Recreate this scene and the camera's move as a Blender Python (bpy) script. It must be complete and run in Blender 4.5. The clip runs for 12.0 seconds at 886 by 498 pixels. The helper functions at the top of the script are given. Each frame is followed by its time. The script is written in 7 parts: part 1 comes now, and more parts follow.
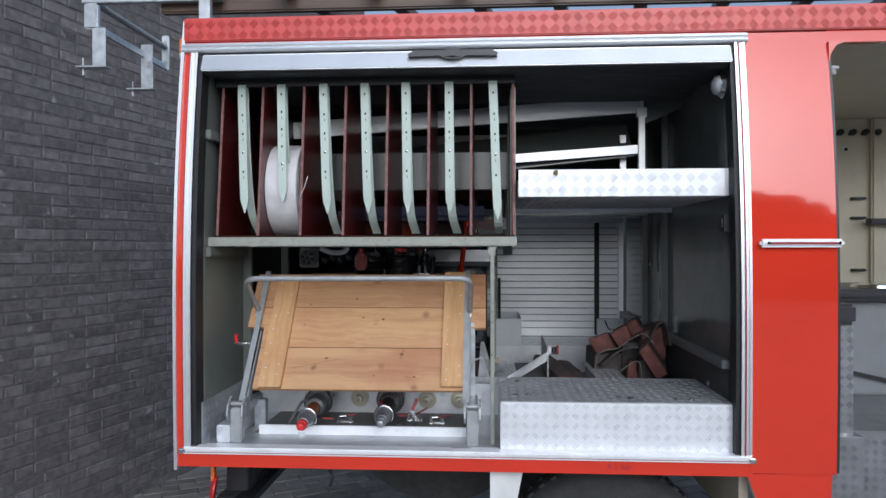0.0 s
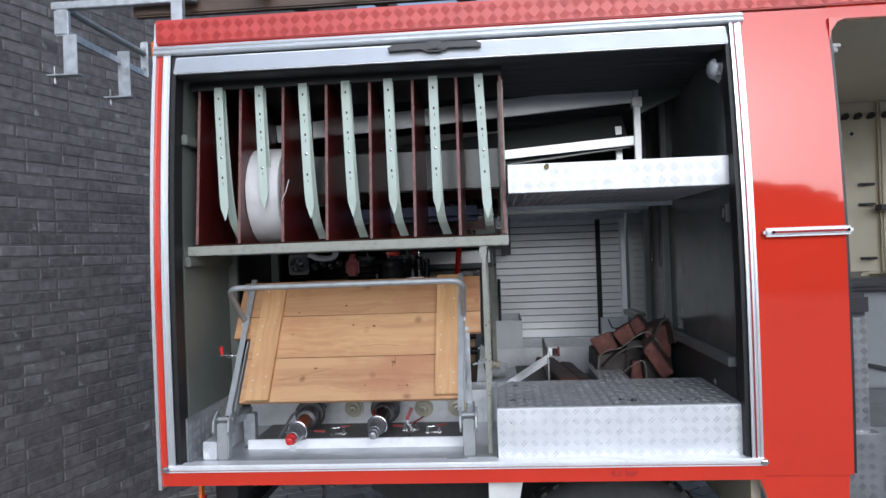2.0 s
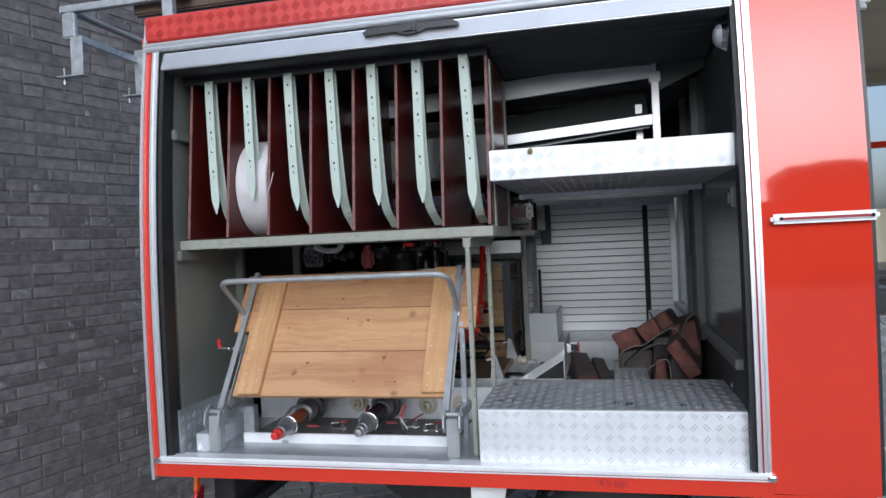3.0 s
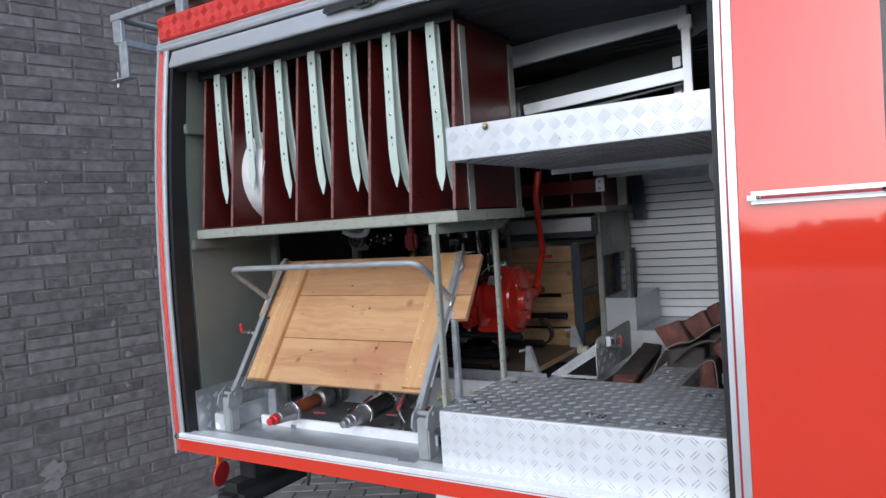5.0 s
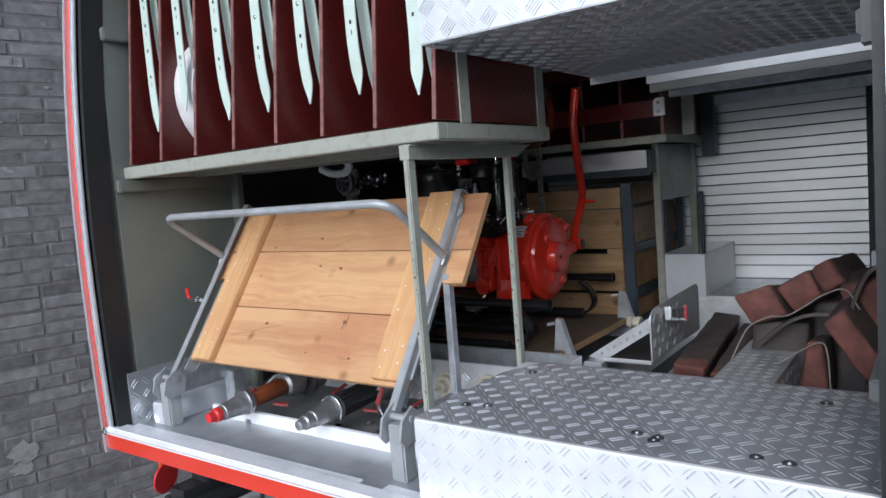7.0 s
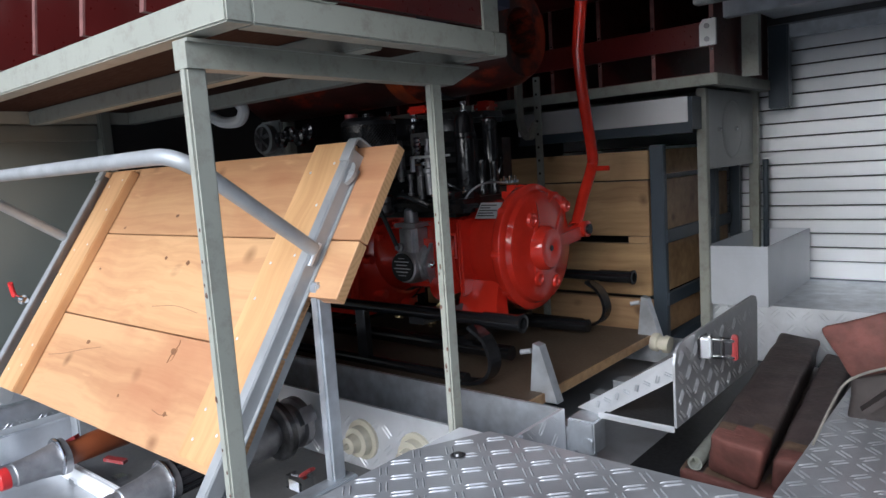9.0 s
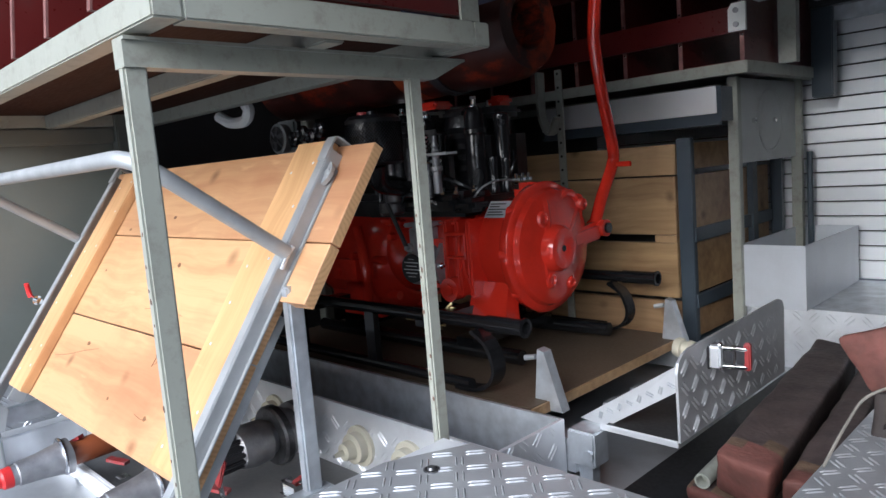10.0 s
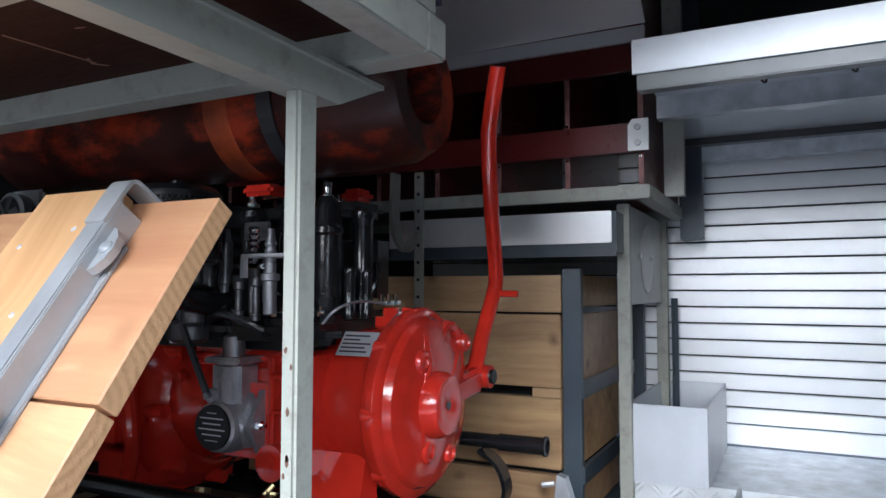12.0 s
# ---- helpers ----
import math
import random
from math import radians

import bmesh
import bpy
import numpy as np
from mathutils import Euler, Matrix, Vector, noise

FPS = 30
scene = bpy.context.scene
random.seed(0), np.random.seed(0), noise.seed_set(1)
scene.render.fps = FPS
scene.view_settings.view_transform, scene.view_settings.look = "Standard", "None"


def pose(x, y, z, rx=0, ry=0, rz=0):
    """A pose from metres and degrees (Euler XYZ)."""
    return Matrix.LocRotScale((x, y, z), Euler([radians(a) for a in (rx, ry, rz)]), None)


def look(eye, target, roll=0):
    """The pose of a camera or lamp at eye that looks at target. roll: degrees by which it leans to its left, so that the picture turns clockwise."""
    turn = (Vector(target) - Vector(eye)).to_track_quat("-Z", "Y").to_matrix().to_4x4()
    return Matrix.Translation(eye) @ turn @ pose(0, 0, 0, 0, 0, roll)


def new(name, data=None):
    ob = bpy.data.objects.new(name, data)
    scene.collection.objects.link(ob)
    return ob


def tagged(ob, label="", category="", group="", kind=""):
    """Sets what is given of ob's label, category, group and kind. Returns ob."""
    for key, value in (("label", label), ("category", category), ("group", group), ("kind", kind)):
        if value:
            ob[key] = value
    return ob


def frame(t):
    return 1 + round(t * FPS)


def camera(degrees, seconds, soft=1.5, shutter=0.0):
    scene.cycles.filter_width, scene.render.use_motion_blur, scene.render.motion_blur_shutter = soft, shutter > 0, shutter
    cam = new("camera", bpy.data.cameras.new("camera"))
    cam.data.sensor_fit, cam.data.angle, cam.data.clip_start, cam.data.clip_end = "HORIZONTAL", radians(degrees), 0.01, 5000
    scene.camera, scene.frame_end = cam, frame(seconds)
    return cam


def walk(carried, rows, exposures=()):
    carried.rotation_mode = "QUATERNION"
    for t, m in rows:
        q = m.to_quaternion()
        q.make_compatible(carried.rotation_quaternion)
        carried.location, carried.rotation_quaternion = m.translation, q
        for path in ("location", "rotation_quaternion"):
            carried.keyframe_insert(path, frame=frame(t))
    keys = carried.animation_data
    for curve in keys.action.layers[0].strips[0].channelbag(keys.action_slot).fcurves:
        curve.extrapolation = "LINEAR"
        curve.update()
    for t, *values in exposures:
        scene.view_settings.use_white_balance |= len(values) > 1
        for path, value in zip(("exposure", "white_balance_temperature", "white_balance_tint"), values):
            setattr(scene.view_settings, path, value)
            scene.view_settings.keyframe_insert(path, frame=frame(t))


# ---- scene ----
cam = camera(64.9, 12.0)
METRES, EYE, TILT, LEAN, TURN = 3.45, 1.55, 0.0, 0.0, 3.6
ROWS = [
    (0.0, 0.0, 0.0, 0.0, -0.0, -0.2, 0.08),
    (0.5, -0.0015, 0.0, -0.0002, -0.26, -0.38, -0.06),
    (1.0, -0.0087, -0.0005, -0.0005, -0.89, -0.15, -0.16),
    (1.5, -0.0122, 0.0085, -0.0013, -1.8, 0.35, 0.62),
    (2.0, 0.0182, 0.0303, -0.0027, 0.63, 0.12, 2.06),
    (2.5, 0.0858, 0.0525, -0.0007, 5.71, -0.92, 2.31),
    (3.0, 0.1327, 0.0724, -0.0031, 9.48, -0.57, 2.62),
    (5.0, 0.3284, 0.1898, 0.001, 27.7, -2.21, 3.89),
    (5.5, 0.3286, 0.2041, 0.0006, 29.72, -1.39, 3.28),
    (6.0, 0.3143, 0.243, -0.0092, 30.18, -2.61, 2.76),
    (6.5, 0.2887, 0.3095, -0.0159, 30.07, -4.73, 4.33),
    (7.0, 0.2793, 0.3755, -0.0248, 32.28, -5.21, 4.54),
    (9.0, 0.2335, 0.5779, -0.0414, 36.55, -6.93, 3.83),
    (9.5, 0.2503, 0.6012, -0.042, 39.64, -7.42, 4.85),
    (10.0, 0.2497, 0.6088, -0.0433, 41.47, -6.81, 4.57),
    (10.5, 0.2212, 0.6176, -0.0427, 41.9, -4.74, -0.45),
    (11.0, 0.1829, 0.6328, -0.0522, 35.35, -3.15, 1.04),
    (11.5, 0.153, 0.6724, -0.0573, 29.75, -1.79, 0.9),
    (12.0, 0.1413, 0.6907, -0.0501, 22.98, 3.45, -0.08),
]
EXPOSURES = [(t, e, 5500 if t < 11.2 else 5360 if t < 11.8 else 5240, 10) for t, e in ((0.0, -0.56), (1.5, -0.45), (3.0, -0.42), (5.0, -0.25), (6.0, -0.14), (7.0, 0.06), (9.0, 0.52), (9.5, 0.76), (10.0, 0.89), (10.5, 0.86), (11.0, 0.92), (11.5, 1.04), (12.0, 1.27))]
walk(cam, [(t, pose(0, 0, EYE, TILT, LEAN, TURN) @ pose(METRES * x, METRES * y, METRES * z, 90 + pitch, roll, yaw)) for t, x, y, z, yaw, pitch, roll in ROWS], EXPOSURES)

# ---- world and light: bright overcast sky ----
world = bpy.data.worlds.new("overcast_sky")
scene.world = world
world.use_nodes = True
wn, wl = world.node_tree.nodes, world.node_tree.links
sky = wn.new("ShaderNodeTexSky")
sky.sky_type = "NISHITA"
sky.sun_disc = False
sky.sun_elevation = radians(24)
sky.sun_rotation = radians(166)
sky.dust_density = 3.0
grey_sky = wn.new("ShaderNodeHueSaturation")
grey_sky.inputs["Saturation"].default_value = 0.66
wl.new(sky.outputs["Color"], grey_sky.inputs["Color"])
wl.new(grey_sky.outputs["Color"], wn["Background"].inputs["Color"])
wn["Background"].inputs["Strength"].default_value = 0.165
sun_data = bpy.data.lights.new("sun", "SUN")
sun_data.energy, sun_data.angle, sun_data.color = 2.0, radians(60), (1.0, 0.985, 0.97)
sun = new("sun", sun_data)
sun.matrix_world = look((2.5, -8.0, 5.96), (0.0, 2.4, 1.2))

# ---- materials ----


def shade(name, col, rough=0.5, metal=0.0, var=0.12, scale=9.0, fine=140.0, bump=0.08, coat=0.0, dirt=0.0, dirt_col=(0.12, 0.1, 0.08),
          dirt_scale=5.0, per_object=0.0, stretch=(1, 1, 1), spec=0.5, specks=0.0):
    m = bpy.data.materials.new(name)
    m.use_nodes = True
    n, l = m.node_tree.nodes, m.node_tree.links
    p = n["Principled BSDF"]
    p.inputs["Metallic"].default_value = metal
    p.inputs["Coat Weight"].default_value = coat
    p.inputs["Coat Roughness"].default_value = 0.03
    p.inputs["Coat IOR"].default_value = 1.5
    p.inputs["Specular IOR Level"].default_value = spec
    tc, mp = n.new("ShaderNodeTexCoord"), n.new("ShaderNodeMapping")
    mp.inputs["Scale"].default_value = stretch
    l.new(tc.outputs["Object"], mp.inputs["Vector"])
    info = n.new("ShaderNodeObjectInfo")
    shift = n.new("ShaderNodeVectorMath")
    shift.operation = "SCALE"
    shift.inputs[0].default_value = (7.3, 3.1, 5.7)
    l.new(info.outputs["Random"], shift.inputs["Scale"])
    l.new(shift.outputs[0], mp.inputs["Location"])
    big, small = n.new("ShaderNodeTexNoise"), n.new("ShaderNodeTexNoise")
    big.inputs["Scale"].default_value, big.inputs["Detail"].default_value = scale, 5
    small.inputs["Scale"].default_value, small.inputs["Detail"].default_value = fine, 3
    l.new(mp.outputs[0], big.inputs["Vector"])
    l.new(mp.outputs[0], small.inputs["Vector"])
    ramp = n.new("ShaderNodeMapRange")
    ramp.inputs["From Min"].default_value, ramp.inputs["From Max"].default_value = 0.3, 0.7
    ramp.inputs["To Min"].default_value, ramp.inputs["To Max"].default_value = 1 - var, 1 + var
    l.new(big.outputs["Fac"], ramp.inputs["Value"])
    tint = n.new("ShaderNodeVectorMath")
    tint.operation = "SCALE"
    tint.inputs[0].default_value = col
    fac = ramp.outputs[0]
    if per_object:
        r2 = n.new("ShaderNodeMapRange")
        r2.inputs["To Min"].default_value, r2.inputs["To Max"].default_value = 1 - per_object, 1 + per_object
        l.new(info.outputs["Random"], r2.inputs["Value"])
        mul = n.new("ShaderNodeMath")
        mul.operation = "MULTIPLY"
        l.new(fac, mul.inputs[0]), l.new(r2.outputs[0], mul.inputs[1])
        fac = mul.outputs[0]
    l.new(fac, tint.inputs["Scale"])
    out = tint.outputs[0]
    if dirt:
        d = n.new("ShaderNodeTexNoise")
        d.inputs["Scale"].default_value, d.inputs["Detail"].default_value, d.inputs["Roughness"].default_value = dirt_scale, 8, 0.7
        l.new(mp.outputs[0], d.inputs["Vector"])
        dr = n.new("ShaderNodeMapRange")
        dr.inputs["From Min"].default_value, dr.inputs["From Max"].default_value = 0.5, 0.75
        dr.inputs["To Max"].default_value = dirt
        l.new(d.outputs["Fac"], dr.inputs["Value"])
        mix = n.new("ShaderNodeMix")
        mix.data_type = "RGBA"
        l.new(dr.outputs[0], mix.inputs["Factor"])
        l.new(out, mix.inputs["A"])
        mix.inputs["B"].default_value = (*dirt_col, 1)
        out = mix.outputs["Result"]
    if specks:
        sp, spm, sx = n.new("ShaderNodeTexNoise"), n.new("ShaderNodeMapRange"), n.new("ShaderNodeMix")
        sp.inputs["Scale"].default_value, sp.inputs["Detail"].default_value = 11, 6
        l.new(mp.outputs[0], sp.inputs["Vector"])
        spm.inputs["From Min"].default_value, spm.inputs["From Max"].default_value, spm.inputs["To Max"].default_value = 0.66, 0.76, specks
        l.new(sp.outputs["Fac"], spm.inputs["Value"])
        sx.data_type = "RGBA"
        l.new(spm.outputs[0], sx.inputs["Factor"]), l.new(out, sx.inputs["A"])
        sx.inputs["B"].default_value = (0.42, 0.41, 0.40, 1)
        out = sx.outputs["Result"]
    l.new(out, p.inputs["Base Color"])
    rr = n.new("ShaderNodeMapRange")
    rr.inputs["To Min"].default_value, rr.inputs["To Max"].default_value = max(0.02, rough * 0.75), min(1, rough * 1.25)
    l.new(small.outputs["Fac"], rr.inputs["Value"])
    l.new(rr.outputs[0], p.inputs["Roughness"])
    if bump:
        b = n.new("ShaderNodeBump")
        b.inputs["Strength"].default_value, b.inputs["Distance"].default_value = bump, 0.002
        l.new(small.outputs["Fac"], b.inputs["Height"])
        l.new(b.outputs[0], p.inputs["Normal"])
    return m


def timber(name, light, dark, grain=(2.0, 45.0, 45.0), rough=0.45, knots=True, per_object=0.15):
    """Planed softwood: long grain lines, broad tone bands and a few knots."""
    m = bpy.data.materials.new(name)
    m.use_nodes = True
    n, l = m.node_tree.nodes, m.node_tree.links
    p = n["Principled BSDF"]
    tc, mp, info = n.new("ShaderNodeTexCoord"), n.new("ShaderNodeMapping"), n.new("ShaderNodeObjectInfo")
    off = n.new("ShaderNodeVectorMath")
    off.operation = "SCALE"
    off.inputs[0].default_value = (5.1, 9.7, 3.3)
    l.new(info.outputs["Random"], off.inputs["Scale"])
    add = n.new("ShaderNodeVectorMath")
    l.new(tc.outputs["Object"], add.inputs[0]), l.new(off.outputs[0], add.inputs[1])
    bend = n.new("ShaderNodeTexNoise")
    bend.inputs["Scale"].default_value = 4.0
    l.new(add.outputs[0], bend.inputs["Vector"])
    bs = n.new("ShaderNodeVectorMath")
    bs.operation = "SCALE"
    bs.inputs["Scale"].default_value = 0.06
    l.new(bend.outputs["Color"], bs.inputs[0])
    add2 = n.new("ShaderNodeVectorMath")
    l.new(add.outputs[0], add2.inputs[0]), l.new(bs.outputs[0], add2.inputs[1])
    mp.inputs["Scale"].default_value = grain
    l.new(add2.outputs[0], mp.inputs["Vector"])
    g, broad = n.new("ShaderNodeTexNoise"), n.new("ShaderNodeTexNoise")
    g.inputs["Scale"].default_value, g.inputs["Detail"].default_value, g.inputs["Roughness"].default_value = 1.0, 6, 0.65
    broad.inputs["Scale"].default_value, broad.inputs["Detail"].default_value = 0.22, 3
    l.new(mp.outputs[0], g.inputs["Vector"]), l.new(mp.outputs[0], broad.inputs["Vector"])
    mixf = n.new("ShaderNodeMath")
    mixf.operation = "MULTIPLY_ADD"
    mixf.inputs[1].default_value = 0.6
    half = n.new("ShaderNodeMath")
    half.operation = "MULTIPLY"
    half.inputs[1].default_value = 0.5
    l.new(g.outputs["Fac"], mixf.inputs[0]), l.new(broad.outputs["Fac"], half.inputs[0]), l.new(half.outputs[0], mixf.inputs[2])
    ramp = n.new("ShaderNodeValToRGB")
    ramp.color_ramp.elements[0].position, ramp.color_ramp.elements[0].color = 0.39, (*dark, 1)
    ramp.color_ramp.elements[1].position, ramp.color_ramp.elements[1].color = 0.63, (*light, 1)
    l.new(mixf.outputs[0], ramp.inputs[0])
    out = ramp.outputs[0]
    if knots:
        v = n.new("ShaderNodeTexVoronoi")
        v.inputs["Scale"].default_value = 9.0
        l.new(add2.outputs[0], v.inputs["Vector"])
        kr = n.new("ShaderNodeMapRange")
        kr.inputs["From Min"].default_value, kr.inputs["From Max"].default_value = 0.03, 0.16
        kr.inputs["To Min"].default_value, kr.inputs["To Max"].default_value = 0.8, 0.0
        l.new(v.outputs["Distance"], kr.inputs["Value"])
        mx = n.new("ShaderNodeMix")
        mx.data_type = "RGBA"
        l.new(kr.outputs[0], mx.inputs["Factor"]), l.new(out, mx.inputs["A"])
        mx.inputs["B"].default_value = (dark[0] * 0.45, dark[1] * 0.4, dark[2] * 0.35, 1)
        out = mx.outputs["Result"]
    stain = n.new("ShaderNodeTexNoise")
    stain.inputs["Scale"].default_value, stain.inputs["Detail"].default_value, stain.inputs["Roughness"].default_value = 3.2, 5, 0.6
    l.new(add2.outputs[0], stain.inputs["Vector"])
    sr_ = n.new("ShaderNodeMapRange")
    sr_.inputs["From Min"].default_value, sr_.inputs["From Max"].default_value, sr_.inputs["To Max"].default_value = 0.48, 0.72, 0.55
    l.new(stain.outputs["Fac"], sr_.inputs["Value"])
    sm = n.new("ShaderNodeMix")
    sm.data_type = "RGBA"
    l.new(sr_.outputs[0], sm.inputs["Factor"]), l.new(out, sm.inputs["A"])
    sm.inputs["B"].default_value = (dark[0] * 0.92, dark[1] * 0.70, dark[2] * 0.72, 1)
    out = sm.outputs["Result"]
    scm, scr = n.new("ShaderNodeMapping"), n.new("ShaderNodeTexNoise")
    scm.inputs["Scale"].default_value = (9, 60, 26)
    scm.inputs["Rotation"].default_value = (0.3, 0.5, 0.4)
    l.new(add.outputs[0], scm.inputs["Vector"]), l.new(scm.outputs[0], scr.inputs["Vector"])
    scr.inputs["Scale"].default_value, scr.inputs["Detail"].default_value = 1.0, 4
    sc2 = n.new("ShaderNodeMapRange")
    sc2.inputs["From Min"].default_value, sc2.inputs["From Max"].default_value, sc2.inputs["To Max"].default_value = 0.68, 0.76, 0.45
    l.new(scr.outputs["Fac"], sc2.inputs["Value"])
    sm2 = n.new("ShaderNodeMix")
    sm2.data_type = "RGBA"
    l.new(sc2.outputs[0], sm2.inputs["Factor"]), l.new(out, sm2.inputs["A"])
    sm2.inputs["B"].default_value = (min(1, light[0] * 1.25), min(1, light[1] * 1.3), min(1, light[2] * 1.4), 1)
    out = sm2.outputs["Result"]
    hs = n.new("ShaderNodeHueSaturation")
    hr = n.new("ShaderNodeMapRange")
    hr.inputs["To Min"].default_value, hr.inputs["To Max"].default_value = 0.505, 0.494
    l.new(info.outputs["Random"], hr.inputs["Value"]), l.new(hr.outputs[0], hs.inputs["Hue"])
    vr = n.new("ShaderNodeMapRange")
    vr.inputs["To Min"].default_value, vr.inputs["To Max"].default_value = 1 + per_object, 1 - per_object
    l.new(info.outputs["Random"], vr.inputs["Value"]), l.new(vr.outputs[0], hs.inputs["Value"])
    l.new(out, hs.inputs["Color"])
    l.new(hs.outputs[0], p.inputs["Base Color"])
    p.inputs["Roughness"].default_value = rough
    b = n.new("ShaderNodeBump")
    b.inputs["Strength"].default_value, b.inputs["Distance"].default_value = 0.15, 0.002
    l.new(g.outputs["Fac"], b.inputs["Height"]), l.new(b.outputs[0], p.inputs["Normal"])
    return m


RED = shade("gloss_red_paint", (0.68, 0.045, 0.020), 0.07, var=0.05, scale=3, bump=0.0, coat=0.85, spec=0.3)
RED_TREAD = shade("red_painted_tread", (0.62, 0.065, 0.055), 0.3, var=0.1, bump=0.05)
# darker red than the plate: the bars' edge shadows are in the colour
RED_BAR = shade("red_painted_bar_edge_shade", (0.48, 0.035, 0.03), 0.3, var=0.1)
RED_LINE = shade("dark_red_rubber_line", (0.33, 0.02, 0.03), 0.4)
ALU = shade("brushed_aluminium", (0.74, 0.75, 0.76), 0.36, metal=0.6, var=0.08, scale=14, dirt=0.25, dirt_col=(0.3, 0.29, 0.27))
ALU_WHITE = shade("anodised_aluminium_profile", (0.80, 0.82, 0.84), 0.38, metal=0.75, var=0.05, scale=6)
TREAD = shade("aluminium_tread_plate", (0.83, 0.85, 0.875), 0.36, metal=0.5, var=0.08, scale=11, dirt=0.2, dirt_col=(0.24, 0.22, 0.2), dirt_scale=7)
TREAD_FRONT = shade("clean_tread_plate", (0.88, 0.895, 0.915), 0.36, metal=0.35, var=0.06, scale=11, dirt=0.15, dirt_col=(0.3, 0.28, 0.26), dirt_scale=7)
TREAD_LIP = shade("satin_tread_plate", (0.74, 0.76, 0.785), 0.4, metal=0.45, var=0.08, scale=11, dirt=0.2, dirt_col=(0.3, 0.28, 0.26), dirt_scale=7)
# polished bars, toned below the plate to paint in their shadowed edges
TREAD_BAR = shade("polished_tread_bar_edge_shade", (0.72, 0.74, 0.76), 0.30, metal=0.68, var=0.08, scale=12)
WORN_BAR = shade("worn_tread_bar", (0.47, 0.48, 0.495), 0.40, metal=0.5, var=0.2, scale=9, dirt=0.45, dirt_col=(0.2, 0.19, 0.18), dirt_scale=5)
TREAD_WORN = shade("worn_tread_plate", (0.54, 0.55, 0.56), 0.42, metal=0.6, var=0.2, scale=8, dirt=0.5, dirt_col=(0.14, 0.13, 0.12), dirt_scale=4)
STRIP_WHITE = shade("bright_satin_aluminium", (0.88, 0.89, 0.90), 0.3, metal=0.15, var=0.06, scale=9, dirt=0.25, dirt_col=(0.42, 0.42, 0.41), dirt_scale=14)
# dark grey that paints shade on the bay floor behind the rail
BAY_SHADE = shade("bay_floor_shade_grey", (0.14, 0.14, 0.14), 0.6, var=0.2, scale=7, dirt=0.5, dirt_col=(0.19, 0.18, 0.17), dirt_scale=9)
STEEL = shade("bright_steel", (0.55, 0.55, 0.56), 0.25, metal=1.0, var=0.1, scale=30)
ARM_STEEL = shade("weathered_zinc_steel", (0.39, 0.405, 0.41), 0.5, metal=0.35, var=0.15, scale=18, dirt=0.3, dirt_col=(0.25, 0.24, 0.22), dirt_scale=20)
GALV = shade("galvanised_steel", (0.55, 0.58, 0.61), 0.40, metal=0.65, var=0.2, scale=30, dirt=0.35, dirt_col=(0.28, 0.27, 0.26), dirt_scale=12)
GREY_PAINT = shade("grey_green_paint", (0.165, 0.177, 0.155), 0.42, var=0.08, scale=5, dirt=0.4, dirt_col=(0.12, 0.11, 0.09), dirt_scale=6)
FLAP = shade("pale_grey_sheet_paint", (0.45, 0.465, 0.45), 0.4, var=0.1, scale=6, dirt=0.4, dirt_col=(0.2, 0.19, 0.17), dirt_scale=7)
FRAME_PAINT = shade("chipped_grey_frame_paint", (0.335, 0.345, 0.295), 0.38, var=0.06, scale=5, dirt=0.5, dirt_col=(0.13, 0.095, 0.07), dirt_scale=38)
# near-black lining with a slight random tone
BACK_DARK = shade("near_black_lining", (0.022, 0.023, 0.024), 0.5, var=0.2, scale=4)
WALL_GREY = shade("dark_grey_inner_paint", (0.118, 0.128, 0.122), 0.17, var=0.12, scale=3, bump=0.01, dirt=0.35, dirt_col=(0.045, 0.045, 0.04))
KICK = shade("matt_grey_kick_paint", (0.050, 0.054, 0.052), 0.5, var=0.2, scale=4, dirt=0.4, dirt_col=(0.10, 0.10, 0.095), dirt_scale=9)
RAIL_GREY = shade("worn_grey_rail", (0.17, 0.18, 0.175), 0.32, var=0.1, scale=8, dirt=0.3, dirt_col=(0.08, 0.08, 0.075))
TREAD_SIDE = shade("dull_tread_plate", (0.42, 0.43, 0.445), 0.34, metal=0.85, var=0.12, scale=10, dirt=0.4, dirt_col=(0.16, 0.16, 0.16), dirt_scale=8)
FLOOR_METAL = shade("scuffed_floor_metal", (0.50, 0.52, 0.54), 0.40, metal=0.6, var=0.2, scale=12, dirt=0.5, dirt_col=(0.2, 0.2, 0.2), dirt_scale=6)
WALL_TREAD = shade("grey_tread_sheet", (0.60, 0.615, 0.635), 0.36, metal=0.7, var=0.1, scale=10, dirt=0.3, dirt_col=(0.25, 0.25, 0.25), dirt_scale=8)
PALE_STAIN = shade("pale_lime_stain", (0.245, 0.235, 0.23), 0.9, var=0.3, scale=30, bump=0.4, dirt=0.8, dirt_col=(0.17, 0.16, 0.16), dirt_scale=30)
CONCRETE = shade("pale_concrete", (0.46, 0.45, 0.43), 0.85, var=0.15, scale=1.5, bump=0.2)
BLACK_RUBBER = shade("black_rubber", (0.014, 0.014, 0.015), 0.55, var=0.2, scale=20)
BLACK_PAINT = shade("gloss_black_paint", (0.012, 0.012, 0.013), 0.18, var=0.2, scale=20, bump=0.12)
ENGINE_BLACK = shade("oily_black_engine_paint", (0.010, 0.010, 0.011), 0.32, var=0.3, scale=25, fine=70, bump=0.5, spec=0.4)
SATIN_BLACK = shade("satin_black_plastic", (0.03, 0.03, 0.033), 0.35)
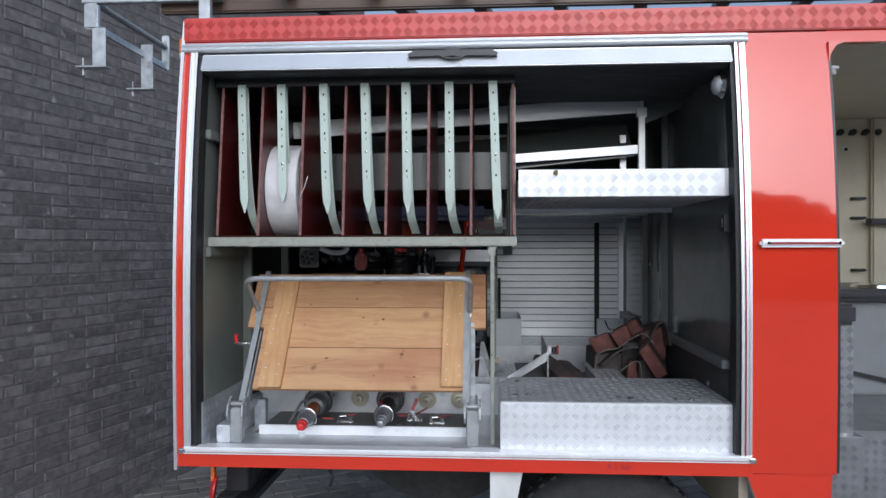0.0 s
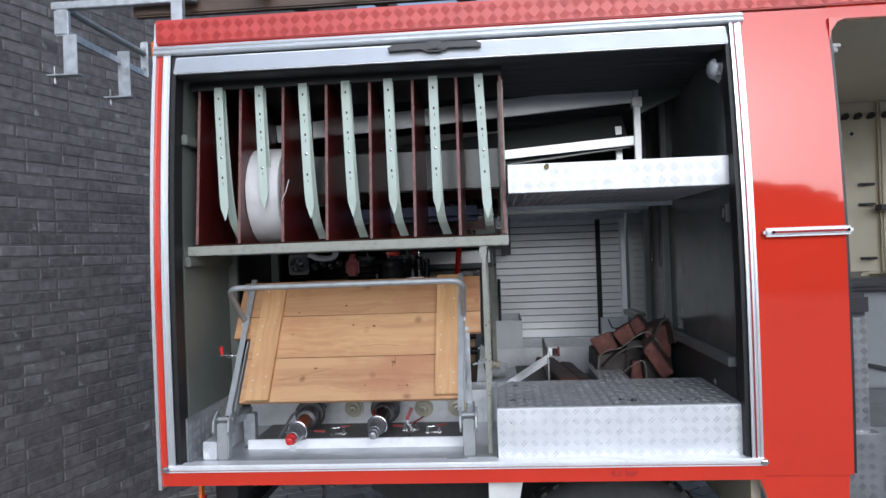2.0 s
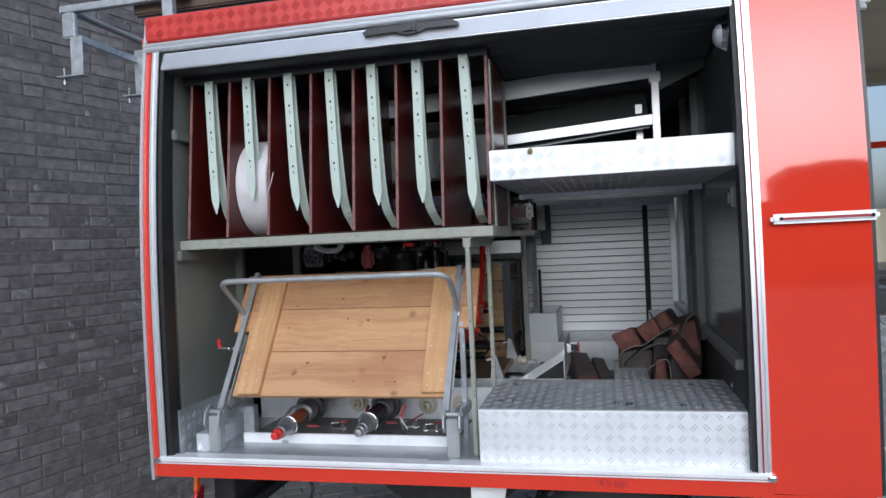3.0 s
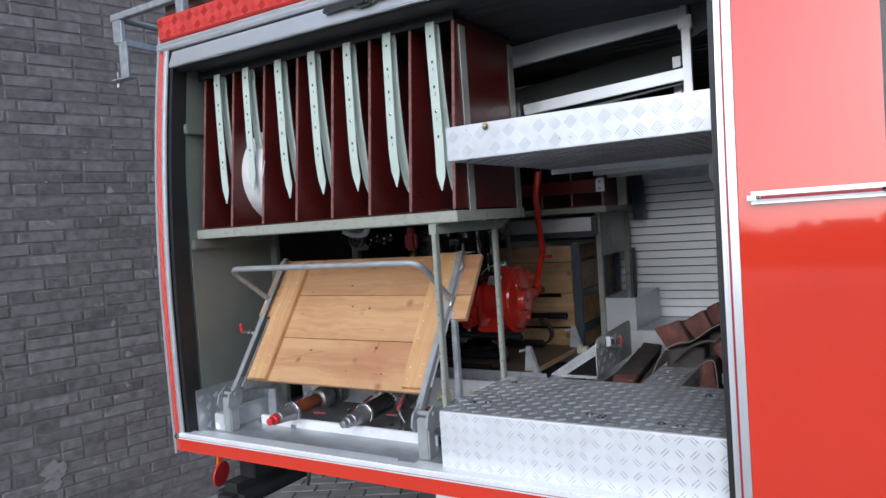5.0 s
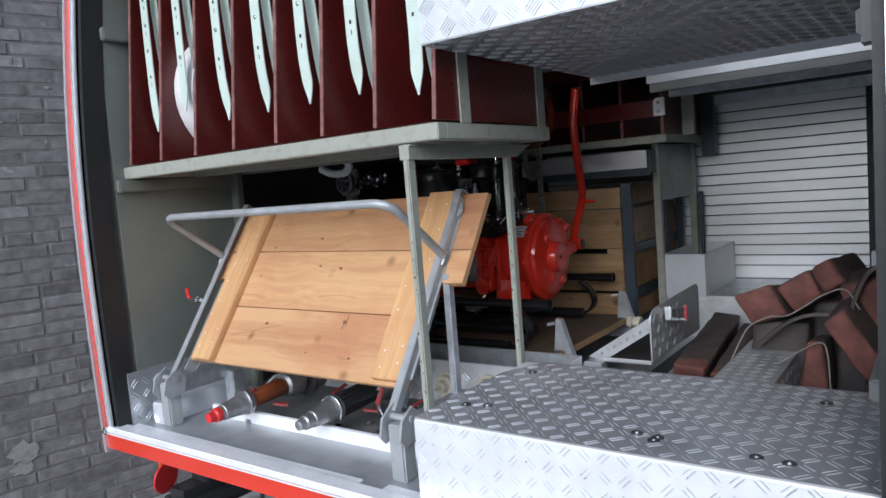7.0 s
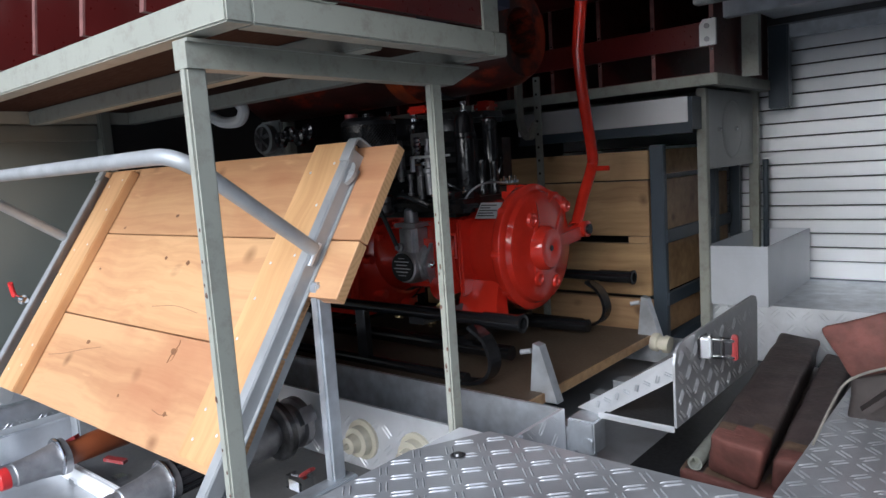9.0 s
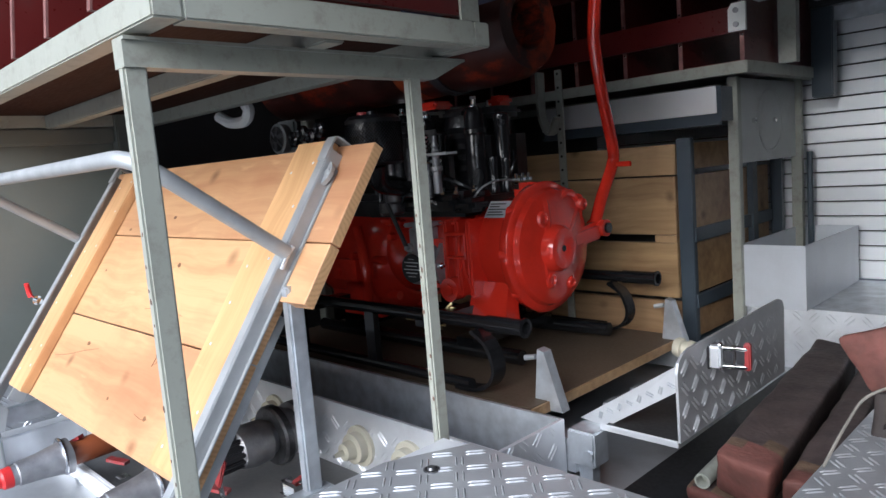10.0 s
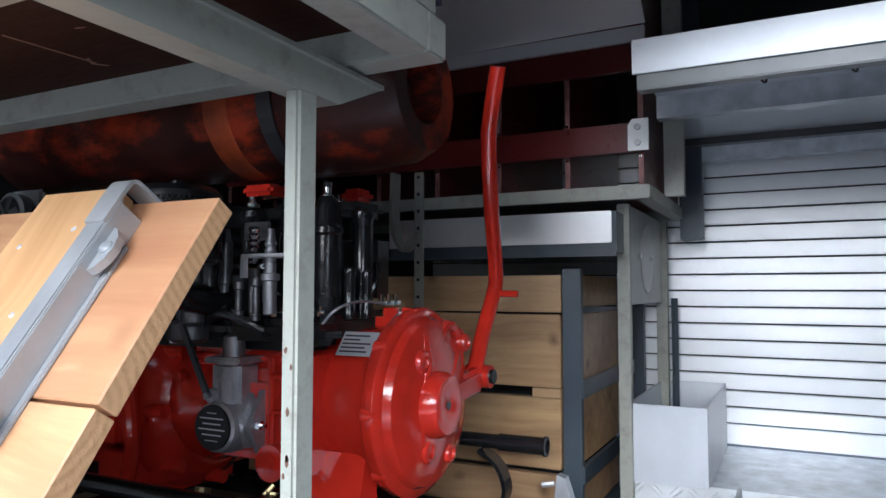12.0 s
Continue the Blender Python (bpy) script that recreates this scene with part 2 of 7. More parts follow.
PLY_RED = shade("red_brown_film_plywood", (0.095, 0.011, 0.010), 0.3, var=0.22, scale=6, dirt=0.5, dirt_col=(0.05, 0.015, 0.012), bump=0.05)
# brown board, its colour darkened to hold the shade under the rack
UNDER_BOARD = shade("shade_darkened_bare_board", (0.036, 0.016, 0.011), 0.8, spec=0.1, var=0.2, scale=4, dirt=0.5, dirt_col=(0.04, 0.022, 0.016), bump=0.1, stretch=(0.3, 3, 3))
SCRATCH = shade("bare_scratched_board", (0.22, 0.12, 0.085), 0.8, var=0.3, scale=80)
RUST = shade("brown_rust_chip", (0.115, 0.062, 0.042), 0.8, var=0.5, scale=150, bump=0.3)
KNOT = shade("dark_resin_knot", (0.19, 0.085, 0.036), 0.5, var=0.3, scale=60)
PLY_EDGE = shade("plywood_edge", (0.20, 0.088, 0.078), 0.55, var=0.3, scale=50)
STRAP = shade("pale_green_rubber_strap", (0.55, 0.64, 0.57), 0.5, var=0.06, scale=12, dirt=0.3, dirt_col=(0.4, 0.38, 0.28))
HOSE = shade("white_woven_hose", (0.70, 0.69, 0.69), 0.8, var=0.08, scale=14, fine=400, bump=0.3, dirt=0.4, dirt_col=(0.46, 0.43, 0.42), dirt_scale=10)
PUMP_RED = shade("glossy_red_engine_enamel", (0.63, 0.030, 0.014), 0.16, var=0.1, scale=14, fine=45, bump=0.5, coat=0.4, dirt=0.3, dirt_col=(0.16, 0.01, 0.008), dirt_scale=9)
CAST = shade("cast_aluminium", (0.36, 0.36, 0.37), 0.45, metal=0.8, var=0.2, scale=40, fine=250, bump=0.3)
MAGNETO = shade("bead_blasted_casting", (0.50, 0.50, 0.51), 0.36, metal=0.65, var=0.2, scale=35, fine=250, bump=0.3, dirt=0.4, dirt_col=(0.14, 0.14, 0.14), dirt_scale=25)
CHROME = shade("chrome", (0.8, 0.8, 0.8), 0.08, metal=1.0, var=0.03, bump=0.0)
CREAM_PLASTIC = shade("cream_plastic", (0.58, 0.55, 0.44), 0.4, var=0.08, dirt=0.3, dirt_col=(0.3, 0.26, 0.18))
BRASS = shade("dull_brass", (0.42, 0.33, 0.16), 0.35, metal=0.9, var=0.2, scale=60)
BROWN_PLASTIC = shade("brown_grip", (0.20, 0.055, 0.02), 0.35, var=0.15)
RED_PLASTIC = shade("red_plastic", (0.62, 0.03, 0.03), 0.35)
WORN_RED = shade("worn_red_lever", (0.26, 0.03, 0.03), 0.4, var=0.3, scale=40, dirt=0.6, dirt_col=(0.25, 0.24, 0.24), dirt_scale=60)
PUMP_BOARD = shade("dusty_plywood_board", (0.115, 0.083, 0.054), 0.6, var=0.2, scale=5, dirt=0.7, dirt_col=(0.07, 0.05, 0.038))
STEEL_BLUE = shade("blue_grey_steel_paint", (0.056, 0.074, 0.093), 0.35, var=0.1)
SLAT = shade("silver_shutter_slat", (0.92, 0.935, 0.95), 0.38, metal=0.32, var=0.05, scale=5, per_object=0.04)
# dark copy of the slat metal: shade under the roof is in the colour
SHADED_SLAT = shade("shaded_shutter_slat", (0.06, 0.062, 0.064), 0.5, metal=0.4, var=0.1)
SHEET = shade("grey_sheet_metal", (0.64, 0.67, 0.71), 0.36, metal=0.3, var=0.06, scale=4, dirt=0.2, dirt_col=(0.3, 0.3, 0.3))
CHOCK_EDGE = shade("ochre_worn_timber", (0.125, 0.080, 0.048), 0.8, var=0.4, scale=40, bump=0.6, dirt=0.8, dirt_col=(0.10, 0.042, 0.032), dirt_scale=45)
CHOCK = shade("red_brown_painted_timber", (0.150, 0.056, 0.043), 0.75, var=0.35, scale=26, fine=120, bump=0.6, dirt=0.8, dirt_col=(0.085, 0.042, 0.030), dirt_scale=18, per_object=0.15)
DRAWER = shade("pale_lacquered_aluminium", (0.93, 0.935, 0.935), 0.36, metal=0.6, var=0.05, scale=5, dirt=0.2, dirt_col=(0.5, 0.49, 0.47))
OILY = shade("oily_grey_steel", (0.16, 0.16, 0.165), 0.35, metal=0.8, var=0.4, scale=40, fine=250, bump=0.3, dirt=0.7, dirt_col=(0.02, 0.02, 0.02), dirt_scale=30)
ROPE = shade("grey_rope", (0.24, 0.22, 0.19), 0.9, var=0.2, scale=80)
CHOCK_TOP = shade("dark_greasy_timber", (0.066, 0.047, 0.043), 0.6, var=0.4, scale=22, fine=110, bump=0.6, dirt=0.5, dirt_col=(0.085, 0.055, 0.040), dirt_scale=16)
LEATHER = shade("dark_greasy_canvas", (0.05, 0.04, 0.036), 0.6, var=0.3, scale=14, bump=0.4)
RUST_RED = shade("scuffed_red_cylinder", (0.030, 0.009, 0.007), 0.38, var=0.5, scale=14, dirt=2.2, dirt_col=(0.235, 0.026, 0.007), dirt_scale=6, stretch=(0.7, 1.3, 1.3), spec=0.25)
BLUE_CLOTH = shade("faded_blue_cloth", (0.055, 0.06, 0.105), 0.8, var=0.2)
ORANGE_WORN = shade("worn_orange_stripe", (0.26, 0.045, 0.010), 0.4, var=0.4, scale=18, dirt=1.0, dirt_col=(0.07, 0.015, 0.01), dirt_scale=14)
ORANGE = shade("orange_plastic", (0.75, 0.17, 0.02), 0.3)
WHITE_PAINT = shade("white_paint", (0.75, 0.76, 0.74), 0.4, dirt=0.3, dirt_col=(0.4, 0.38, 0.35))
CREAM_WALL = shade("cream_cab_lining", (0.66, 0.60, 0.45), 0.5, var=0.06, scale=3, dirt=0.15)
CAB_GREY = shade("grey_cab_lining", (0.21, 0.22, 0.23), 0.6, var=0.08)
TYRE = shade("tyre_rubber", (0.03, 0.03, 0.03), 0.75, var=0.2, scale=25, dirt=0.3, dirt_col=(0.09, 0.085, 0.08))
BRICK = shade("dark_manganese_brick", (0.156, 0.145, 0.148), 0.9, var=0.3, scale=20, fine=150, bump=0.7, dirt=0.5, dirt_col=(0.20, 0.185, 0.18), dirt_scale=26, per_object=0.28, specks=0.9)
MORTAR = shade("dark_mortar", (0.132, 0.124, 0.123), 0.9, var=0.25, scale=20, bump=0.5, dirt=0.25, dirt_col=(0.16, 0.15, 0.14))
PAVER = shade("grey_paver", (0.19, 0.18, 0.165), 0.85, var=0.2, scale=10, bump=0.4, per_object=0.25)
GROUND = shade("paved_ground", (0.27, 0.265, 0.255), 0.9, var=0.2, scale=3, bump=0.4)
TREES = shade("dark_foliage", (0.05, 0.06, 0.035), 0.9, var=0.5, scale=1.0, fine=8, bump=0.3)
WOOD = timber("varnished_pine", (0.67, 0.410, 0.198), (0.49, 0.255, 0.116), grain=(1.6, 55.0, 55.0), per_object=0.2)
WOOD_V = timber("varnished_pine_batten", (0.64, 0.39, 0.185), (0.48, 0.255, 0.110), grain=(55, 2.6, 2.6), knots=False)
CRATE_WOOD = timber("raw_pine_board", (0.43, 0.282, 0.142), (0.245, 0.142, 0.068))
LADDER_WOOD = timber("weathered_brown_wood", (0.12, 0.075, 0.05), (0.05, 0.03, 0.022))


def end_grain(name, light, dark, centre):
    """Growth rings round an axis that runs along x, with fine pores."""
    m = bpy.data.materials.new(name)
    m.use_nodes = True
    n, l = m.node_tree.nodes, m.node_tree.links
    p = n["Principled BSDF"]
    tc, mp, wave, pores = n.new("ShaderNodeTexCoord"), n.new("ShaderNodeMapping"), n.new("ShaderNodeTexWave"), n.new("ShaderNodeTexNoise")
    mp.inputs["Location"].default_value = centre
    l.new(tc.outputs["Object"], mp.inputs["Vector"])
    wave.wave_type, wave.rings_direction = "RINGS", "X"
    wave.inputs["Scale"].default_value, wave.inputs["Distortion"].default_value = 48.0, 3.5
    wave.inputs["Detail"].default_value, wave.inputs["Detail Scale"].default_value = 2, 1.2
    l.new(mp.outputs[0], wave.inputs["Vector"])
    pores.inputs["Scale"].default_value, pores.inputs["Detail"].default_value = 260, 4
    l.new(tc.outputs["Object"], pores.inputs["Vector"])
    mix = n.new("ShaderNodeMath")
    mix.operation = "MULTIPLY"
    l.new(wave.outputs["Fac"], mix.inputs[0]), l.new(pores.outputs["Fac"], mix.inputs[1])
    ramp = n.new("ShaderNodeValToRGB")
    ramp.color_ramp.elements[0].position, ramp.color_ramp.elements[0].color = 0.12, (*light, 1)
    ramp.color_ramp.elements[1].position, ramp.color_ramp.elements[1].color = 0.60, (*dark, 1)
    l.new(mix.outputs[0], ramp.inputs[0])
    l.new(ramp.outputs[0], p.inputs["Base Color"])
    p.inputs["Roughness"].default_value = 0.75
    b = n.new("ShaderNodeBump")
    b.inputs["Strength"].default_value, b.inputs["Distance"].default_value = 0.4, 0.002
    l.new(pores.outputs["Fac"], b.inputs["Height"]), l.new(b.outputs[0], p.inputs["Normal"])
    return m


END_GRAIN = end_grain("pine_end_grain", (0.52, 0.305, 0.142), (0.41, 0.23, 0.103), (0.0, -0.19, -0.455))

# ---- mesh tools ----


def thing(name, at, label, category, group="", kind=""):
    ob = new(name)
    ob.location = at
    ob.empty_display_size = 0.05
    return tagged(ob, label, category, group, kind)


def root_of(ob):
    while ob.parent:
        ob = ob.parent
    return ob


def part(name, bm, material, parent=None, label="", smooth=False, kind=""):
    """Links a bmesh, given in world coordinates, as one mesh object under a thing or a part."""
    me = bpy.data.meshes.new(name)
    if parent:
        bmesh.ops.translate(bm, verts=bm.verts, vec=-Vector(root_of(parent).location))
    bmesh.ops.recalc_face_normals(bm, faces=bm.faces)
    bm.to_mesh(me)
    bm.free()
    me.materials.append(material)
    if smooth:
        for f in me.polygons:
            f.use_smooth = True
        me.set_sharp_from_angle(angle=radians(35))
    ob = new(name, me)
    if parent:
        ob.parent = parent
    return tagged(ob, label, kind=kind)


def solo(name, bm, material, label, category="", smooth=False, kind="", group=""):
    return tagged(part(name, bm, material, None, label, smooth, kind), category=category, group=group)


def fresh():
    return bmesh.new()


def box(bm, x0, x1, y0, y1, z0, z1, bevel=0.0, m=None):
    r = bmesh.ops.create_cube(bm, size=1)
    vs = r["verts"]
    for v in vs:
        v.co = Vector((x0 + (v.co.x + 0.5) * (x1 - x0), y0 + (v.co.y + 0.5) * (y1 - y0), z0 + (v.co.z + 0.5) * (z1 - z0)))
    if m:
        bmesh.ops.transform(bm, matrix=m, verts=vs)
    if bevel:
        es = list({e for v in vs for e in v.link_edges})
        bmesh.ops.bevel(bm, geom=es, offset=bevel, segments=2, affect="EDGES", clamp_overlap=True)
    return bm


def bar(bm, p0, p1, w, h, up=(0, 0, 1), bevel=0.0):
    """A square bar from p0 to p1: w across, h along up."""
    p0, p1 = Vector(p0), Vector(p1)
    d = (p1 - p0)
    x = d.normalized()
    s = x.cross(Vector(up)).normalized()
    u = s.cross(x)
    m = Matrix((x, s, u)).transposed().to_4x4()
    m.translation = p0
    return box(bm, 0, d.length, -w / 2, w / 2, -h / 2, h / 2, bevel, m)


def rod(bm, p0, p1, r, r2=None, segs=16, cap=True):
    p0, p1 = Vector(p0), Vector(p1)
    d = p1 - p0
    m = Matrix.Translation((p0 + p1) / 2) @ d.to_track_quat("Z", "Y").to_matrix().to_4x4()
    bmesh.ops.create_cone(bm, cap_ends=cap, segments=segs, radius1=r, radius2=r if r2 is None else r2, depth=d.length, matrix=m)
    return bm


def turned(bm, p0, axis, profile, segs=28):
    """A lathe shape: profile rows (along the axis, radius)."""
    m = Matrix.Translation(p0) @ Vector(axis).to_track_quat("Z", "Y").to_matrix().to_4x4()
    rings = []
    for a, r in profile:
        rings.append([bm.verts.new(m @ Vector((r * math.cos(2 * math.pi * i / segs), r * math.sin(2 * math.pi * i / segs), a))) for i in range(segs)])
    for r0, r1 in zip(rings, rings[1:]):
        for i in range(segs):
            bm.faces.new((r0[i], r0[(i + 1) % segs], r1[(i + 1) % segs], r1[i]))
    bm.faces.new(rings[0][::-1])
    bm.faces.new(rings[-1])
    return bm


def smooth_line(pts, n=6):
    """A rounded path through the points (Catmull-Rom)."""
    p = [Vector(q) for q in pts]
    p = [2 * p[0] - p[1]] + p + [2 * p[-1] - p[-2]]
    out = []
    for a, b, c, d in zip(p, p[1:], p[2:], p[3:]):
        for i in range(n):
            t = i / n
            out.append(0.5 * (2 * b + (c - a) * t + (2 * a - 5 * b + 4 * c - d) * t * t + (3 * b - a - 3 * c + d) * t ** 3))
    return out + [p[-2]]


def bent(pts, radius, n=5):
    """A straight path with rounded corners."""
    p = [Vector(q) for q in pts]
    out = [p[0]]
    for a, b, c in zip(p, p[1:], p[2:]):
        u, v = (a - b).normalized(), (c - b).normalized()
        s, e = b + u * radius, b + v * radius
        for i in range(n + 1):
            t = i / n
            out.append((1 - t) ** 2 * s + 2 * t * (1 - t) * b + t * t * e)
    return out + [p[-1]]


def tube(bm, pts, r, segs=12, ry=None):
    """A round tube along the points (ry: flattened)."""
    pts = [Vector(q) for q in pts]
    rings, side = [], None
    for i, q in enumerate(pts):
        d = (pts[min(i + 1, len(pts) - 1)] - pts[max(i - 1, 0)]).normalized()
        if side is None:
            side = d.cross(Vector((0, 0, 1)) if abs(d.z) < 0.9 else Vector((0, 1, 0))).normalized()
        side = (side - d * side.dot(d)).normalized()
        up = d.cross(side)
        rings.append([bm.verts.new(q + side * r * math.cos(2 * math.pi * k / segs) + up * (ry or r) * math.sin(2 * math.pi * k / segs)) for k in range(segs)])
    for a, b in zip(rings, rings[1:]):
        for k in range(segs):
            bm.faces.new((a[k], a[(k + 1) % segs], b[(k + 1) % segs], b[k]))
    bm.faces.new(rings[0][::-1])
    bm.faces.new(rings[-1])
    return bm


def band(bm, pts, across, w, thick, point=0.0):
    """A flat band along the points, w wide in the direction across; point: length of a pointed end."""
    pts, across = [Vector(q) for q in pts], Vector(across).normalized()
    rows = []
    for i, q in enumerate(pts):
        d = (pts[min(i + 1, len(pts) - 1)] - pts[max(i - 1, 0)]).normalized()
        nrm = d.cross(across).normalized()
        hw = w / 2
        if point:
            left = sum((pts[k + 1] - pts[k]).length for k in range(i, len(pts) - 1))
            hw = w / 2 * min(1.0, 0.1 + 0.9 * left / point)
        rows.append([bm.verts.new(q + across * a + nrm * b) for a, b in ((-hw, -thick / 2), (hw, -thick / 2), (hw, thick / 2), (-hw, thick / 2))])
    for a, b in zip(rows, rows[1:]):
        for k in range(4):
            bm.faces.new((a[k], a[(k + 1) % 4], b[(k + 1) % 4], b[k]))
    bm.faces.new(rows[0][::-1])
    bm.faces.new(rows[-1])
    return bm


def plate(bm, pts, thick, nrm):
    """A flat plate of an outline, thick along nrm."""
    nrm = Vector(nrm).normalized() * thick
    a = [bm.verts.new(Vector(q)) for q in pts]
    b = [bm.verts.new(Vector(q) + nrm) for q in pts]
    bm.faces.new(a[::-1])
    bm.faces.new(b)
    for i in range(len(a)):
        j = (i + 1) % len(a)
        bm.faces.new((a[i], a[j], b[j], b[i]))
    return bm


def treads(bm, o, u, v, w, h, pitch=0.034, bars=2, high=0.0016, length=0.030, wide=0.0055, inset=0.006, turn=0.0, keep=None):
    """Raised lens-shaped bars of a tread plate: crosswise groups on a checker of cells. o: a corner; u, v: unit directions; w, h: size."""
    o, u, v = Vector(o), Vector(u).normalized(), Vector(v).normalized()
    n = u.cross(v)
    ca, sa = math.cos(turn), math.sin(turn)
    span = int((w + h) / pitch) + 2
    gap = length * 0.72 / max(bars, 2) if bars > 2 else length * 0.27
    for i in range(-span, span):
        for j in range(-span, span):
            cx, cy = (i + 0.5) * pitch, (j + 0.5) * pitch
            cx, cy = ca * cx - sa * cy, sa * cx + ca * cy
            if not (inset < cx < w - inset and inset < cy < h - inset) or (keep and not keep(cx, cy)):
                continue
            a = turn + (math.pi / 4 if (i + j) % 2 else -math.pi / 4)
            d, s = (math.cos(a), math.sin(a)), (-math.sin(a), math.cos(a))
            for k in range(bars):
                q = (k - (bars - 1) / 2) * gap
                bx, by = cx + s[0] * q, cy + s[1] * q
                hl = length / 2
                ring = []
                for fa, fs, z in ((-1, 0, 0), (-0.55, -0.8, 0), (0.55, -0.8, 0), (1, 0, 0), (0.55, 0.8, 0), (-0.55, 0.8, 0), (-0.6, 0, 1), (0.6, 0, 1)):
                    x, y = bx + d[0] * fa * hl + s[0] * fs * wide / 2, by + d[1] * fa * hl + s[1] * fs * wide / 2
                    x, y = min(max(x, 0.001), w - 0.001), min(max(y, 0.001), h - 0.001)
                    ring.append(bm.verts.new(o + u * x + v * y + n * (z * high - 0.0003 * (1 - z))))
                for f in ((0, 1, 6), (1, 2, 7, 6), (2, 3, 7), (3, 4, 7), (4, 5, 6, 7), (5, 0, 6)):
                    bm.faces.new([ring[c] for c in f])
    return bm


def raw_part(name, bm, material, parent, label="", kind=""):
    """As part(), for open relief meshes whose faces are already turned outward."""
    me = bpy.data.meshes.new(name)
    off = -Vector(root_of(parent).location)
    for vtx in bm.verts:
        vtx.co += off
    bm.to_mesh(me)
    bm.free()
    me.materials.append(material)
    ob = new(name, me)
    ob.parent = parent
    return tagged(ob, label, kind=kind)


def side_y(z):
    """The truck's curved flank: upright below, leaning in towards the roof."""
    return 2.313 + (0.084 * (z - 1.3) ** 2 if z > 1.3 else 0.03 * (1.3 - z) ** 2)


def flank(bm, x0, x1, z0, z1, off=0.0, thick=0.02, n=14, x0b=None, x1b=None):
    """A strip of the curved flank, off metres proud of it. x0b, x1b: the edges at the lower end."""
    rows = []
    for i in range(n + 1):
        t = i / n
        z = z1 + (z0 - z1) * t
        y = side_y(z) - off
        a = x0 + ((x0b if x0b is not None else x0) - x0) * t
        b = x1 + ((x1b if x1b is not None else x1) - x1) * t
        rows.append([bm.verts.new(c) for c in ((a, y, z), (b, y, z), (b, y + thick, z), (a, y + thick, z))])
    for r, s in zip(rows, rows[1:]):
        for k in range(4):
            bm.faces.new((r[k], r[(k + 1) % 4], s[(k + 1) % 4], s[k]))
    bm.faces.new(rows[0][::-1])
    bm.faces.new(rows[-1])
    return bm


# ---- surroundings ----
bm = fresh()
box(bm, -400, 400, -400, 400, -0.3, 0.0)
solo("ground", bm, GROUND, "grey paved yard under and round the truck", kind="structure")
bm = fresh()
box(bm, -60, 60, -26, -13, -0.05, 0.006)
solo("road", bm, CONCRETE, "pale concrete road across the yard", kind="structure")
bm = fresh()
random.seed(4)
px = -90.0
while px < 90:
    w = random.uniform(0.8, 2.6)
    tall = 8.0 + 1.3 * math.sin(px * 0.21) + 0.6 * math.sin(px * 0.53 + 1) + random.uniform(-0.25, 0.25)
    low = 2.9 + 0.5 * math.sin(px * 0.33) + random.uniform(-0.2, 0.2)
    t = min(1.0, max(0.0, min(px - 3.5, 34 - px) / 5))
    box(bm, px, px + w + 0.1, -34 + random.uniform(-0.5, 0.5), -30 + random.uniform(-0.4, 0.4), -0.1, low + (tall - low) * t, 0.3)
    px += w
solo("backdrop", bm, TREES, "dark distant hedge and buildings across the yard", kind="structure")

# ---- the truck ----
truck = thing("fire_truck", (0.0, 3.3, 0.0), "red fire truck with one side locker open beside brick wall", "fire truck")
L, R, FL, TOP = -0.990, 0.812, 0.860, 2.225

bm = fresh()
flank(bm, -1.056, -1.031, 0.80, 2.345)
flank(bm, -1.031, 0.862, 0.80, 0.852, n=3)
flank(bm, -1.031, 0.862, 2.262, 2.345, n=3)
part("side_panel", bm, RED, truck, "glossy red side panel round the open locker", smooth=True)
bm = fresh()
flank(bm, 0.849, 1.125, 0.812, 2.262, 0.001)
part("door_pillar", bm, RED, truck, "wide glossy red panel between locker and cab door", smooth=True)
bm = fresh()
plate(bm, [(0.845, 2.325, 0.808), (1.115, 2.325, 0.812), (1.10, 2.335, 0.45), (0.98, 2.335, 0.45)], 0.03, (0, 1, 0))
part("lower_skirt", bm, RED, truck)
bm = fresh()
box(bm, -1.058, 2.6, 2.379, 2.42, 2.268, 2.350, 0.004)
strip = part("roof_edge", bm, RED_TREAD, truck, "red painted tread plate along the roof edge")
bm = fresh()
treads(bm, (-1.058, 2.3785, 2.268), (1, 0, 0), (0, 0, 1), 3.57, 0.08, 0.0385, 4, 0.0018, 0.034, 0.0032, 0.004)
raw_part("tread_relief", bm, RED_BAR, strip, kind="stuff")
bm = fresh()
flank(bm, -1.066, -1.055, 0.79, 2.345, 0.010, 0.035)
part("corner_profile", bm, ALU_WHITE, truck, "bright aluminium profile on the rear corner", smooth=True)
bm = fresh()
flank(bm, -1.035, -1.0315, 0.852, 2.23, 0.006, 0.02)
part("red_line", bm, RED_LINE, truck)
# locker surround
for nm, a, b in (("left_guide", -1.031, -1.006), ("right_guide", 0.822, 0.856)):
    bm = fresh()
    flank(bm, a, b, 0.866, 2.235, 0.004, 0.03)
    guide = part("shutter_guide", bm, ALU_WHITE, truck, "upright aluminium shutter guide", smooth=True)
    for e in (a, b - 0.008):
        bm = fresh()
        flank(bm, e, e + 0.008, 0.866, 2.235, 0.008, 0.010)
        part("guide_edge", bm, ALU_WHITE, guide, smooth=True)
bm = fresh()
flank(bm, 0.834, 0.838, 0.87, 2.23, 0.0075, 0.02)
part("red_line", bm, RED_LINE, truck)
bm = fresh()
flank(bm, -1.006, L, 0.866, 2.235, -0.002, 0.06)
flank(bm, R - 0.004, 0.822, 0.866, 2.235, -0.002, 0.06)
box(bm, L, R, side_y(2.22) + 0.004, side_y(2.22) + 0.02, 2.218, 2.236)
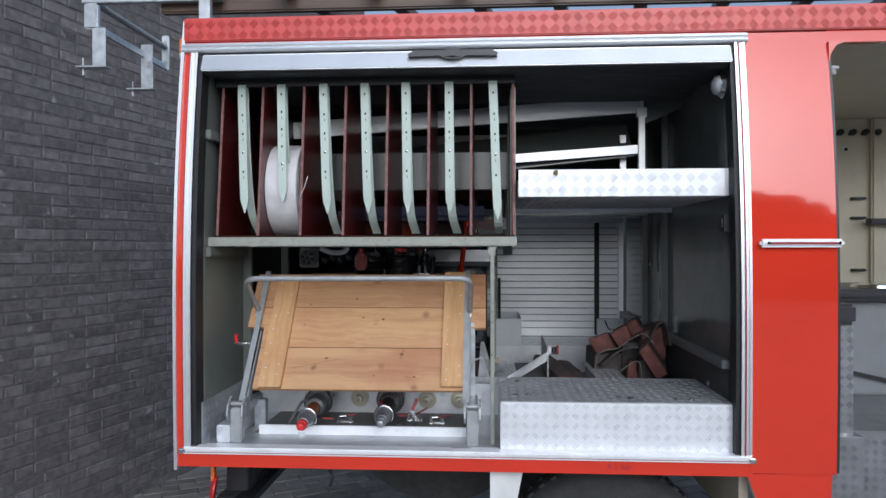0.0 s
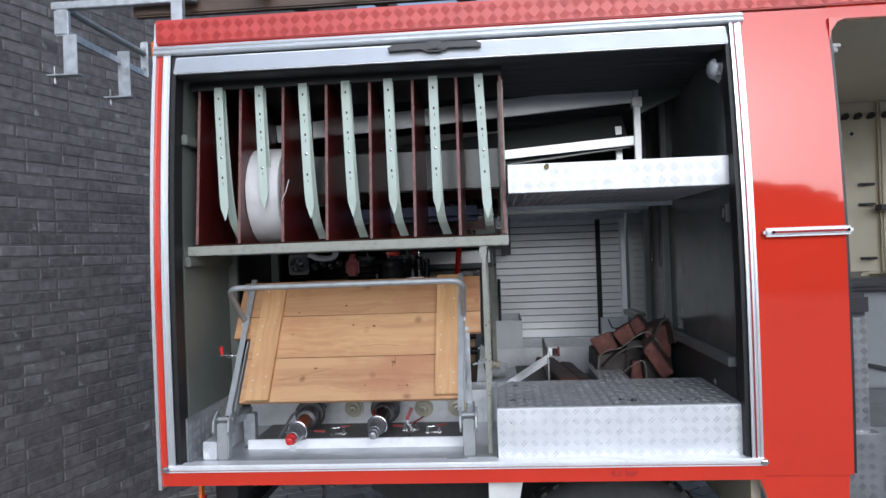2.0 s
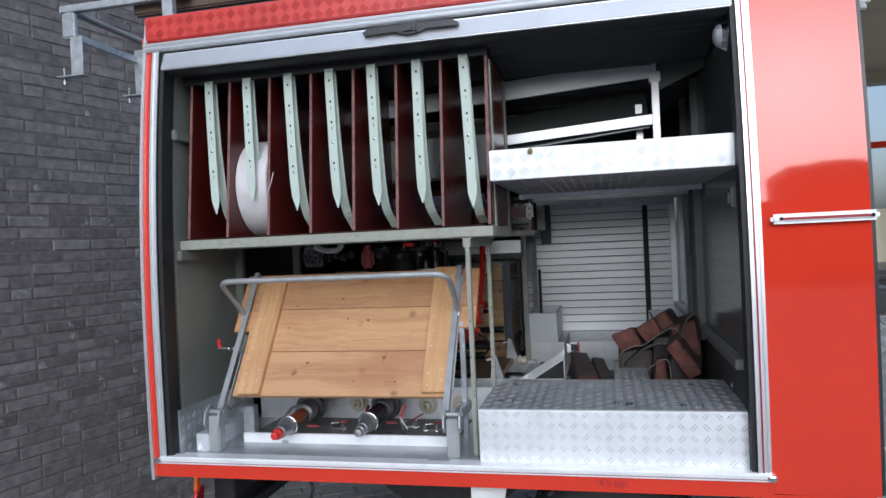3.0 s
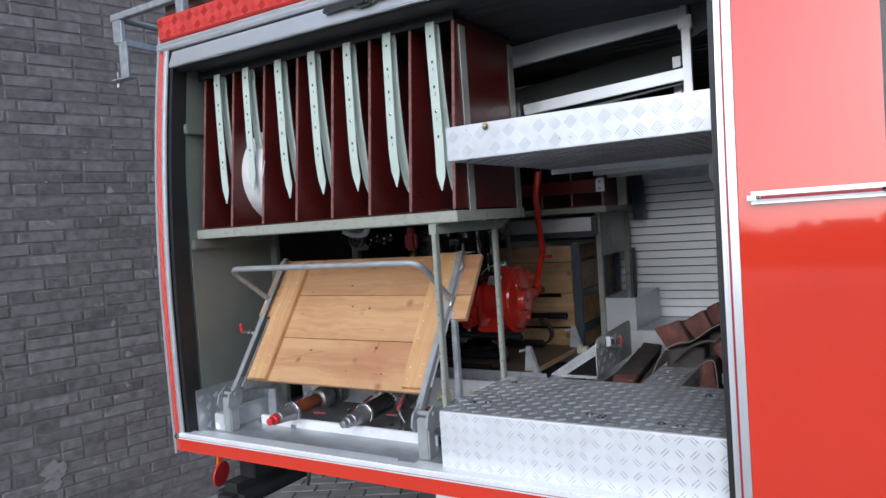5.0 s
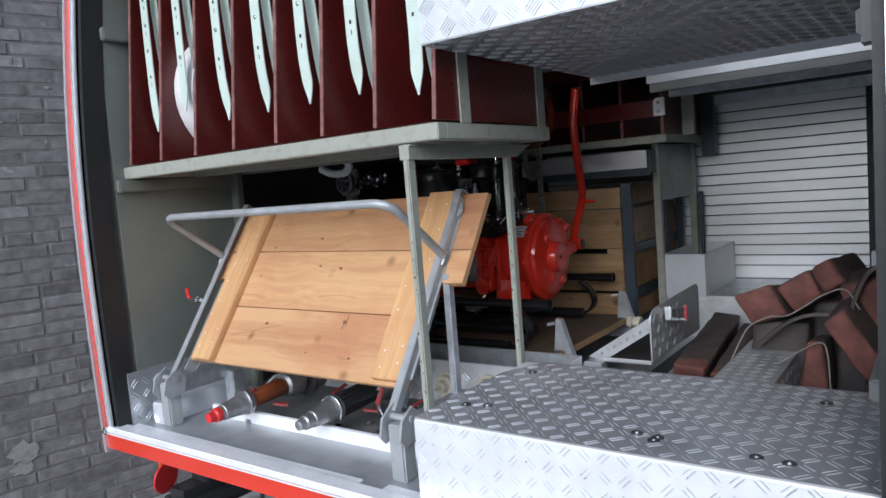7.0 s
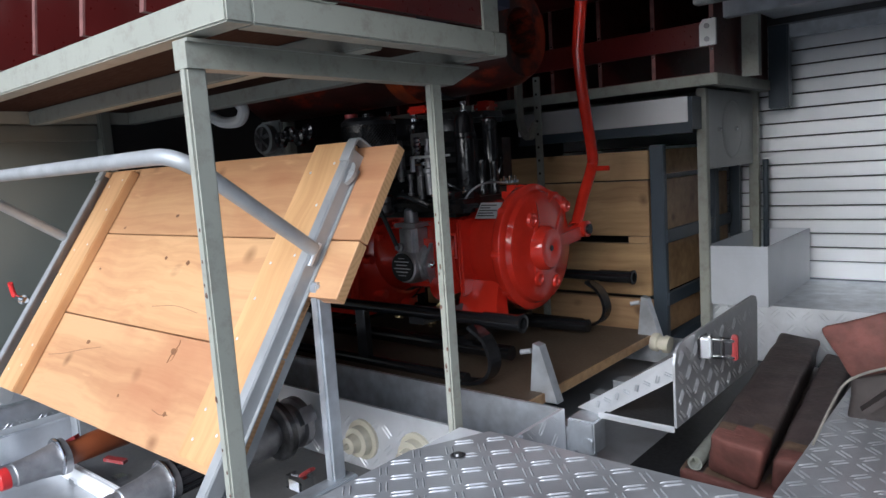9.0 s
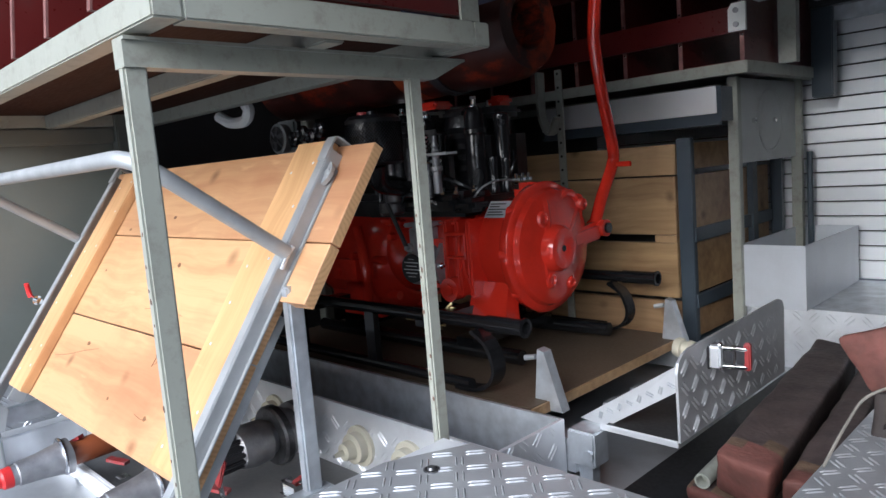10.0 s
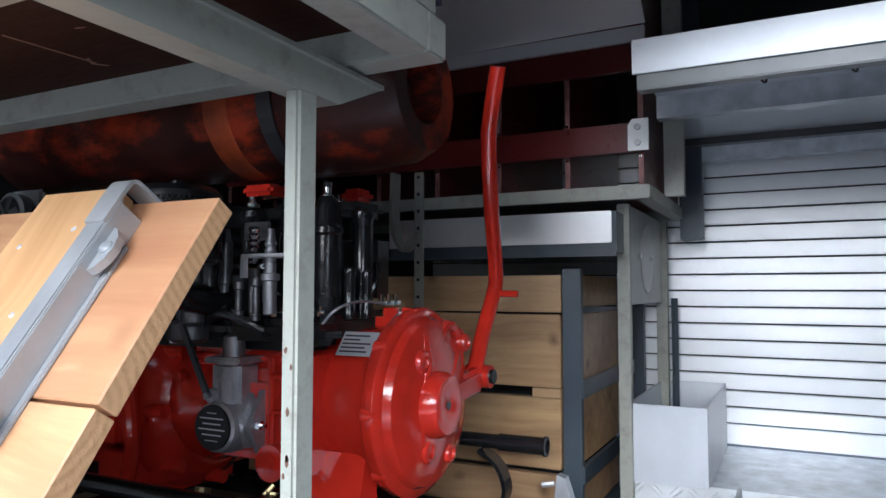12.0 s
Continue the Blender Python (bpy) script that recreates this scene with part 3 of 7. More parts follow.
part("rubber_seal", bm, BLACK_RUBBER, truck, "black rubber seal round the locker opening")
bm = fresh()
for z, o in ((2.252, 0.014), (2.237, 0.014)):
    tube(bm, [(-1.066, side_y(z) - o + 0.008, z), (0.866, side_y(z) - o + 0.008, z)], 0.0085, 10)
box(bm, -1.063, 0.864, side_y(2.24) - 0.004, side_y(2.24) + 0.02, 2.228, 2.262)
part("top_rail", bm, ALU_WHITE, truck, "double aluminium rain rail over the locker", smooth=True)
bm = fresh()
box(bm, -1.061, 0.862, side_y(2.24) - 0.008, side_y(2.24), 2.2425, 2.2465)
part("red_line", bm, RED_LINE, truck)
bm = fresh()
box(bm, -1.032, 0.858, side_y(0.86) - 0.014, side_y(0.86) + 0.03, 0.853, 0.870, 0.004)
box(bm, -1.034, 0.860, side_y(0.86) - 0.008, side_y(0.86) + 0.01, 0.846, 0.850)
part("sill_rail", bm, STRIP_WHITE, truck, "aluminium sill rail under the locker")
bm = fresh()
box(bm, -1.032, 0.858, side_y(0.85) - 0.007, side_y(0.85) + 0.01, 0.850, 0.8535)
part("red_line", bm, RED_LINE, truck)
for x in (-1.036, 0.856):
    bm = fresh()
    box(bm, x - 0.012, x + 0.012, side_y(0.86) - 0.022, side_y(0.86), 0.848, 0.868, 0.005)
    part("corner_cap", bm, CHROME, truck)
# bottom bar of the rolled-up shutter and its handle
bm = fresh()
box(bm, L, R, 2.372, 2.392, 2.160, 2.220, 0.003)
for v in bm.verts:
    v.co.y += 0.006 if v.co.z > 2.19 else -0.016
shutter = part("rolled_shutter", bm, ALU_WHITE, truck, "end bar of the rolled-up shutter")
bm = fresh()
hx = -0.115
plate(bm, [(hx - 0.152, 2.372, 2.203), (hx - 0.13, 2.372, 2.214), (hx + 0.13, 2.372, 2.214), (hx + 0.152, 2.372, 2.203), (hx + 0.150, 2.372, 2.194), (hx + 0.045, 2.372, 2.196), (hx + 0.03, 2.372, 2.188), (hx - 0.03, 2.372, 2.188), (hx - 0.045, 2.372, 2.196), (hx - 0.150, 2.372, 2.194)], 0.022, (0, -1, 0))
box(bm, hx - 0.027, hx + 0.027, 2.342, 2.37, 2.184, 2.219, 0.006)
rod(bm, (hx, 2.343, 2.201), (hx, 2.338, 2.201), 0.011)
part("handle", bm, SATIN_BLACK, shutter, "black plastic turn handle")
# curtain slats, their roof shade put into a darker colour
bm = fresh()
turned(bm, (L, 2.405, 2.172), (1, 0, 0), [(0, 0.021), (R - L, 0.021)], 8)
first = part("curtain_slat", bm, SHADED_SLAT, shutter, smooth=True)
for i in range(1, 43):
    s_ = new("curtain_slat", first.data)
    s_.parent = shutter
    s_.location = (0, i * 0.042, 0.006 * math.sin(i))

# locker lining
bm = fresh()
box(bm, -1.05, 0.85, 2.326, 4.30, 0.815, FL)
part("locker_floor", bm, FLOOR_METAL, truck, "worn bare metal locker floor")
bm = fresh()
box(bm, -1.03, L - 0.001, 2.395, 2.80, FL, 2.27)
part("locker_side_wall", bm, GREY_PAINT, truck, "grey-green painted locker wall")
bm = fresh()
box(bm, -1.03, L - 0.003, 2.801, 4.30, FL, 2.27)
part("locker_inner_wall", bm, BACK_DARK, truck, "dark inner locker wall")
for b_ in ((L, L + 0.02, 2.395, 2.775, 1.515, 1.55), (L, L + 0.02, 2.400, 2.775, 1.93, 1.965), (L, L + 0.035, 2.775, 2.80, FL, 2.15), (L, L + 0.035, 3.3, 3.33, FL, 2.15)):
    bm = fresh()
    box(bm, *b_, 0.003)
    part("wall_rail", bm, GREY_PAINT, truck)
bm = fresh()
box(bm, 0.821, 0.845, 2.395, 4.30, FL, 2.27)
part("locker_side_wall", bm, WALL_GREY, truck, "dark grey semi-gloss locker wall")
for b_ in ((0.79, 0.8215, 2.40, 4.24, 1.135, 1.165), (0.796, 0.8215, 3.22, 3.25, 1.165, 2.15), (0.796, 0.8215, 3.62, 3.65, 1.165, 2.15)):
    bm = fresh()
    box(bm, *b_, 0.003)
    part("wall_rail", bm, RAIL_GREY, truck)
bm = fresh()
box(bm, 0.812, 0.8212, 2.40, 3.9, FL, 1.13)
part("kick_panel", bm, KICK, truck, "dark lower wall panel")
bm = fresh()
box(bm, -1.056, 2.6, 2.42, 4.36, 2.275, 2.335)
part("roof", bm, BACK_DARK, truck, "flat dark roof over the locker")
bm = fresh()
box(bm, 0.845, 0.875, 2.40, 4.30, 0.60, 2.27)
part("bulkhead", bm, CREAM_WALL, truck, "cream bulkhead between locker and cab")
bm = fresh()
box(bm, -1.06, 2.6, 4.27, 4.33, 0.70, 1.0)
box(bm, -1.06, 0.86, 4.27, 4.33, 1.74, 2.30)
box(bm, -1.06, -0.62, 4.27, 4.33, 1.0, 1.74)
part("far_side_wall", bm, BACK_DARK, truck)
bm = fresh()
plate(bm, [(0.792, 2.385, 1.60), (0.792, 2.425, 1.60), (0.792, 2.425, 1.655), (0.792, 2.385, 1.655)], 0.02, (1, 0, 0))
box(bm, 0.786, 0.793, 2.393, 2.417, 1.612, 1.643, 0.002)
part("socket", bm, SATIN_BLACK, truck, "small black switch box on the locker wall")
bm = fresh()
turned(bm, (0.819, 2.452, 2.103), (-1, 0, 0), [(0, 0.046), (0.012, 0.046), (0.018, 0.040), (0.026, 0.036)], 28)
lamp = part("locker_lamp", bm, CHROME, truck, "round chrome locker lamp, unlit", smooth=True)
bm = fresh()
turned(bm, (0.793, 2.452, 2.103), (-1, 0, 0), [(0, 0.034), (0.010, 0.030), (0.018, 0.019), (0.021, 0.004)], 28)
part("lens", bm, SHEET, lamp, "clear ribbed lens", smooth=True)
bm = fresh()
band(bm, smooth_line([(0.806, 3.47, 1.78), (0.803, 3.472, 1.62), (0.806, 3.474, 1.50), (0.802, 3.476, 1.425)], 5), (0, 1, 0), 0.020, 0.003)
hs_ = part("hanging_strap", bm, BLACK_RUBBER, truck, "thin black strap hanging on the locker wall")
bm = fresh()
rod(bm, (0.8030, 3.476, 1.462), (0.7985, 3.476, 1.462), 0.006, segs=10)
part("eyelet", bm, CHROME, hs_)
bm = fresh()
tube(bm, bent([(0.640, 3.84, 1.148), (0.662, 3.85, 1.098), (0.822, 3.85, 1.098)], 0.010, 4), 0.0032, 8)
part("wire_hook", bm, STEEL, truck, "bright bent wire hook on the locker wall", smooth=True)
for y, z in ((2.62, 1.045), (2.60, 1.010), (2.63, 0.985)):
    bm = fresh()
    turned(bm, (0.8125, y, z), (-1, 0, 0), [(0, 0.012), (0.003, 0.011), (0.006, 0.004)], 12)
    part("wall_bolt", bm, CAST, truck, smooth=True)
# grab strip on the pillar
bm = fresh()
box(bm, 0.876, 1.140, 2.292, 2.316, 1.546, 1.573, 0.008)
grab = part("pillar_rail", bm, ALU_WHITE, truck, "short aluminium buffer rail with dark red line")
bm = fresh()
box(bm, 0.90, 1.125, 2.289, 2.294, 1.556, 1.563)
part("red_line", bm, RED_LINE, grab)
for x in (0.90, 1.12):
    bm = fresh()
    rod(bm, (x, 2.294, 1.560), (x, 2.286, 1.560), 0.005, segs=10)
    part("screw", bm, CHROME, grab)
# tyre pressure marking
cu = bpy.data.curves.new("marking", "FONT")
cu.body, cu.size, cu.extrude, cu.align_x, cu.align_y = "4.5 bar", 0.030, 0.0004, "CENTER", "CENTER"
txt = new("pressure_marking", cu)
dg = bpy.context.evaluated_depsgraph_get()
me = bpy.data.meshes.new_from_object(txt.evaluated_get(dg))
bpy.data.objects.remove(txt)
mark = new("pressure_marking", me)
me.materials.append(RED_LINE)
mark.parent = truck
mark.matrix_basis = Matrix.Translation((0.435, side_y(0.825) - 0.0012 - 3.3, 0.826)) @ pose(0, 0, 0, 90, 0, 0)
tagged(mark, "faint tyre pressure marking on the red sill")
# under the body
bm = fresh()
plate(bm, [(0.010, 2.36, 0.80), (0.122, 2.36, 0.80), (0.095, 2.36, 0.66), (0.06, 2.36, 0.56), (0.010, 2.36, 0.56)], 0.012, (0, 1, 0))
part("mud_flap", bm, WHITE_PAINT, truck, "white mud guard in front of the wheel")


def wheel(x, y, r, wd, label):
    bm = fresh()
    turned(bm, (x, y, r), (0, 1, 0), [(0, r * 0.62), (0.01, r * 0.72), (0.02, r * 0.9), (0.045, r * 0.985), (0.06, r), (wd - 0.06, r), (wd - 0.03, r * 0.97), (wd, r * 0.66)], 48)
    for i in range(48):
        a = 2 * math.pi * i / 48
        c, s = math.cos(a), math.sin(a)
        for j in (0.07, 0.13):
            bar(bm, (x + c * r * 0.995, y + j - 0.02, r + s * r * 0.995), (x + c * r * 0.995, y + j + 0.025, r + s * r * 0.995), 0.022, 0.016, (c, 0, s))
    w = part("wheel", bm, TYRE, truck, label, smooth=True)
    bm = fresh()
    turned(bm, (x, y + 0.004, r), (0, 1, 0), [(0, r * 0.15), (0.01, r * 0.3), (0.03, r * 0.5), (0.0, r * 0.6), (0.05, r * 0.62)], 32)
    part("rim", bm, WHITE_PAINT, w, smooth=True)


wheel(0.43, 2.46, 0.385, 0.20, "black rear tyre half hidden by the sill")
wheel(0.43, 3.95, 0.385, 0.20, "black tyre on the far side")
for y in (2.75, 3.75):
    bm = fresh()
    box(bm, -0.95, 2.4, y, y + 0.10, 0.705, 0.784)
    part("chassis_rail", bm, SATIN_BLACK, truck, "black chassis rail")
bm = fresh()
box(bm, -1.0, 0.8, 2.60, 4.25, 0.785, 0.814)
part("floor_underside", bm, SATIN_BLACK, truck, "black underside of the body")
bm = fresh()
rod(bm, (0.43, 2.5, 0.385), (0.43, 4.1, 0.385), 0.06)
part("axle", bm, SATIN_BLACK, truck, "black rear axle")
# arc-shaped plate for the round tank under the body
bm = fresh()
plate(bm, [(-0.2 + 0.40 * math.cos(a), 2.95, 0.865 + 0.40 * math.sin(a)) for a in [math.radians(d) for d in range(190, 352, 9)]], 0.18, (0, 1, 0))
part("spare_wheel", bm, TYRE, truck, "black round tank under the body", smooth=True)
bm = fresh()
box(bm, -1.000, -0.865, 2.40, 4.2, 0.560, 0.655, 0.034)
bump = part("rear_bumper", bm, SATIN_BLACK, truck, "black rear under-run bumper")
for y in (2.50, 3.9):
    bm = fresh()
    box(bm, -0.955, -0.875, y, y + 0.10, 0.655, 0.80, 0.004)
    part("bumper_bracket", bm, SATIN_BLACK, bump)
bm = fresh()
bar(bm, (-0.978, 2.44, 0.80), (-0.974, 2.425, 0.715), 0.012, 0.02, (0, 1, 0))
part("strip", bm, ORANGE, bump, "thin orange strip")
bm = fresh()
turned(bm, (-0.968, 2.43, 0.686), (-1, -0.25, 0.15), [(0, 0.046), (0.006, 0.046), (0.010, 0.042), (0.016, 0.030), (0.018, 0.004)], 28)
part("reflector", bm, RED_PLASTIC, bump, "round red reflector", smooth=True)
bm = fresh()
tube(bm, smooth_line([(-0.565, 2.45, 0.81), (-0.56, 2.45, 0.76), (-0.548, 2.44, 0.735), (-0.556, 2.44, 0.70)]), 0.006, 8)
box(bm, -0.59, -0.582, 2.44, 2.45, 0.76, 0.81)
part("hook", bm, SATIN_BLACK, truck)
# cab seen through the open door
bm = fresh()
flank(bm, 1.125, 2.6, 2.225, 2.27, 0.0, 0.03, 3)
plate(bm, [(1.125, 2.372, 2.225), (1.125, 2.372, 2.15), (1.132, 2.372, 2.185), (1.15, 2.372, 2.212), (1.18, 2.372, 2.225)], 0.02, (0, 1, 0))
part("door_header", bm, RED, truck)
bm = fresh()
flank(bm, 1.122, 1.136, 0.815, 2.24, -0.004, 0.05)
part("door_seal", bm, SATIN_BLACK, truck)
bm = fresh()
box(bm, 1.136, 1.170, 2.395, 2.415, 2.138, 2.150, 0.002)
box(bm, 1.138, 1.160, 2.392, 2.412, 2.118, 2.138, 0.004)
part("door_catch", bm, OILY, truck, "small chrome door catch")
bm = fresh()
box(bm, 0.88, 2.6, 2.45, 4.27, 0.80, 0.86)
part("cab_floor", bm, CAB_GREY, truck, "grey cab floor")
bm = fresh()
box(bm, 0.88, 2.6, 2.43, 4.27, 2.235, 2.27)
part("cab_ceiling", bm, CREAM_WALL, truck)
bm = fresh()
box(bm, 0.88, 1.40, 3.90, 3.94, 0.86, 2.24)
part("cab_wall", bm, CREAM_WALL, truck, "cream cab lining")
bm = fresh()
box(bm, 1.40, 1.79, 3.90, 3.94, 0.86, 1.60)
part("window_apron", bm, CREAM_WALL, truck)
bm = fresh()
box(bm, 1.40, 1.79, 3.90, 3.94, 2.19, 2.24)
part("window_header", bm, CREAM_WALL, truck)
bm = fresh()
box(bm, 1.40, 1.79, 3.905, 3.935, 1.885, 1.915)
part("window_bar", bm, RED, truck, "red bar across the cab window")
bm = fresh()
box(bm, 2.15, 2.6, 3.90, 3.94, 0.86, 1.45)
part("cab_wall", bm, CREAM_WALL, truck)
bm = fresh()
box(bm, 2.15, 2.6, 3.90, 3.94, 2.08, 2.24)
part("window_header", bm, CREAM_WALL, truck)
bm = fresh()
box(bm, 2.06, 2.16, 3.87, 3.8995, 0.9, 2.24, 0.01)
part("cab_pillar", bm, CREAM_WALL, truck)
bm = fresh()
box(bm, 1.79, 2.15, 3.90, 3.94, 0.86, 2.24)
far = part("cab_wall", bm, CREAM_WALL, truck, "cream cab lining with a window")
for i in range(5):
    bm = fresh()
    turned(bm, (1.83 + i * 0.065, 3.90, 2.155), (0, -1, 0.15), [(0, 0.010), (0.018, 0.010), (0.028, 0.018), (0.045, 0.015), (0.047, 0.004)], 14)
    part("coat_knob", bm, SATIN_BLACK, far, "dark round coat knob", smooth=True)
for z in (1.805, 1.70, 1.42):
    bm = fresh()
    box(bm, 1.96, 2.035, 3.875, 3.905, z - 0.006, z + 0.008, 0.003)
    box(bm, 1.975, 2.03, 3.86, 3.876, z - 0.003, z + 0.003, 0.002)
    part("clip", bm, SATIN_BLACK, far)
bm = fresh()
turned(bm, (1.935, 3.90, 2.072), (0, -1, 0), [(0, 0.016), (0.006, 0.016), (0.008, 0.010)], 18)
grom = part("grommet", bm, WHITE_PAINT, far, smooth=True)
bm = fresh()
rod(bm, (1.935, 3.8915, 2.072), (1.935, 3.8895, 2.072), 0.010, segs=16)
part("bore", bm, BLACK_RUBBER, grom)
bm = fresh()
box(bm, 2.02, 2.22, 3.80, 3.86, 1.665, 1.695, 0.003)
part("grab_handle", bm, SATIN_BLACK, far, "dark grab handle")
bm = fresh()
box(bm, 1.50, 2.6, 3.32, 3.88, 0.862, 1.30, 0.01)
engine = part("engine_hood", bm, CAB_GREY, truck, "grey engine cover between the seats")
bm = fresh()
box(bm, 1.42, 2.6, 3.25, 3.88, 1.30, 1.355, 0.02)
part("top_pad", bm, SATIN_BLACK, engine, "black padded cover top")
bm = fresh()
bar(bm, (1.52, 3.312, 1.005), (2.10, 3.312, 0.872), 0.016, 0.022, (0, 1, 0))
part("seal", bm, BLACK_RUBBER, engine, "black rubber seal along the cover")
bm = fresh()
turned(bm, (1.83, 3.42, 1.355), (0, 0, 1), [(0, 0.10), (0.012, 0.095), (0.02, 0.06), (0.022, 0.01)], 24)
part("chrome_dish", bm, CHROME, engine, smooth=True)
bm = fresh()
box(bm, 1.06, 1.232, 2.40, 2.85, 1.286, 1.357, 0.012)
seat = part("seat_corner", bm, SATIN_BLACK, truck, "black padded seat edge")
bm = fresh()
box(bm, 1.06, 1.210, 2.385, 2.80, 0.915, 1.285)
treads(bm, (1.06, 2.385, 0.915), (1, 0, 0), (0, 0, 1), 0.150, 0.37, 0.031, 3, 0.003, 0.026, 0.005)
part("seat_box", bm, TREAD_SIDE, truck, "tread plate seat box")
bm = fresh()
box(bm, 1.06, 1.232, 2.36, 2.75, 0.55, 0.925, 0.002)
treads(bm, (1.06, 2.36, 0.56), (1, 0, 0), (0, 0, 1), 0.172, 0.36, 0.031, 3, 0.003, 0.026, 0.005)
box(bm, 1.233, 2.3, 2.44, 2.75, 0.55, 0.925)
treads(bm, (1.233, 2.44, 0.56), (1, 0, 0), (0, 0, 1), 1.1, 0.36, 0.031, 3, 0.003, 0.026, 0.005)
part("entry_step", bm, TREAD_SIDE, truck, "tread plate entry step")
bm = fresh()
box(bm, 2.06, 2.45, 3.05, 3.15, 1.55, 1.80, 0.03)
box(bm, 2.10, 2.30, 3.06, 3.14, 1.80, 1.96, 0.035)
part("front_seat", bm, SATIN_BLACK, truck, "black front seat with headrest")
bm = fresh()
box(bm, 2.6, 2.66, 2.42, 4.33, 0.6, 1.45)
part("cab_front", bm, CAB_GREY, truck)
# roof rack, ladder and bracket
bm = fresh()
box(bm, -1.491, -1.437, 2.495, 2.520, 2.359, 2.455, 0.006)
lb = part("ladder_bracket", bm, GALV, truck, "galvanised ladder bracket on the rear corner")
bm = fresh()
bar(bm, (-1.50, 2.512, 2.468), (-0.97, 2.512, 2.468), 0.03, 0.026, bevel=0.002)
part("top_bar", bm, GALV, lb)
bm = fresh()
rod(bm, (-1.45, 2.515, 2.455), (-1.45, 3.07, 2.452), 0.013, segs=16)
part("round_rail", bm, ARM_STEEL, lb, smooth=True)
bm = fresh()
bar(bm, (-1.448, 2.515, 2.366), (-1.448, 3.08, 2.362), 0.012, 0.026, bevel=0.001)
part("flat_rail", bm, GALV, lb)
bm = fresh()
box(bm, -1.466, -1.432, 3.065, 3.075, 2.350, 2.505, 0.004)
ep = part("end_plate", bm, GALV, lb)
for z in (2.385, 2.47):
    bm = fresh()
    rod(bm, (-1.448, 3.065, z), (-1.448, 3.058, z), 0.008, segs=6)
    part("bolt", bm, ARM_STEEL, ep)
for y, z1 in ((2.508, 2.362), (2.873, 2.405)):
    bm = fresh()
    box(bm, -1.458, -1.453, y - 0.012, y + 0.03, 2.222, z1, 0.001)
    box(bm, -1.453, -1.407, y - 0.012, y - 0.007, 2.222, z1, 0.001)
    hk = part("hook_plate", bm, GALV, lb, "folded galvanised hook plate")
    bm = fresh()
    box(bm, -1.522, -1.405, y - 0.014, y + 0.028, 2.217, 2.2225, 0.001)
    part("foot_plate", bm, GALV, hk)
    bm = fresh()
    rod(bm, (-1.503, y + 0.006, 2.255), (-1.503, y + 0.006, 2.190), 0.004, segs=10)
    rod(bm, (-1.503, y + 0.006, 2.206), (-1.503, y + 0.006, 2.192), 0.007, segs=6)
    part("clamp_screw", bm, CAST, hk)
bm = fresh()
box(bm, -1.03, -0.99, 2.44, 2.47, 2.34, 2.50, 0.003)
part("rack_post", bm, GALV, truck, "short galvanised rack post")
bm = fresh()
box(bm, -1.098, -1.066, 2.43, 2.50, 2.225, 2.285, 0.004)
part("hinge_block", bm, GALV, truck, "galvanised hinge block beside the marker lamp")
bm = fresh()
box(bm, -1.11, -1.06, 2.46, 2.53, 2.285, 2.312, 0.006)
part("rear_lamp_housing", bm, SATIN_BLACK, truck)
bm = fresh()
box(bm, -1.080, -1.060, 2.39, 2.44, 2.232, 2.285, 0.004)
part("marker_lamp", bm, ORANGE, truck, "small orange marker lamp")
lad = thing("roof_ladder", (0.2, 2.9, 2.34), "weathered brown wooden ladder lying on the truck roof rack", "ladder")
bm = fresh()
bar(bm, (-1.22, 2.56, 2.455), (2.6, 2.56, 2.455), 0.035, 0.06, bevel=0.006)
part("rail", bm, LADDER_WOOD, lad)
bm = fresh()
bar(bm, (-1.22, 3.05, 2.455), (2.6, 3.05, 2.455), 0.035, 0.06, bevel=0.006)
part("rail", bm, LADDER_WOOD, lad)
for i in range(11):
    bm = fresh()
    x = -0.74 + i * 0.32
    bar(bm, (x, 2.40, 2.48), (x + 0.14, 3.2, 2.56), 0.05, 0.03)
    part("rung", bm, LADDER_WOOD, lad)
rackr = thing("roof_rack", (0.2, 3.0, 2.335), "grey metal roof rack rails on the truck roof", "roof rack")
for y, z in ((2.75, 2.42), (3.6, 2.42)):
    bm = fresh()
    rod(bm, (-1.0, y, z), (2.5, y, z), 0.02)
    part("rail", bm, GALV, rackr)
for x in (-0.9, 0.3, 1.5):
    bm = fresh()
    box(bm, x - 0.02, x + 0.02, 2.74, 3.61, 2.336, 2.40)
    part("cross_bar", bm, GALV, rackr)

# ---- hose rack ----
rack = thing("hose_rack", (-0.44, 2.65, 1.555), "red-brown plywood hose rack with seven pale straps on steel frame", "hose rack")
DIV = [-0.960, -0.812, -0.660, -0.507, -0.355, -0.206, -0.055, 0.094]
bm = fresh()
box(bm, -1.0, 0.104, 2.425, 2.455, 1.552, 1.584, 0.002)
box(bm, -1.0, 0.104, 2.850, 2.880, 1.552, 1.584, 0.002)
box(bm, 0.074, 0.104, 2.455, 2.850, 1.552, 1.584, 0.002)
box(bm, -1.0, -0.97, 2.455, 2.850, 1.552, 1.584, 0.002)
box(bm, -0.97, 0.074, 2.632, 2.660, 1.5485, 1.5775, 0.002)
part("steel_frame", bm, FRAME_PAINT, rack, "grey-green painted angle steel frame")
for y in (2.525, 2.845):
    bm = fresh()
    box(bm, 0.0995, 0.1035, y - 0.017, y + 0.017, 1.584, 2.12)
    box(bm, 0.085, 0.0995, y + 0.012, y + 0.017, 1.584, 2.12)
    part("upright", bm, FRAME_PAINT, rack)
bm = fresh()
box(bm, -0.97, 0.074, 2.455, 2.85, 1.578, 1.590)
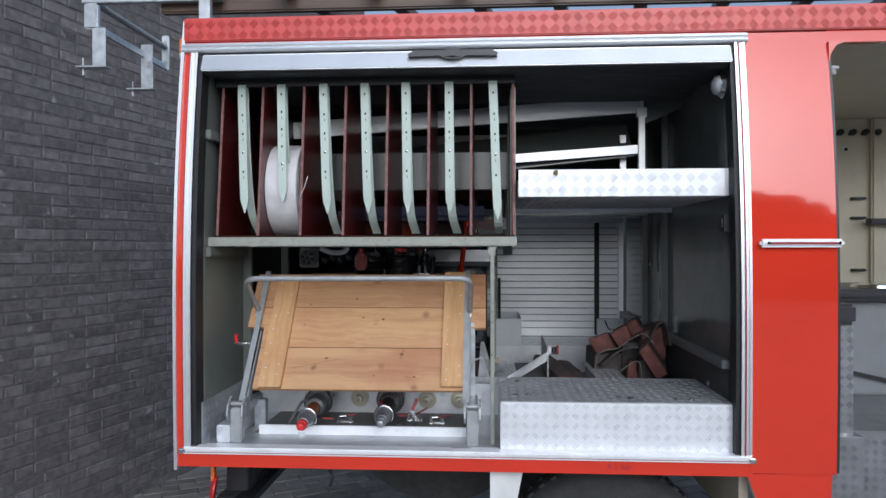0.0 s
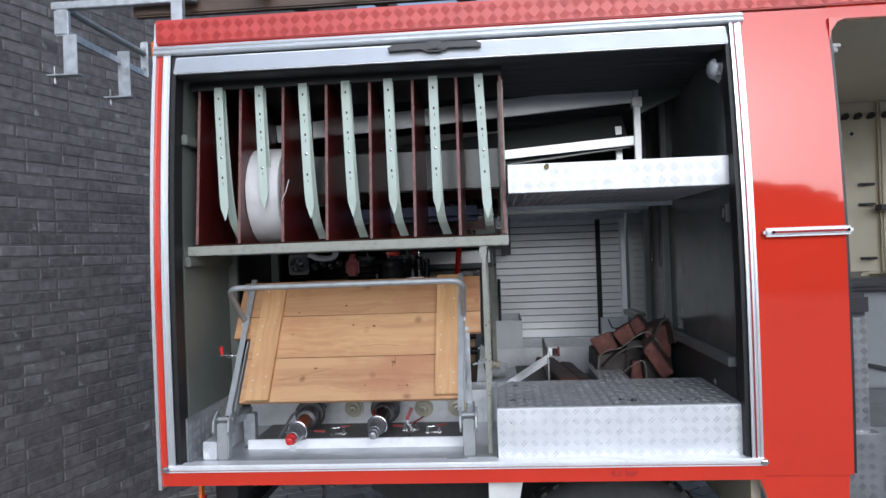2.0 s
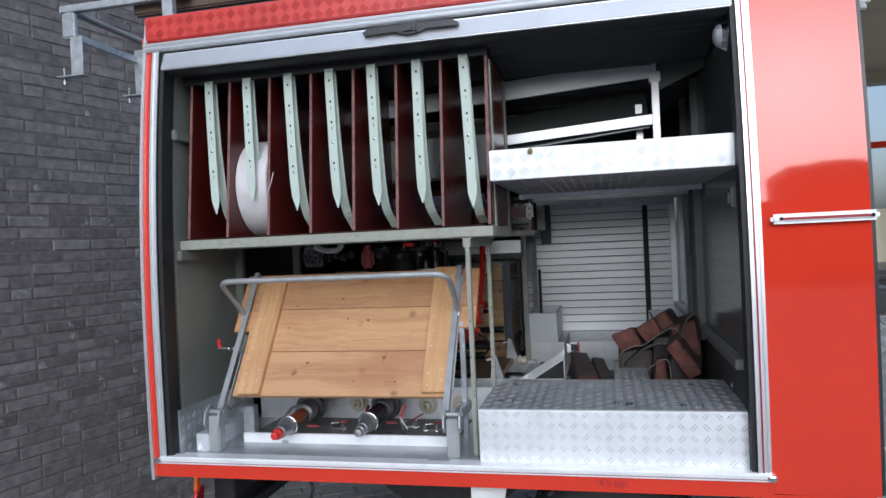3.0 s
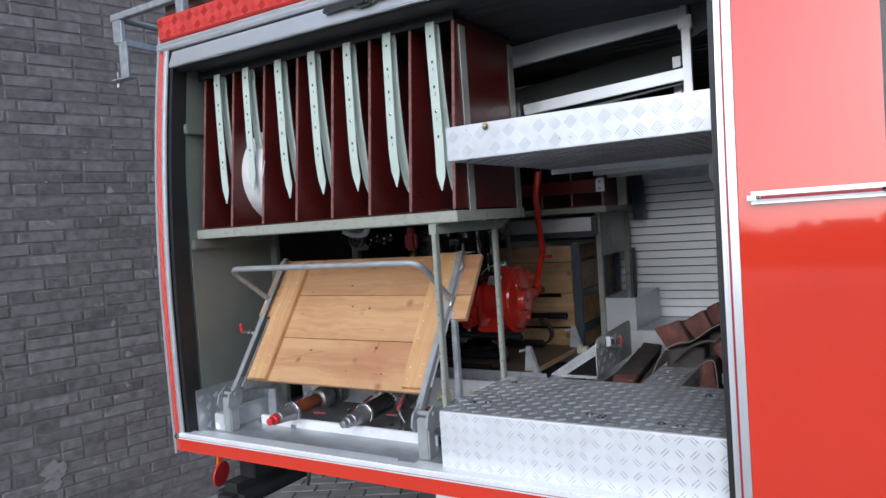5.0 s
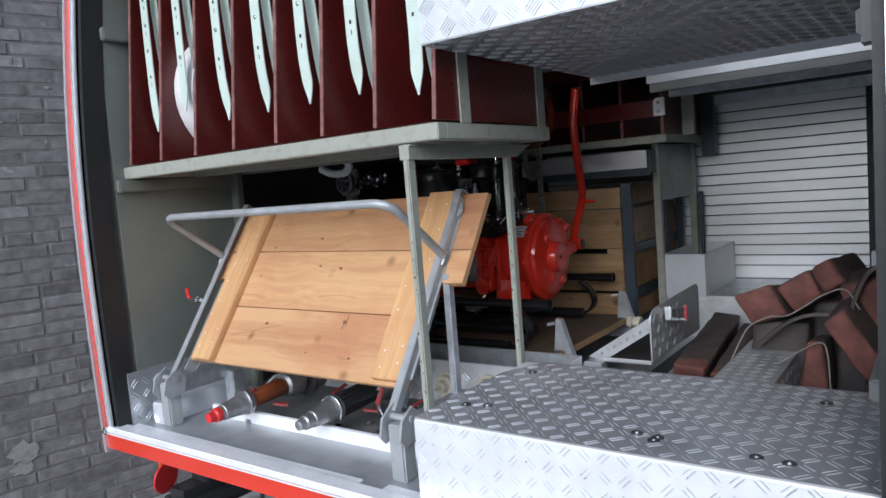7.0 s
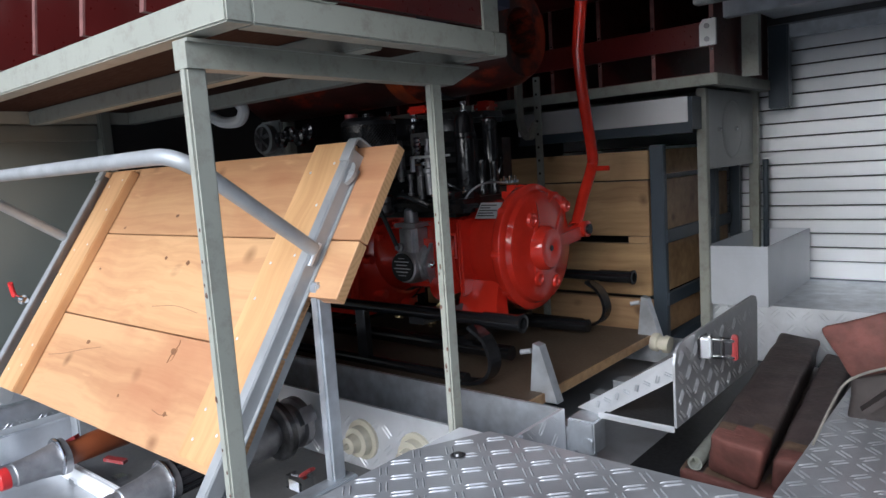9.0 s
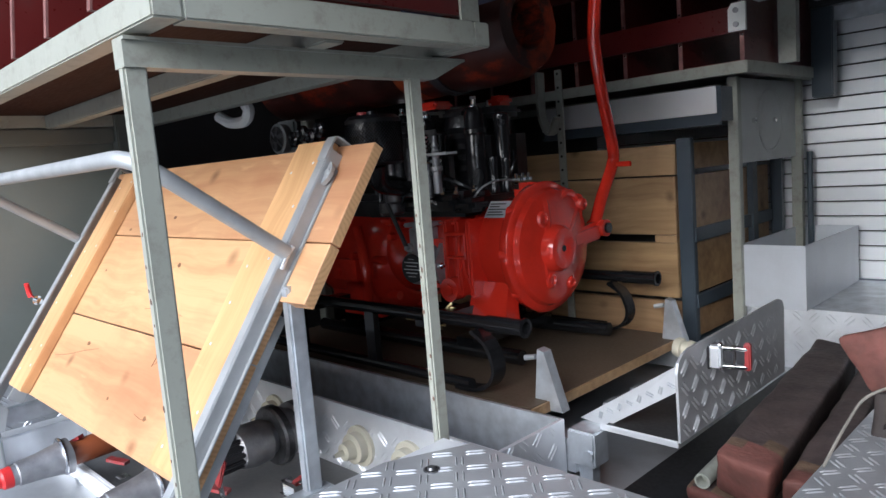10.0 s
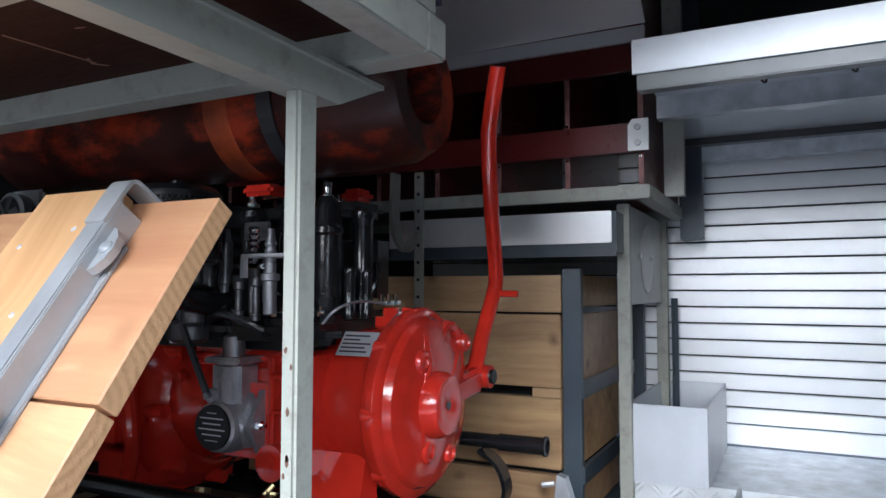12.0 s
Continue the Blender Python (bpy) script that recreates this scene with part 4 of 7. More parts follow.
under = part("bottom_board", bm, UNDER_BOARD, rack, "bare brown board under the rack, darkened for shade")
for pts, w in ((((-0.214, 2.734), (-0.211, 2.773), (-0.208, 2.812)), 0.0022), (((-0.203, 2.800), (-0.212, 2.812), (-0.204, 2.822)), 0.003), (((-0.148, 2.750), (-0.142, 2.752)), 0.005)):
    bm = fresh()
    band(bm, [(x, y, 1.5777) for x, y in pts], (1, 0, 0), w, 0.0005)
    part("scratch", bm, SCRATCH, under, "pale scratch")
bm = fresh()
box(bm, -0.97, 0.098, 2.492, 2.86, 2.136, 2.150)
box(bm, -0.985, 0.10, 2.482, 2.4915, 2.130, 2.158)
part("top_board", bm, BLACK_RUBBER, rack, "dark top board of the rack")


def front_y(z):
    return 2.4315 + (z - 1.59) / 0.546 * 0.062


for i, x in enumerate(DIV):
    bm = fresh()
    xt = x * 0.998
    plate(bm, [(x - 0.0045, front_y(1.59), 1.590), (x - 0.0045, 2.865, 1.590), (xt - 0.0045, 2.865, 2.136), (xt - 0.0045, front_y(2.136), 2.136)], 0.009, (1, 0, 0))
    d = part("divider", bm, PLY_RED, rack)
    bm = fresh()
    plate(bm, [(x - 0.0045, front_y(1.59) - 0.003, 1.590), (x - 0.0045, front_y(1.59) - 0.0003, 1.590), (xt - 0.0045, front_y(2.136) - 0.0003, 2.136), (xt - 0.0045, front_y(2.136) - 0.003, 2.136)], 0.009, (1, 0, 0))
    part("edge", bm, PLY_EDGE, d, "raw plywood edge")


def strap(i, x, y, lean, drop, curl, back=0.13):
    """A perforated rubber strap hanging in a loop from the top board."""
    top = 2.141
    pts = [(x + 0.024, y + 0.130, 1.600), (x + 0.004 + lean * 0.9, y + 0.060, top - drop), (x + 0.001 + lean * 0.6, y + 0.034, top - drop * 0.6), (x + lean * 0.2, y + 0.030, top - drop * 0.2), (x, y + 0.032, top - 0.02),
           (x, y + 0.016, top), (x, y + 0.004, top - 0.02), (x + lean * 0.35, y - 0.002, top - drop * 0.35), (x + lean * 0.75, y - 0.006, top - drop * 0.75), (x + lean, y - 0.008 + curl * 0.3, top - drop + 0.025), (x + lean * 1.03, y - 0.008 + curl * 0.32, top - drop - 0.012)]
    line = smooth_line(pts, 5)
    bm = fresh()
    band(bm, line, (1, 0, 0), 0.030, 0.003, point=0.045)
    s = part("strap", bm, STRAP, rack)
    front = line[30:]
    for k, share in enumerate((0.095, 0.25, 0.40, 0.55, 0.70)):
        q = min(front, key=lambda p: abs(p.z - (top - drop * share)))
        q = Vector((q.x, q.y, top - drop * share))
        bm = fresh()
        box(bm, q.x - 0.0030, q.x + 0.0030, q.y - 0.0024, q.y - 0.0012, q.z - 0.0042, q.z + 0.0042, 0.0005)
        part("hole", bm, BLACK_RUBBER, s)
        bm = fresh()
        box(bm, q.x + 0.0002, q.x + 0.0022, q.y - 0.0022, q.y - 0.0012, q.z - 0.026, q.z - 0.016)
        part("slit", bm, BLACK_RUBBER, s)
        if k == (4 if i == 1 else 3):
            bm = fresh()
            turned(bm, q + Vector((0.0005, -0.0016, 0.002)), (0, -1, 0), [(0, 0.005), (0.002, 0.0042), (0.0032, 0.0015)], 12)
            part("stud", bm, STEEL, s, smooth=True)
    bm = fresh()
    rod(bm, (x - 0.026, y + 0.012, 2.149), (x + 0.026, y + 0.012, 2.149), 0.003, segs=8)
    part("pin", bm, BLACK_RUBBER, s)


for i, (x, lean, drop, curl) in enumerate(((-0.892, 0.012, 0.463, 0.01), (-0.747, 0.008, 0.424, 0.0), (-0.593, 0.014, 0.466, 0.03), (-0.443, 0.012, 0.465, 0.03), (-0.295, 0.007, 0.465, 0.03), (-0.140, 0.003, 0.465, 0.03), (0.016, 0.016, 0.49, -0.02))):
    strap(i, x + 0.006, 2.476, lean, drop - 0.006, curl)

# rolled hose
hose = thing("rolled_hose", (-0.745, 2.66, 1.59), "white rolled fire hose standing in the hose rack", "fire hose")
bm = fresh()
c0 = Vector((-0.742, 2.662, 1.768))
prev = None
turns = 11
for w0, w1 in ((-0.063, 0.050),):
    n = turns * 36
    rows = []
    for k in range(n + 1):
        a = 2 * math.pi * k / 36
        r = 0.028 + 0.148 * k / n
        d = Vector((0, math.cos(a), math.sin(a)))
        th = 0.0122
        rows.append([bm.verts.new(c0 + Vector((x, 0, 0)) + d * q) for x, q in ((w0, r - th * 0.5), (w0 - 0.003, r), (w0, r + th * 0.48), (w1, r + th * 0.48), (w1 + 0.003, r), (w1, r - th * 0.5))])
    for a, b in zip(rows, rows[1:]):
        for k in range(6):
            bm.faces.new((a[k], a[(k + 1) % 6], b[(k + 1) % 6], b[k]))
    bm.faces.new(rows[0][::-1]), bm.faces.new(rows[-1])
part("coil", bm, HOSE, hose, smooth=True)
bm = fresh()
tube(bm, smooth_line([(-0.672, 2.46, 1.70), (-0.66, 2.44, 1.735), (-0.645, 2.432, 1.76), (-0.632, 2.432, 1.80)]), 0.0015, 6)
part("cord", bm, HOSE, hose)

# ---- rack stand below ----
stand = thing("rack_stand", (0.024, 2.6, FL), "chipped grey-green steel stand under the hose rack", "stand")
rng = random.Random(8)
for x0, x1, y0, y1 in ((0.012, 0.0255, 2.425, 2.449), (0.016, 0.0295, 2.796, 2.8185)):
    bm = fresh()
    box(bm, x0, x1, y0, y1, FL, 1.522, 0.0025)
    post = part("post", bm, FRAME_PAINT, stand)
    for k in range(11):
        z, c, w = rng.uniform(0.98, 1.36), rng.uniform(x0 + 0.003, x1 - 0.003), rng.uniform(0.0012, 0.0030)
        bm = fresh()
        plate(bm, [(c + w * rng.uniform(0.6, 1.0) * math.cos(a), y0 - 0.0004, z + w * rng.uniform(0.9, 2.0) * math.sin(a)) for a in [j * math.pi / 4 for j in range(8)]], 0.0006, (0, 1, 0))
        part("rust_chip", bm, RUST, post)
bm = fresh()
ends = []
for y0, y1 in ((2.425, 2.425), (2.845, 2.903)):
    ends.append([bm.verts.new(c) for c in ((0.0295, y0, 1.520), (0.0060, y0, 1.520), (0.0060, y1, 1.549), (0.0340, y1, 1.549), (0.0340, y1, 1.5455), (0.0295, y1, 1.5455))])
for i in range(6):
    bm.faces.new((ends[0][i], ends[0][(i + 1) % 6], ends[1][(i + 1) % 6], ends[1][i]))
bm.faces.new(ends[0][::-1]), bm.faces.new(ends[1])
part("top_beam", bm, FRAME_PAINT, stand)
bm = fresh()
tube(bm, smooth_line([(-0.70, 2.90, 1.545), (-0.66, 2.905, 1.528), (-0.61, 2.91, 1.527), (-0.59, 2.91, 1.545), (-0.60, 2.91, 1.56)]), 0.012, 10)
part("grip", bm, WHITE_PAINT, stand, "white plastic grip under the rack")

# ---- tilted wooden platform ----
plat = thing("wooden_platform", (-0.46, 2.45, FL), "tilted varnished pine platform on a galvanised folding frame", "folding platform")
SV, SN = Vector((0, 0.574, 0.819)), Vector((0, -0.819, 0.574))
PB = Vector((0.0, 2.462, 1.045))


def slope(x, s, o):
    """A point of the platform: along the truck, up the slope, proud of its face."""
    return Vector((x, 0, 0)) + PB + SV * s + SN * o


def sloped(bm, x0, x1, s0, s1, o0, o1, bevel=0.0):
    m = Matrix((Vector((1, 0, 0)), SV, SN)).transposed().to_4x4()
    m.translation = PB
    return box(bm, x0, x1, s0, s1, o0, o1, bevel, m)


OUT = [(-0.850, 0.0), (-0.072, 0.0), (-0.072, 0.1655), (-0.850, 0.1655)], [(-0.850, 0.1678), (-0.072, 0.1678), (-0.072, 0.253), (-0.004, 0.253), (-0.004, 0.3375), (-0.915, 0.3375), (-0.915, 0.251), (-0.850, 0.251)], [(-0.915, 0.3398), (-0.004, 0.3398), (-0.004, 0.492), (-0.915, 0.492)]
planks = []
for line in OUT:
    bm = fresh()
    plate(bm, [slope(x, q, -0.0305) for x, q in line], 0.0165, SN)
    bmesh.ops.bevel(bm, geom=list(bm.edges), offset=0.0010, segments=1, affect="EDGES", clamp_overlap=True)
    pl = part("plank", bm, WOOD, plat)
    pl.data.materials.append(END_GRAIN)
    for f in pl.data.polygons:
        if abs(f.normal.x) > 0.9:
            f.material_index = 1
    planks.append(pl)
# knots and drying cracks in the planks
for x, q, r, k in ((-0.314, 0.141, 0.0062, 0), (-0.593, 0.123, 0.0050, 0), (-0.505, 0.378, 0.0042, 2), (-0.395, 0.288, 0.0046, 1), (-0.472, 0.294, 0.0034, 1), (-0.263, 0.052, 0.0036, 0), (-0.695, 0.262, 0.0028, 1), (-0.682, 0.352, 0.0032, 2), (-0.41, 0.055, 0.0026, 0)):
    bm = fresh()
    ring = [slope(x + r * (1.25 + 0.2 * math.sin(3 * a + x * 40)) * math.cos(a), q + r * (0.9 + 0.2 * math.cos(2 * a + q * 50)) * math.sin(a), -0.0141) for a in [2 * math.pi * i / 14 for i in range(14)]]
    plate(bm, ring, 0.0004, SN)
    part("knot", bm, KNOT, planks[k], "dark knot")
for pts, w, k in ((((-0.318, 0.122), (-0.316, 0.136), (-0.308, 0.152), (-0.310, 0.160)), 0.0020, 0), (((-0.318, 0.124), (-0.309, 0.129), (-0.307, 0.146)), 0.0011, 0), (((-0.72, 0.083), (-0.66, 0.093), (-0.60, 0.108), (-0.54, 0.120)), 0.0008, 0), (((-0.44, 0.205), (-0.37, 0.212), (-0.30, 0.206)), 0.0007, 1), (((-0.30, 0.052), (-0.275, 0.049), (-0.255, 0.052)), 0.0009, 0)):
    bm = fresh()
    band(bm, smooth_line([slope(x, q, -0.0139) for x, q in pts], 5), (0, 0.574, 0.819) if abs(pts[-1][0] - pts[0][0]) > 0.02 else (1, 0, 0), w, 0.0005)
    part("crack", bm, KNOT, planks[k], "thin dark drying crack")
for x0, x1, s0, s1 in ((-0.826, -0.742, 0.0, 0.478), (-0.164, -0.083, 0.010, 0.492)):
    bm = fresh()
    sloped(bm, x0, x1, s0, s1, -0.0138, 0.004, 0.002)
    b = part("batten", bm, WOOD_V, plat, "upright pine batten")
    for k, q in enumerate((0.035, 0.075, 0.175, 0.235, 0.29, 0.37, 0.44)):
        for dx in ((0.018,) if k in (2, 3) else (0.064,) if k == 5 else (0.018, 0.064)):
            bm = fresh()
            turned(bm, slope(x0 + dx, q + (0.014 if dx > 0.03 else 0), 0.0038), SN, [(0, 0.0026), (0.0005, 0.0022), (0.0009, 0.001)], 8)
            part("screw", bm, ALU, b)
for xa, xf, lx in ((-0.071, 1, -0.050), (-0.876, -1, -0.884)):
    bm = fresh()
    bar(bm, slope(xa - 0.0055 * xf, -0.055, 0.005), slope(xa - 0.0055 * xf, 0.478, 0.005), 0.018, 0.004, SN, 0.001)
    arm = part("arm", bm, ARM_STEEL, plat, "galvanised angle arm")
    bm = fresh()
    bar(bm, slope(xa + 0.0045 * xf, -0.055, -0.004), slope(xa + 0.0045 * xf, 0.474, -0.004), 0.003, 0.0215, SN, 0.0008)
    part("web", bm, ARM_STEEL, arm)
    bm = fresh()
    bar(bm, slope(xa + 0.0085 * xf, 0.02, -0.0125), slope(xa + 0.0085 * xf, 0.45, -0.0125), 0.006, 0.003, SN, 0.0008)
    part("lip", bm, ARM_STEEL, arm)
    bm = fresh()
    bar(bm, slope(xa - 0.014 * xf, -0.03, -0.034), slope(xa - 0.014 * xf, 0.24, -0.034), 0.005, 0.030, SN)
    part("stiffener", bm, ARM_STEEL, arm)
    bm = fresh()
    lug_line = [slope(xa + q * xf, z, -0.006) for q, z in ((0.005, 0.421), (0.011, 0.424), (0.016, 0.431), (0.0175, 0.440), (0.015, 0.449), (0.010, 0.455), (0.005, 0.457))]
    plate(bm, lug_line if xf > 0 else lug_line[::-1], 0.006, SN)
    part("lug", bm, ARM_STEEL, arm, "rounded welded lug")
    bm = fresh()
    turned(bm, slope(xa + 0.010 * xf, 0.440, -0.001), SN, [(0, 0.0055), (0.002, 0.005), (0.0035, 0.0025)], 12)
    part("weld", bm, ARM_STEEL, arm, smooth=True)
    bm = fresh()
    tube(bm, smooth_line([slope(xa + 0.007 * xf, 0.292, 0.0), slope(xa + 0.010 * xf, 0.300, 0.002), slope(xa + 0.008 * xf, 0.312, 0.001), slope(xa + 0.009 * xf, 0.325, 0.0)], 4), 0.004, 8, 0.003)
    part("weld", bm, ALU_WHITE, arm, smooth=True)
    bm = fresh()
    bend_line = [slope(xa - 0.004 * xf, 0.455, 0.0080), slope(xa - 0.004 * xf, 0.484, 0.0080), slope(xa - 0.004 * xf, 0.4925, 0.0060), slope(xa - 0.003 * xf, 0.4940, 0.0), slope(xa - 0.002 * xf, 0.4937, -0.012), slope(xa - 0.002 * xf, 0.4937, -0.022)]
    band(bm, smooth_line(bend_line, 4), (1, 0, 0), 0.019, 0.003)
    part("strap_hook", bm, ARM_STEEL, arm, "bent strap hooked over the plank")
    bm = fresh()
    box(bm, lx - 0.020, lx + 0.020, 2.402, 2.442, FL, 0.982, 0.004)
    leg = part("leg", bm, ARM_STEEL, plat, "galvanised square leg")
    bm = fresh()
    plate(bm, [(lx - 0.029, 2.385, 0.958), (lx - 0.029, 2.40, 0.940), (lx - 0.029, 2.445, 0.948), (lx - 0.029, 2.460, 0.990), (lx - 0.029, 2.430, 1.018), (lx - 0.029, 2.395, 0.995)], 0.006, (1, 0, 0))
    plate(bm, [(lx + 0.023, 2.385, 0.958), (lx + 0.023, 2.40, 0.940), (lx + 0.023, 2.445, 0.948), (lx + 0.023, 2.460, 0.990), (lx + 0.023, 2.430, 1.018), (lx + 0.023, 2.395, 0.995)], 0.006, (1, 0, 0))
    rod(bm, (lx - 0.032, 2.425, 0.992), (lx + 0.032, 2.425, 0.992), 0.008, segs=12)
    part("hinge", bm, ARM_STEEL, leg)
    bm = fresh()
    bar(bm, (lx, 2.44, 0.968), (lx, 2.66, 0.968), 0.028, 0.034, bevel=0.003)
    part("side_rail", bm, GALV, plat)
    bm = fresh()
    if xf > 0:
        box(bm, -0.062, -0.045, 2.622, 2.646, FL, 1.262, 0.003)
    else:
        box(bm, lx + 0.0, lx + 0.042, 2.60, 2.64, FL, 0.968, 0.003)
    part("rear_leg", bm, GALV, plat)
bm = fresh()
ends = [slope(-0.880, 0.316, 0.004), (-0.868, 2.452, 1.436), (-0.056, 2.452, 1.438), slope(-0.064, 0.314, 0.004)]
tube(bm, bent(ends, 0.05, 7), 0.0098, 14)
part("bar_handle", bm, ARM_STEEL, plat, "bent galvanised tube handle", smooth=True)
bm = fresh()
rod(bm, (-0.940, 2.548, 1.190), (-0.88, 2.548, 1.190), 0.006, segs=12)
rod(bm, (-0.915, 2.548, 1.190), (-0.895, 2.548, 1.190), 0.010, segs=14)
crank = part("locking_pin", bm, CHROME, plat, smooth=True)
bm = fresh()
tube(bm, smooth_line([(-0.932, 2.545, 1.195), (-0.934, 2.543, 1.208), (-0.931, 2.54, 1.224)]), 0.0065, 10, 0.005)
part("lever", bm, RED_PLASTIC, crank, "red plastic lever", smooth=True)

# ---- floor fittings in the lower bay ----
bm = fresh()
box(bm, -0.975, -0.123, 2.348, 2.372, FL + 0.0005, FL + 0.006, 0.001)
part("floor_strip", bm, STRIP_WHITE, truck, "bright aluminium strip on the floor edge")
bm = fresh()
box(bm, -0.054, 0.040, 2.3485, 2.376, FL + 0.0005, FL + 0.006, 0.001)
part("floor_strip", bm, STRIP_WHITE, truck, "bright aluminium strip on the floor edge")
# thin added sheet: darkens the floor where shade falls behind the rail
bm = fresh()
box(bm, -0.86, -0.075, 2.534, 2.860, FL + 0.0005, FL + 0.003)
part("bay_mat", bm, BAY_SHADE, truck, "dark grey sheet painting the shade on the lower bay floor")
bm = fresh()
box(bm, L, L + 0.006, 2.36, 2.80, FL, 1.01)
treads(bm, (L + 0.006, 2.36, FL), (0, 1, 0), (0, 0, 1), 0.44, 0.15, 0.034, 2)
part("wall_plate", bm, WALL_TREAD, truck, "tread plate kick strip on the locker wall")
bx = thing("small_box", (-0.93, 2.46, FL), "small tread plate box section beside the platform leg", "metal box")
bm = fresh()
box(bm, -0.955, -0.906, 2.405, 2.70, FL, 0.920, 0.003)
treads(bm, (-0.955, 2.405, FL), (1, 0, 0), (0, 0, 1), 0.049, 0.06, 0.028, 2, inset=0.01)
part("body", bm, TREAD, bx)
rail = thing("floor_rail", (-0.45, 2.52, FL), "low white-grey aluminium rail across the locker floor", "rail")
bm = fresh()
box(bm, -0.840, -0.075, 2.520, 2.526, FL, 0.893, 0.001)
box(bm, -0.840, -0.075, 2.526, 2.533, 0.889, 0.893, 0.001)
part("angle", bm, STRIP_WHITE, rail)

tray = thing("tread_plate_channel", (-0.45, 2.93, FL), "long tread plate channel with cream caps on its front", "channel")
bm = fresh()
box(bm, -0.95, 0.080, 2.862, 2.868, FL, 0.985)
treads(bm, (-0.95, 2.862, FL), (1, 0, 0), (0, 0, 1), 1.03, 0.125, 0.034, 2)
part("front_plate", bm, TREAD, tray, "tread plate front with holes")
bm = fresh()
box(bm, -0.95, 0.080, 3.010, 3.016, FL, 0.988)
part("back_plate", bm, GALV, tray)
bm = fresh()
box(bm, 0.080, 0.086, 2.862, 3.016, FL, 0.988)
treads(bm, (0.086, 2.862, FL), (0, 1, 0), (0, 0, 1), 0.154, 0.128, 0.034, 2)
part("end_plate", bm, TREAD, tray)
bm = fresh()
box(bm, -0.95, 0.08, 2.868, 3.01, 0.875, 0.880)
part("bottom_plate", bm, GALV, tray)
for x, z in ((-0.525, 0.925), (-0.245, 0.920), (-0.112, 0.922)):
    bm = fresh()
    turned(bm, (x, 2.861, z), (0, -1, 0), [(0, 0.037), (0.006, 0.037), (0.007, 0.028), (0.022, 0.027), (0.024, 0.018), (0.040, 0.015), (0.042, 0.006), (0.060, 0.003)], 24)
    cap = part("cap", bm, CREAM_PLASTIC, tray, "cream plastic stepped cap", smooth=True)
    bm = fresh()
    rod(bm, (x, 2.825, z), (x, 2.800, z), 0.005, 0.003, 8)
    part("screw_tip", bm, CAST, cap)


def nozzle(x, tip_y, grip, tipmat, name_label, tilt=0.0):
    """A branch pipe lying on the floor, tip to the front."""
    ob = thing("hose_nozzle", (x, 2.6, FL), name_label, "fire nozzle")
    z = 0.925
    ax = Vector((tilt, 1, 0.035)).normalized()
    o = Vector((x, tip_y, z))
    bm = fresh()
    turned(bm, o + ax * 0.032, ax, [(0, 0.017), (0.012, 0.0185), (0.014, 0.021), (0.05, 0.024), (0.085, 0.030), (0.088, 0.033), (0.10, 0.033), (0.102, 0.027)], 24)
    part("cone", bm, CAST, ob, "bare cast aluminium cone", smooth=True)
    bm = fresh()
    turned(bm, o, ax, [(0, 0.007), (0.002, 0.012), (0.018, 0.014), (0.022, 0.018), (0.036, 0.019)], 20)
    part("tip", bm, tipmat, ob, smooth=True)
    bm = fresh()
    if grip == "brown":
        turned(bm, o + ax * 0.132, ax, [(0, 0.020), (0.004, 0.022), (0.12, 0.0255), (0.13, 0.021)], 24)
        part("grip", bm, BROWN_PLASTIC, ob, "smooth brown grip", smooth=True)
    else:
        turned(bm, o + ax * 0.130, ax, [(0, 0.022), (0.004, 0.026), (0.14, 0.027), (0.145, 0.022)], 24)
        gr = part("grip", bm, SATIN_BLACK, ob, "ribbed black grip", smooth=True)
        for k in range(14):
            a = 2 * math.pi * k / 14
            d = Vector((math.cos(a), 0, math.sin(a)))
            bm = fresh()
            bar(bm, o + ax * 0.132 + d * 0.026, o + ax * 0.27 + d * 0.027, 0.009, 0.009, d, 0.002)
            part("rib", bm, SATIN_BLACK, gr)
    bm = fresh()
    turned(bm, o + ax * 0.262, ax, [(0, 0.026), (0.006, 0.034), (0.03, 0.040), (0.06, 0.038), (0.065, 0.030), (0.085, 0.030), (0.088, 0.048), (0.102, 0.048), (0.104, 0.040), (0.118, 0.040), (0.12, 0.049), (0.135, 0.049), (0.137, 0.030)], 28)
    cp = part("coupling", bm, CAST, ob, "cast coupling", smooth=True)
    for k in range(2):
        bm = fresh()
        a = 0.5 + math.pi * k
        d = Vector((math.cos(a), 0, math.sin(a)))
        bar(bm, o + ax * 0.37 + d * 0.045, o + ax * 0.40 + d * 0.045, 0.03, 0.02, d)
        part("lug", bm, CAST, cp)
    bm = fresh()
    if grip == "brown":
        tube(bm, bent([o + ax * 0.30 + Vector((-0.03, 0, 0.02)), o + ax * 0.28 + Vector((-0.050, 0, 0.02)), o + ax * 0.20 + Vector((-0.085, 0, -0.045))], 0.012, 4), 0.0050, 8)
    else:
        bar(bm, o + ax * 0.135 + Vector((-0.010, 0, 0.034)), o + ax * 0.20 + Vector((-0.022, 0, 0.036)), 0.012, 0.005, bevel=0.002)
    part("valve_lever", bm, CAST if grip == "brown" else WORN_RED, ob, smooth=True)
    bm = fresh()
    turned(bm, o + ax * 0.335, ax, [(0, 0.052), (0.004, 0.056), (0.016, 0.056), (0.020, 0.050)], 28)
    part("collar", bm, OILY, cp, "dark ribbed collar", smooth=True)
    bm = fresh()
    tube(bm, [o + ax * 0.118 + Vector((0.034 * math.cos(a), 0, 0.034 * math.sin(a))) for a in [k * math.pi / 10 for k in range(-2, 13)]], 0.0035, 8)
    part("spring_clip", bm, STEEL, ob, "bright spring clip round the neck", smooth=True)
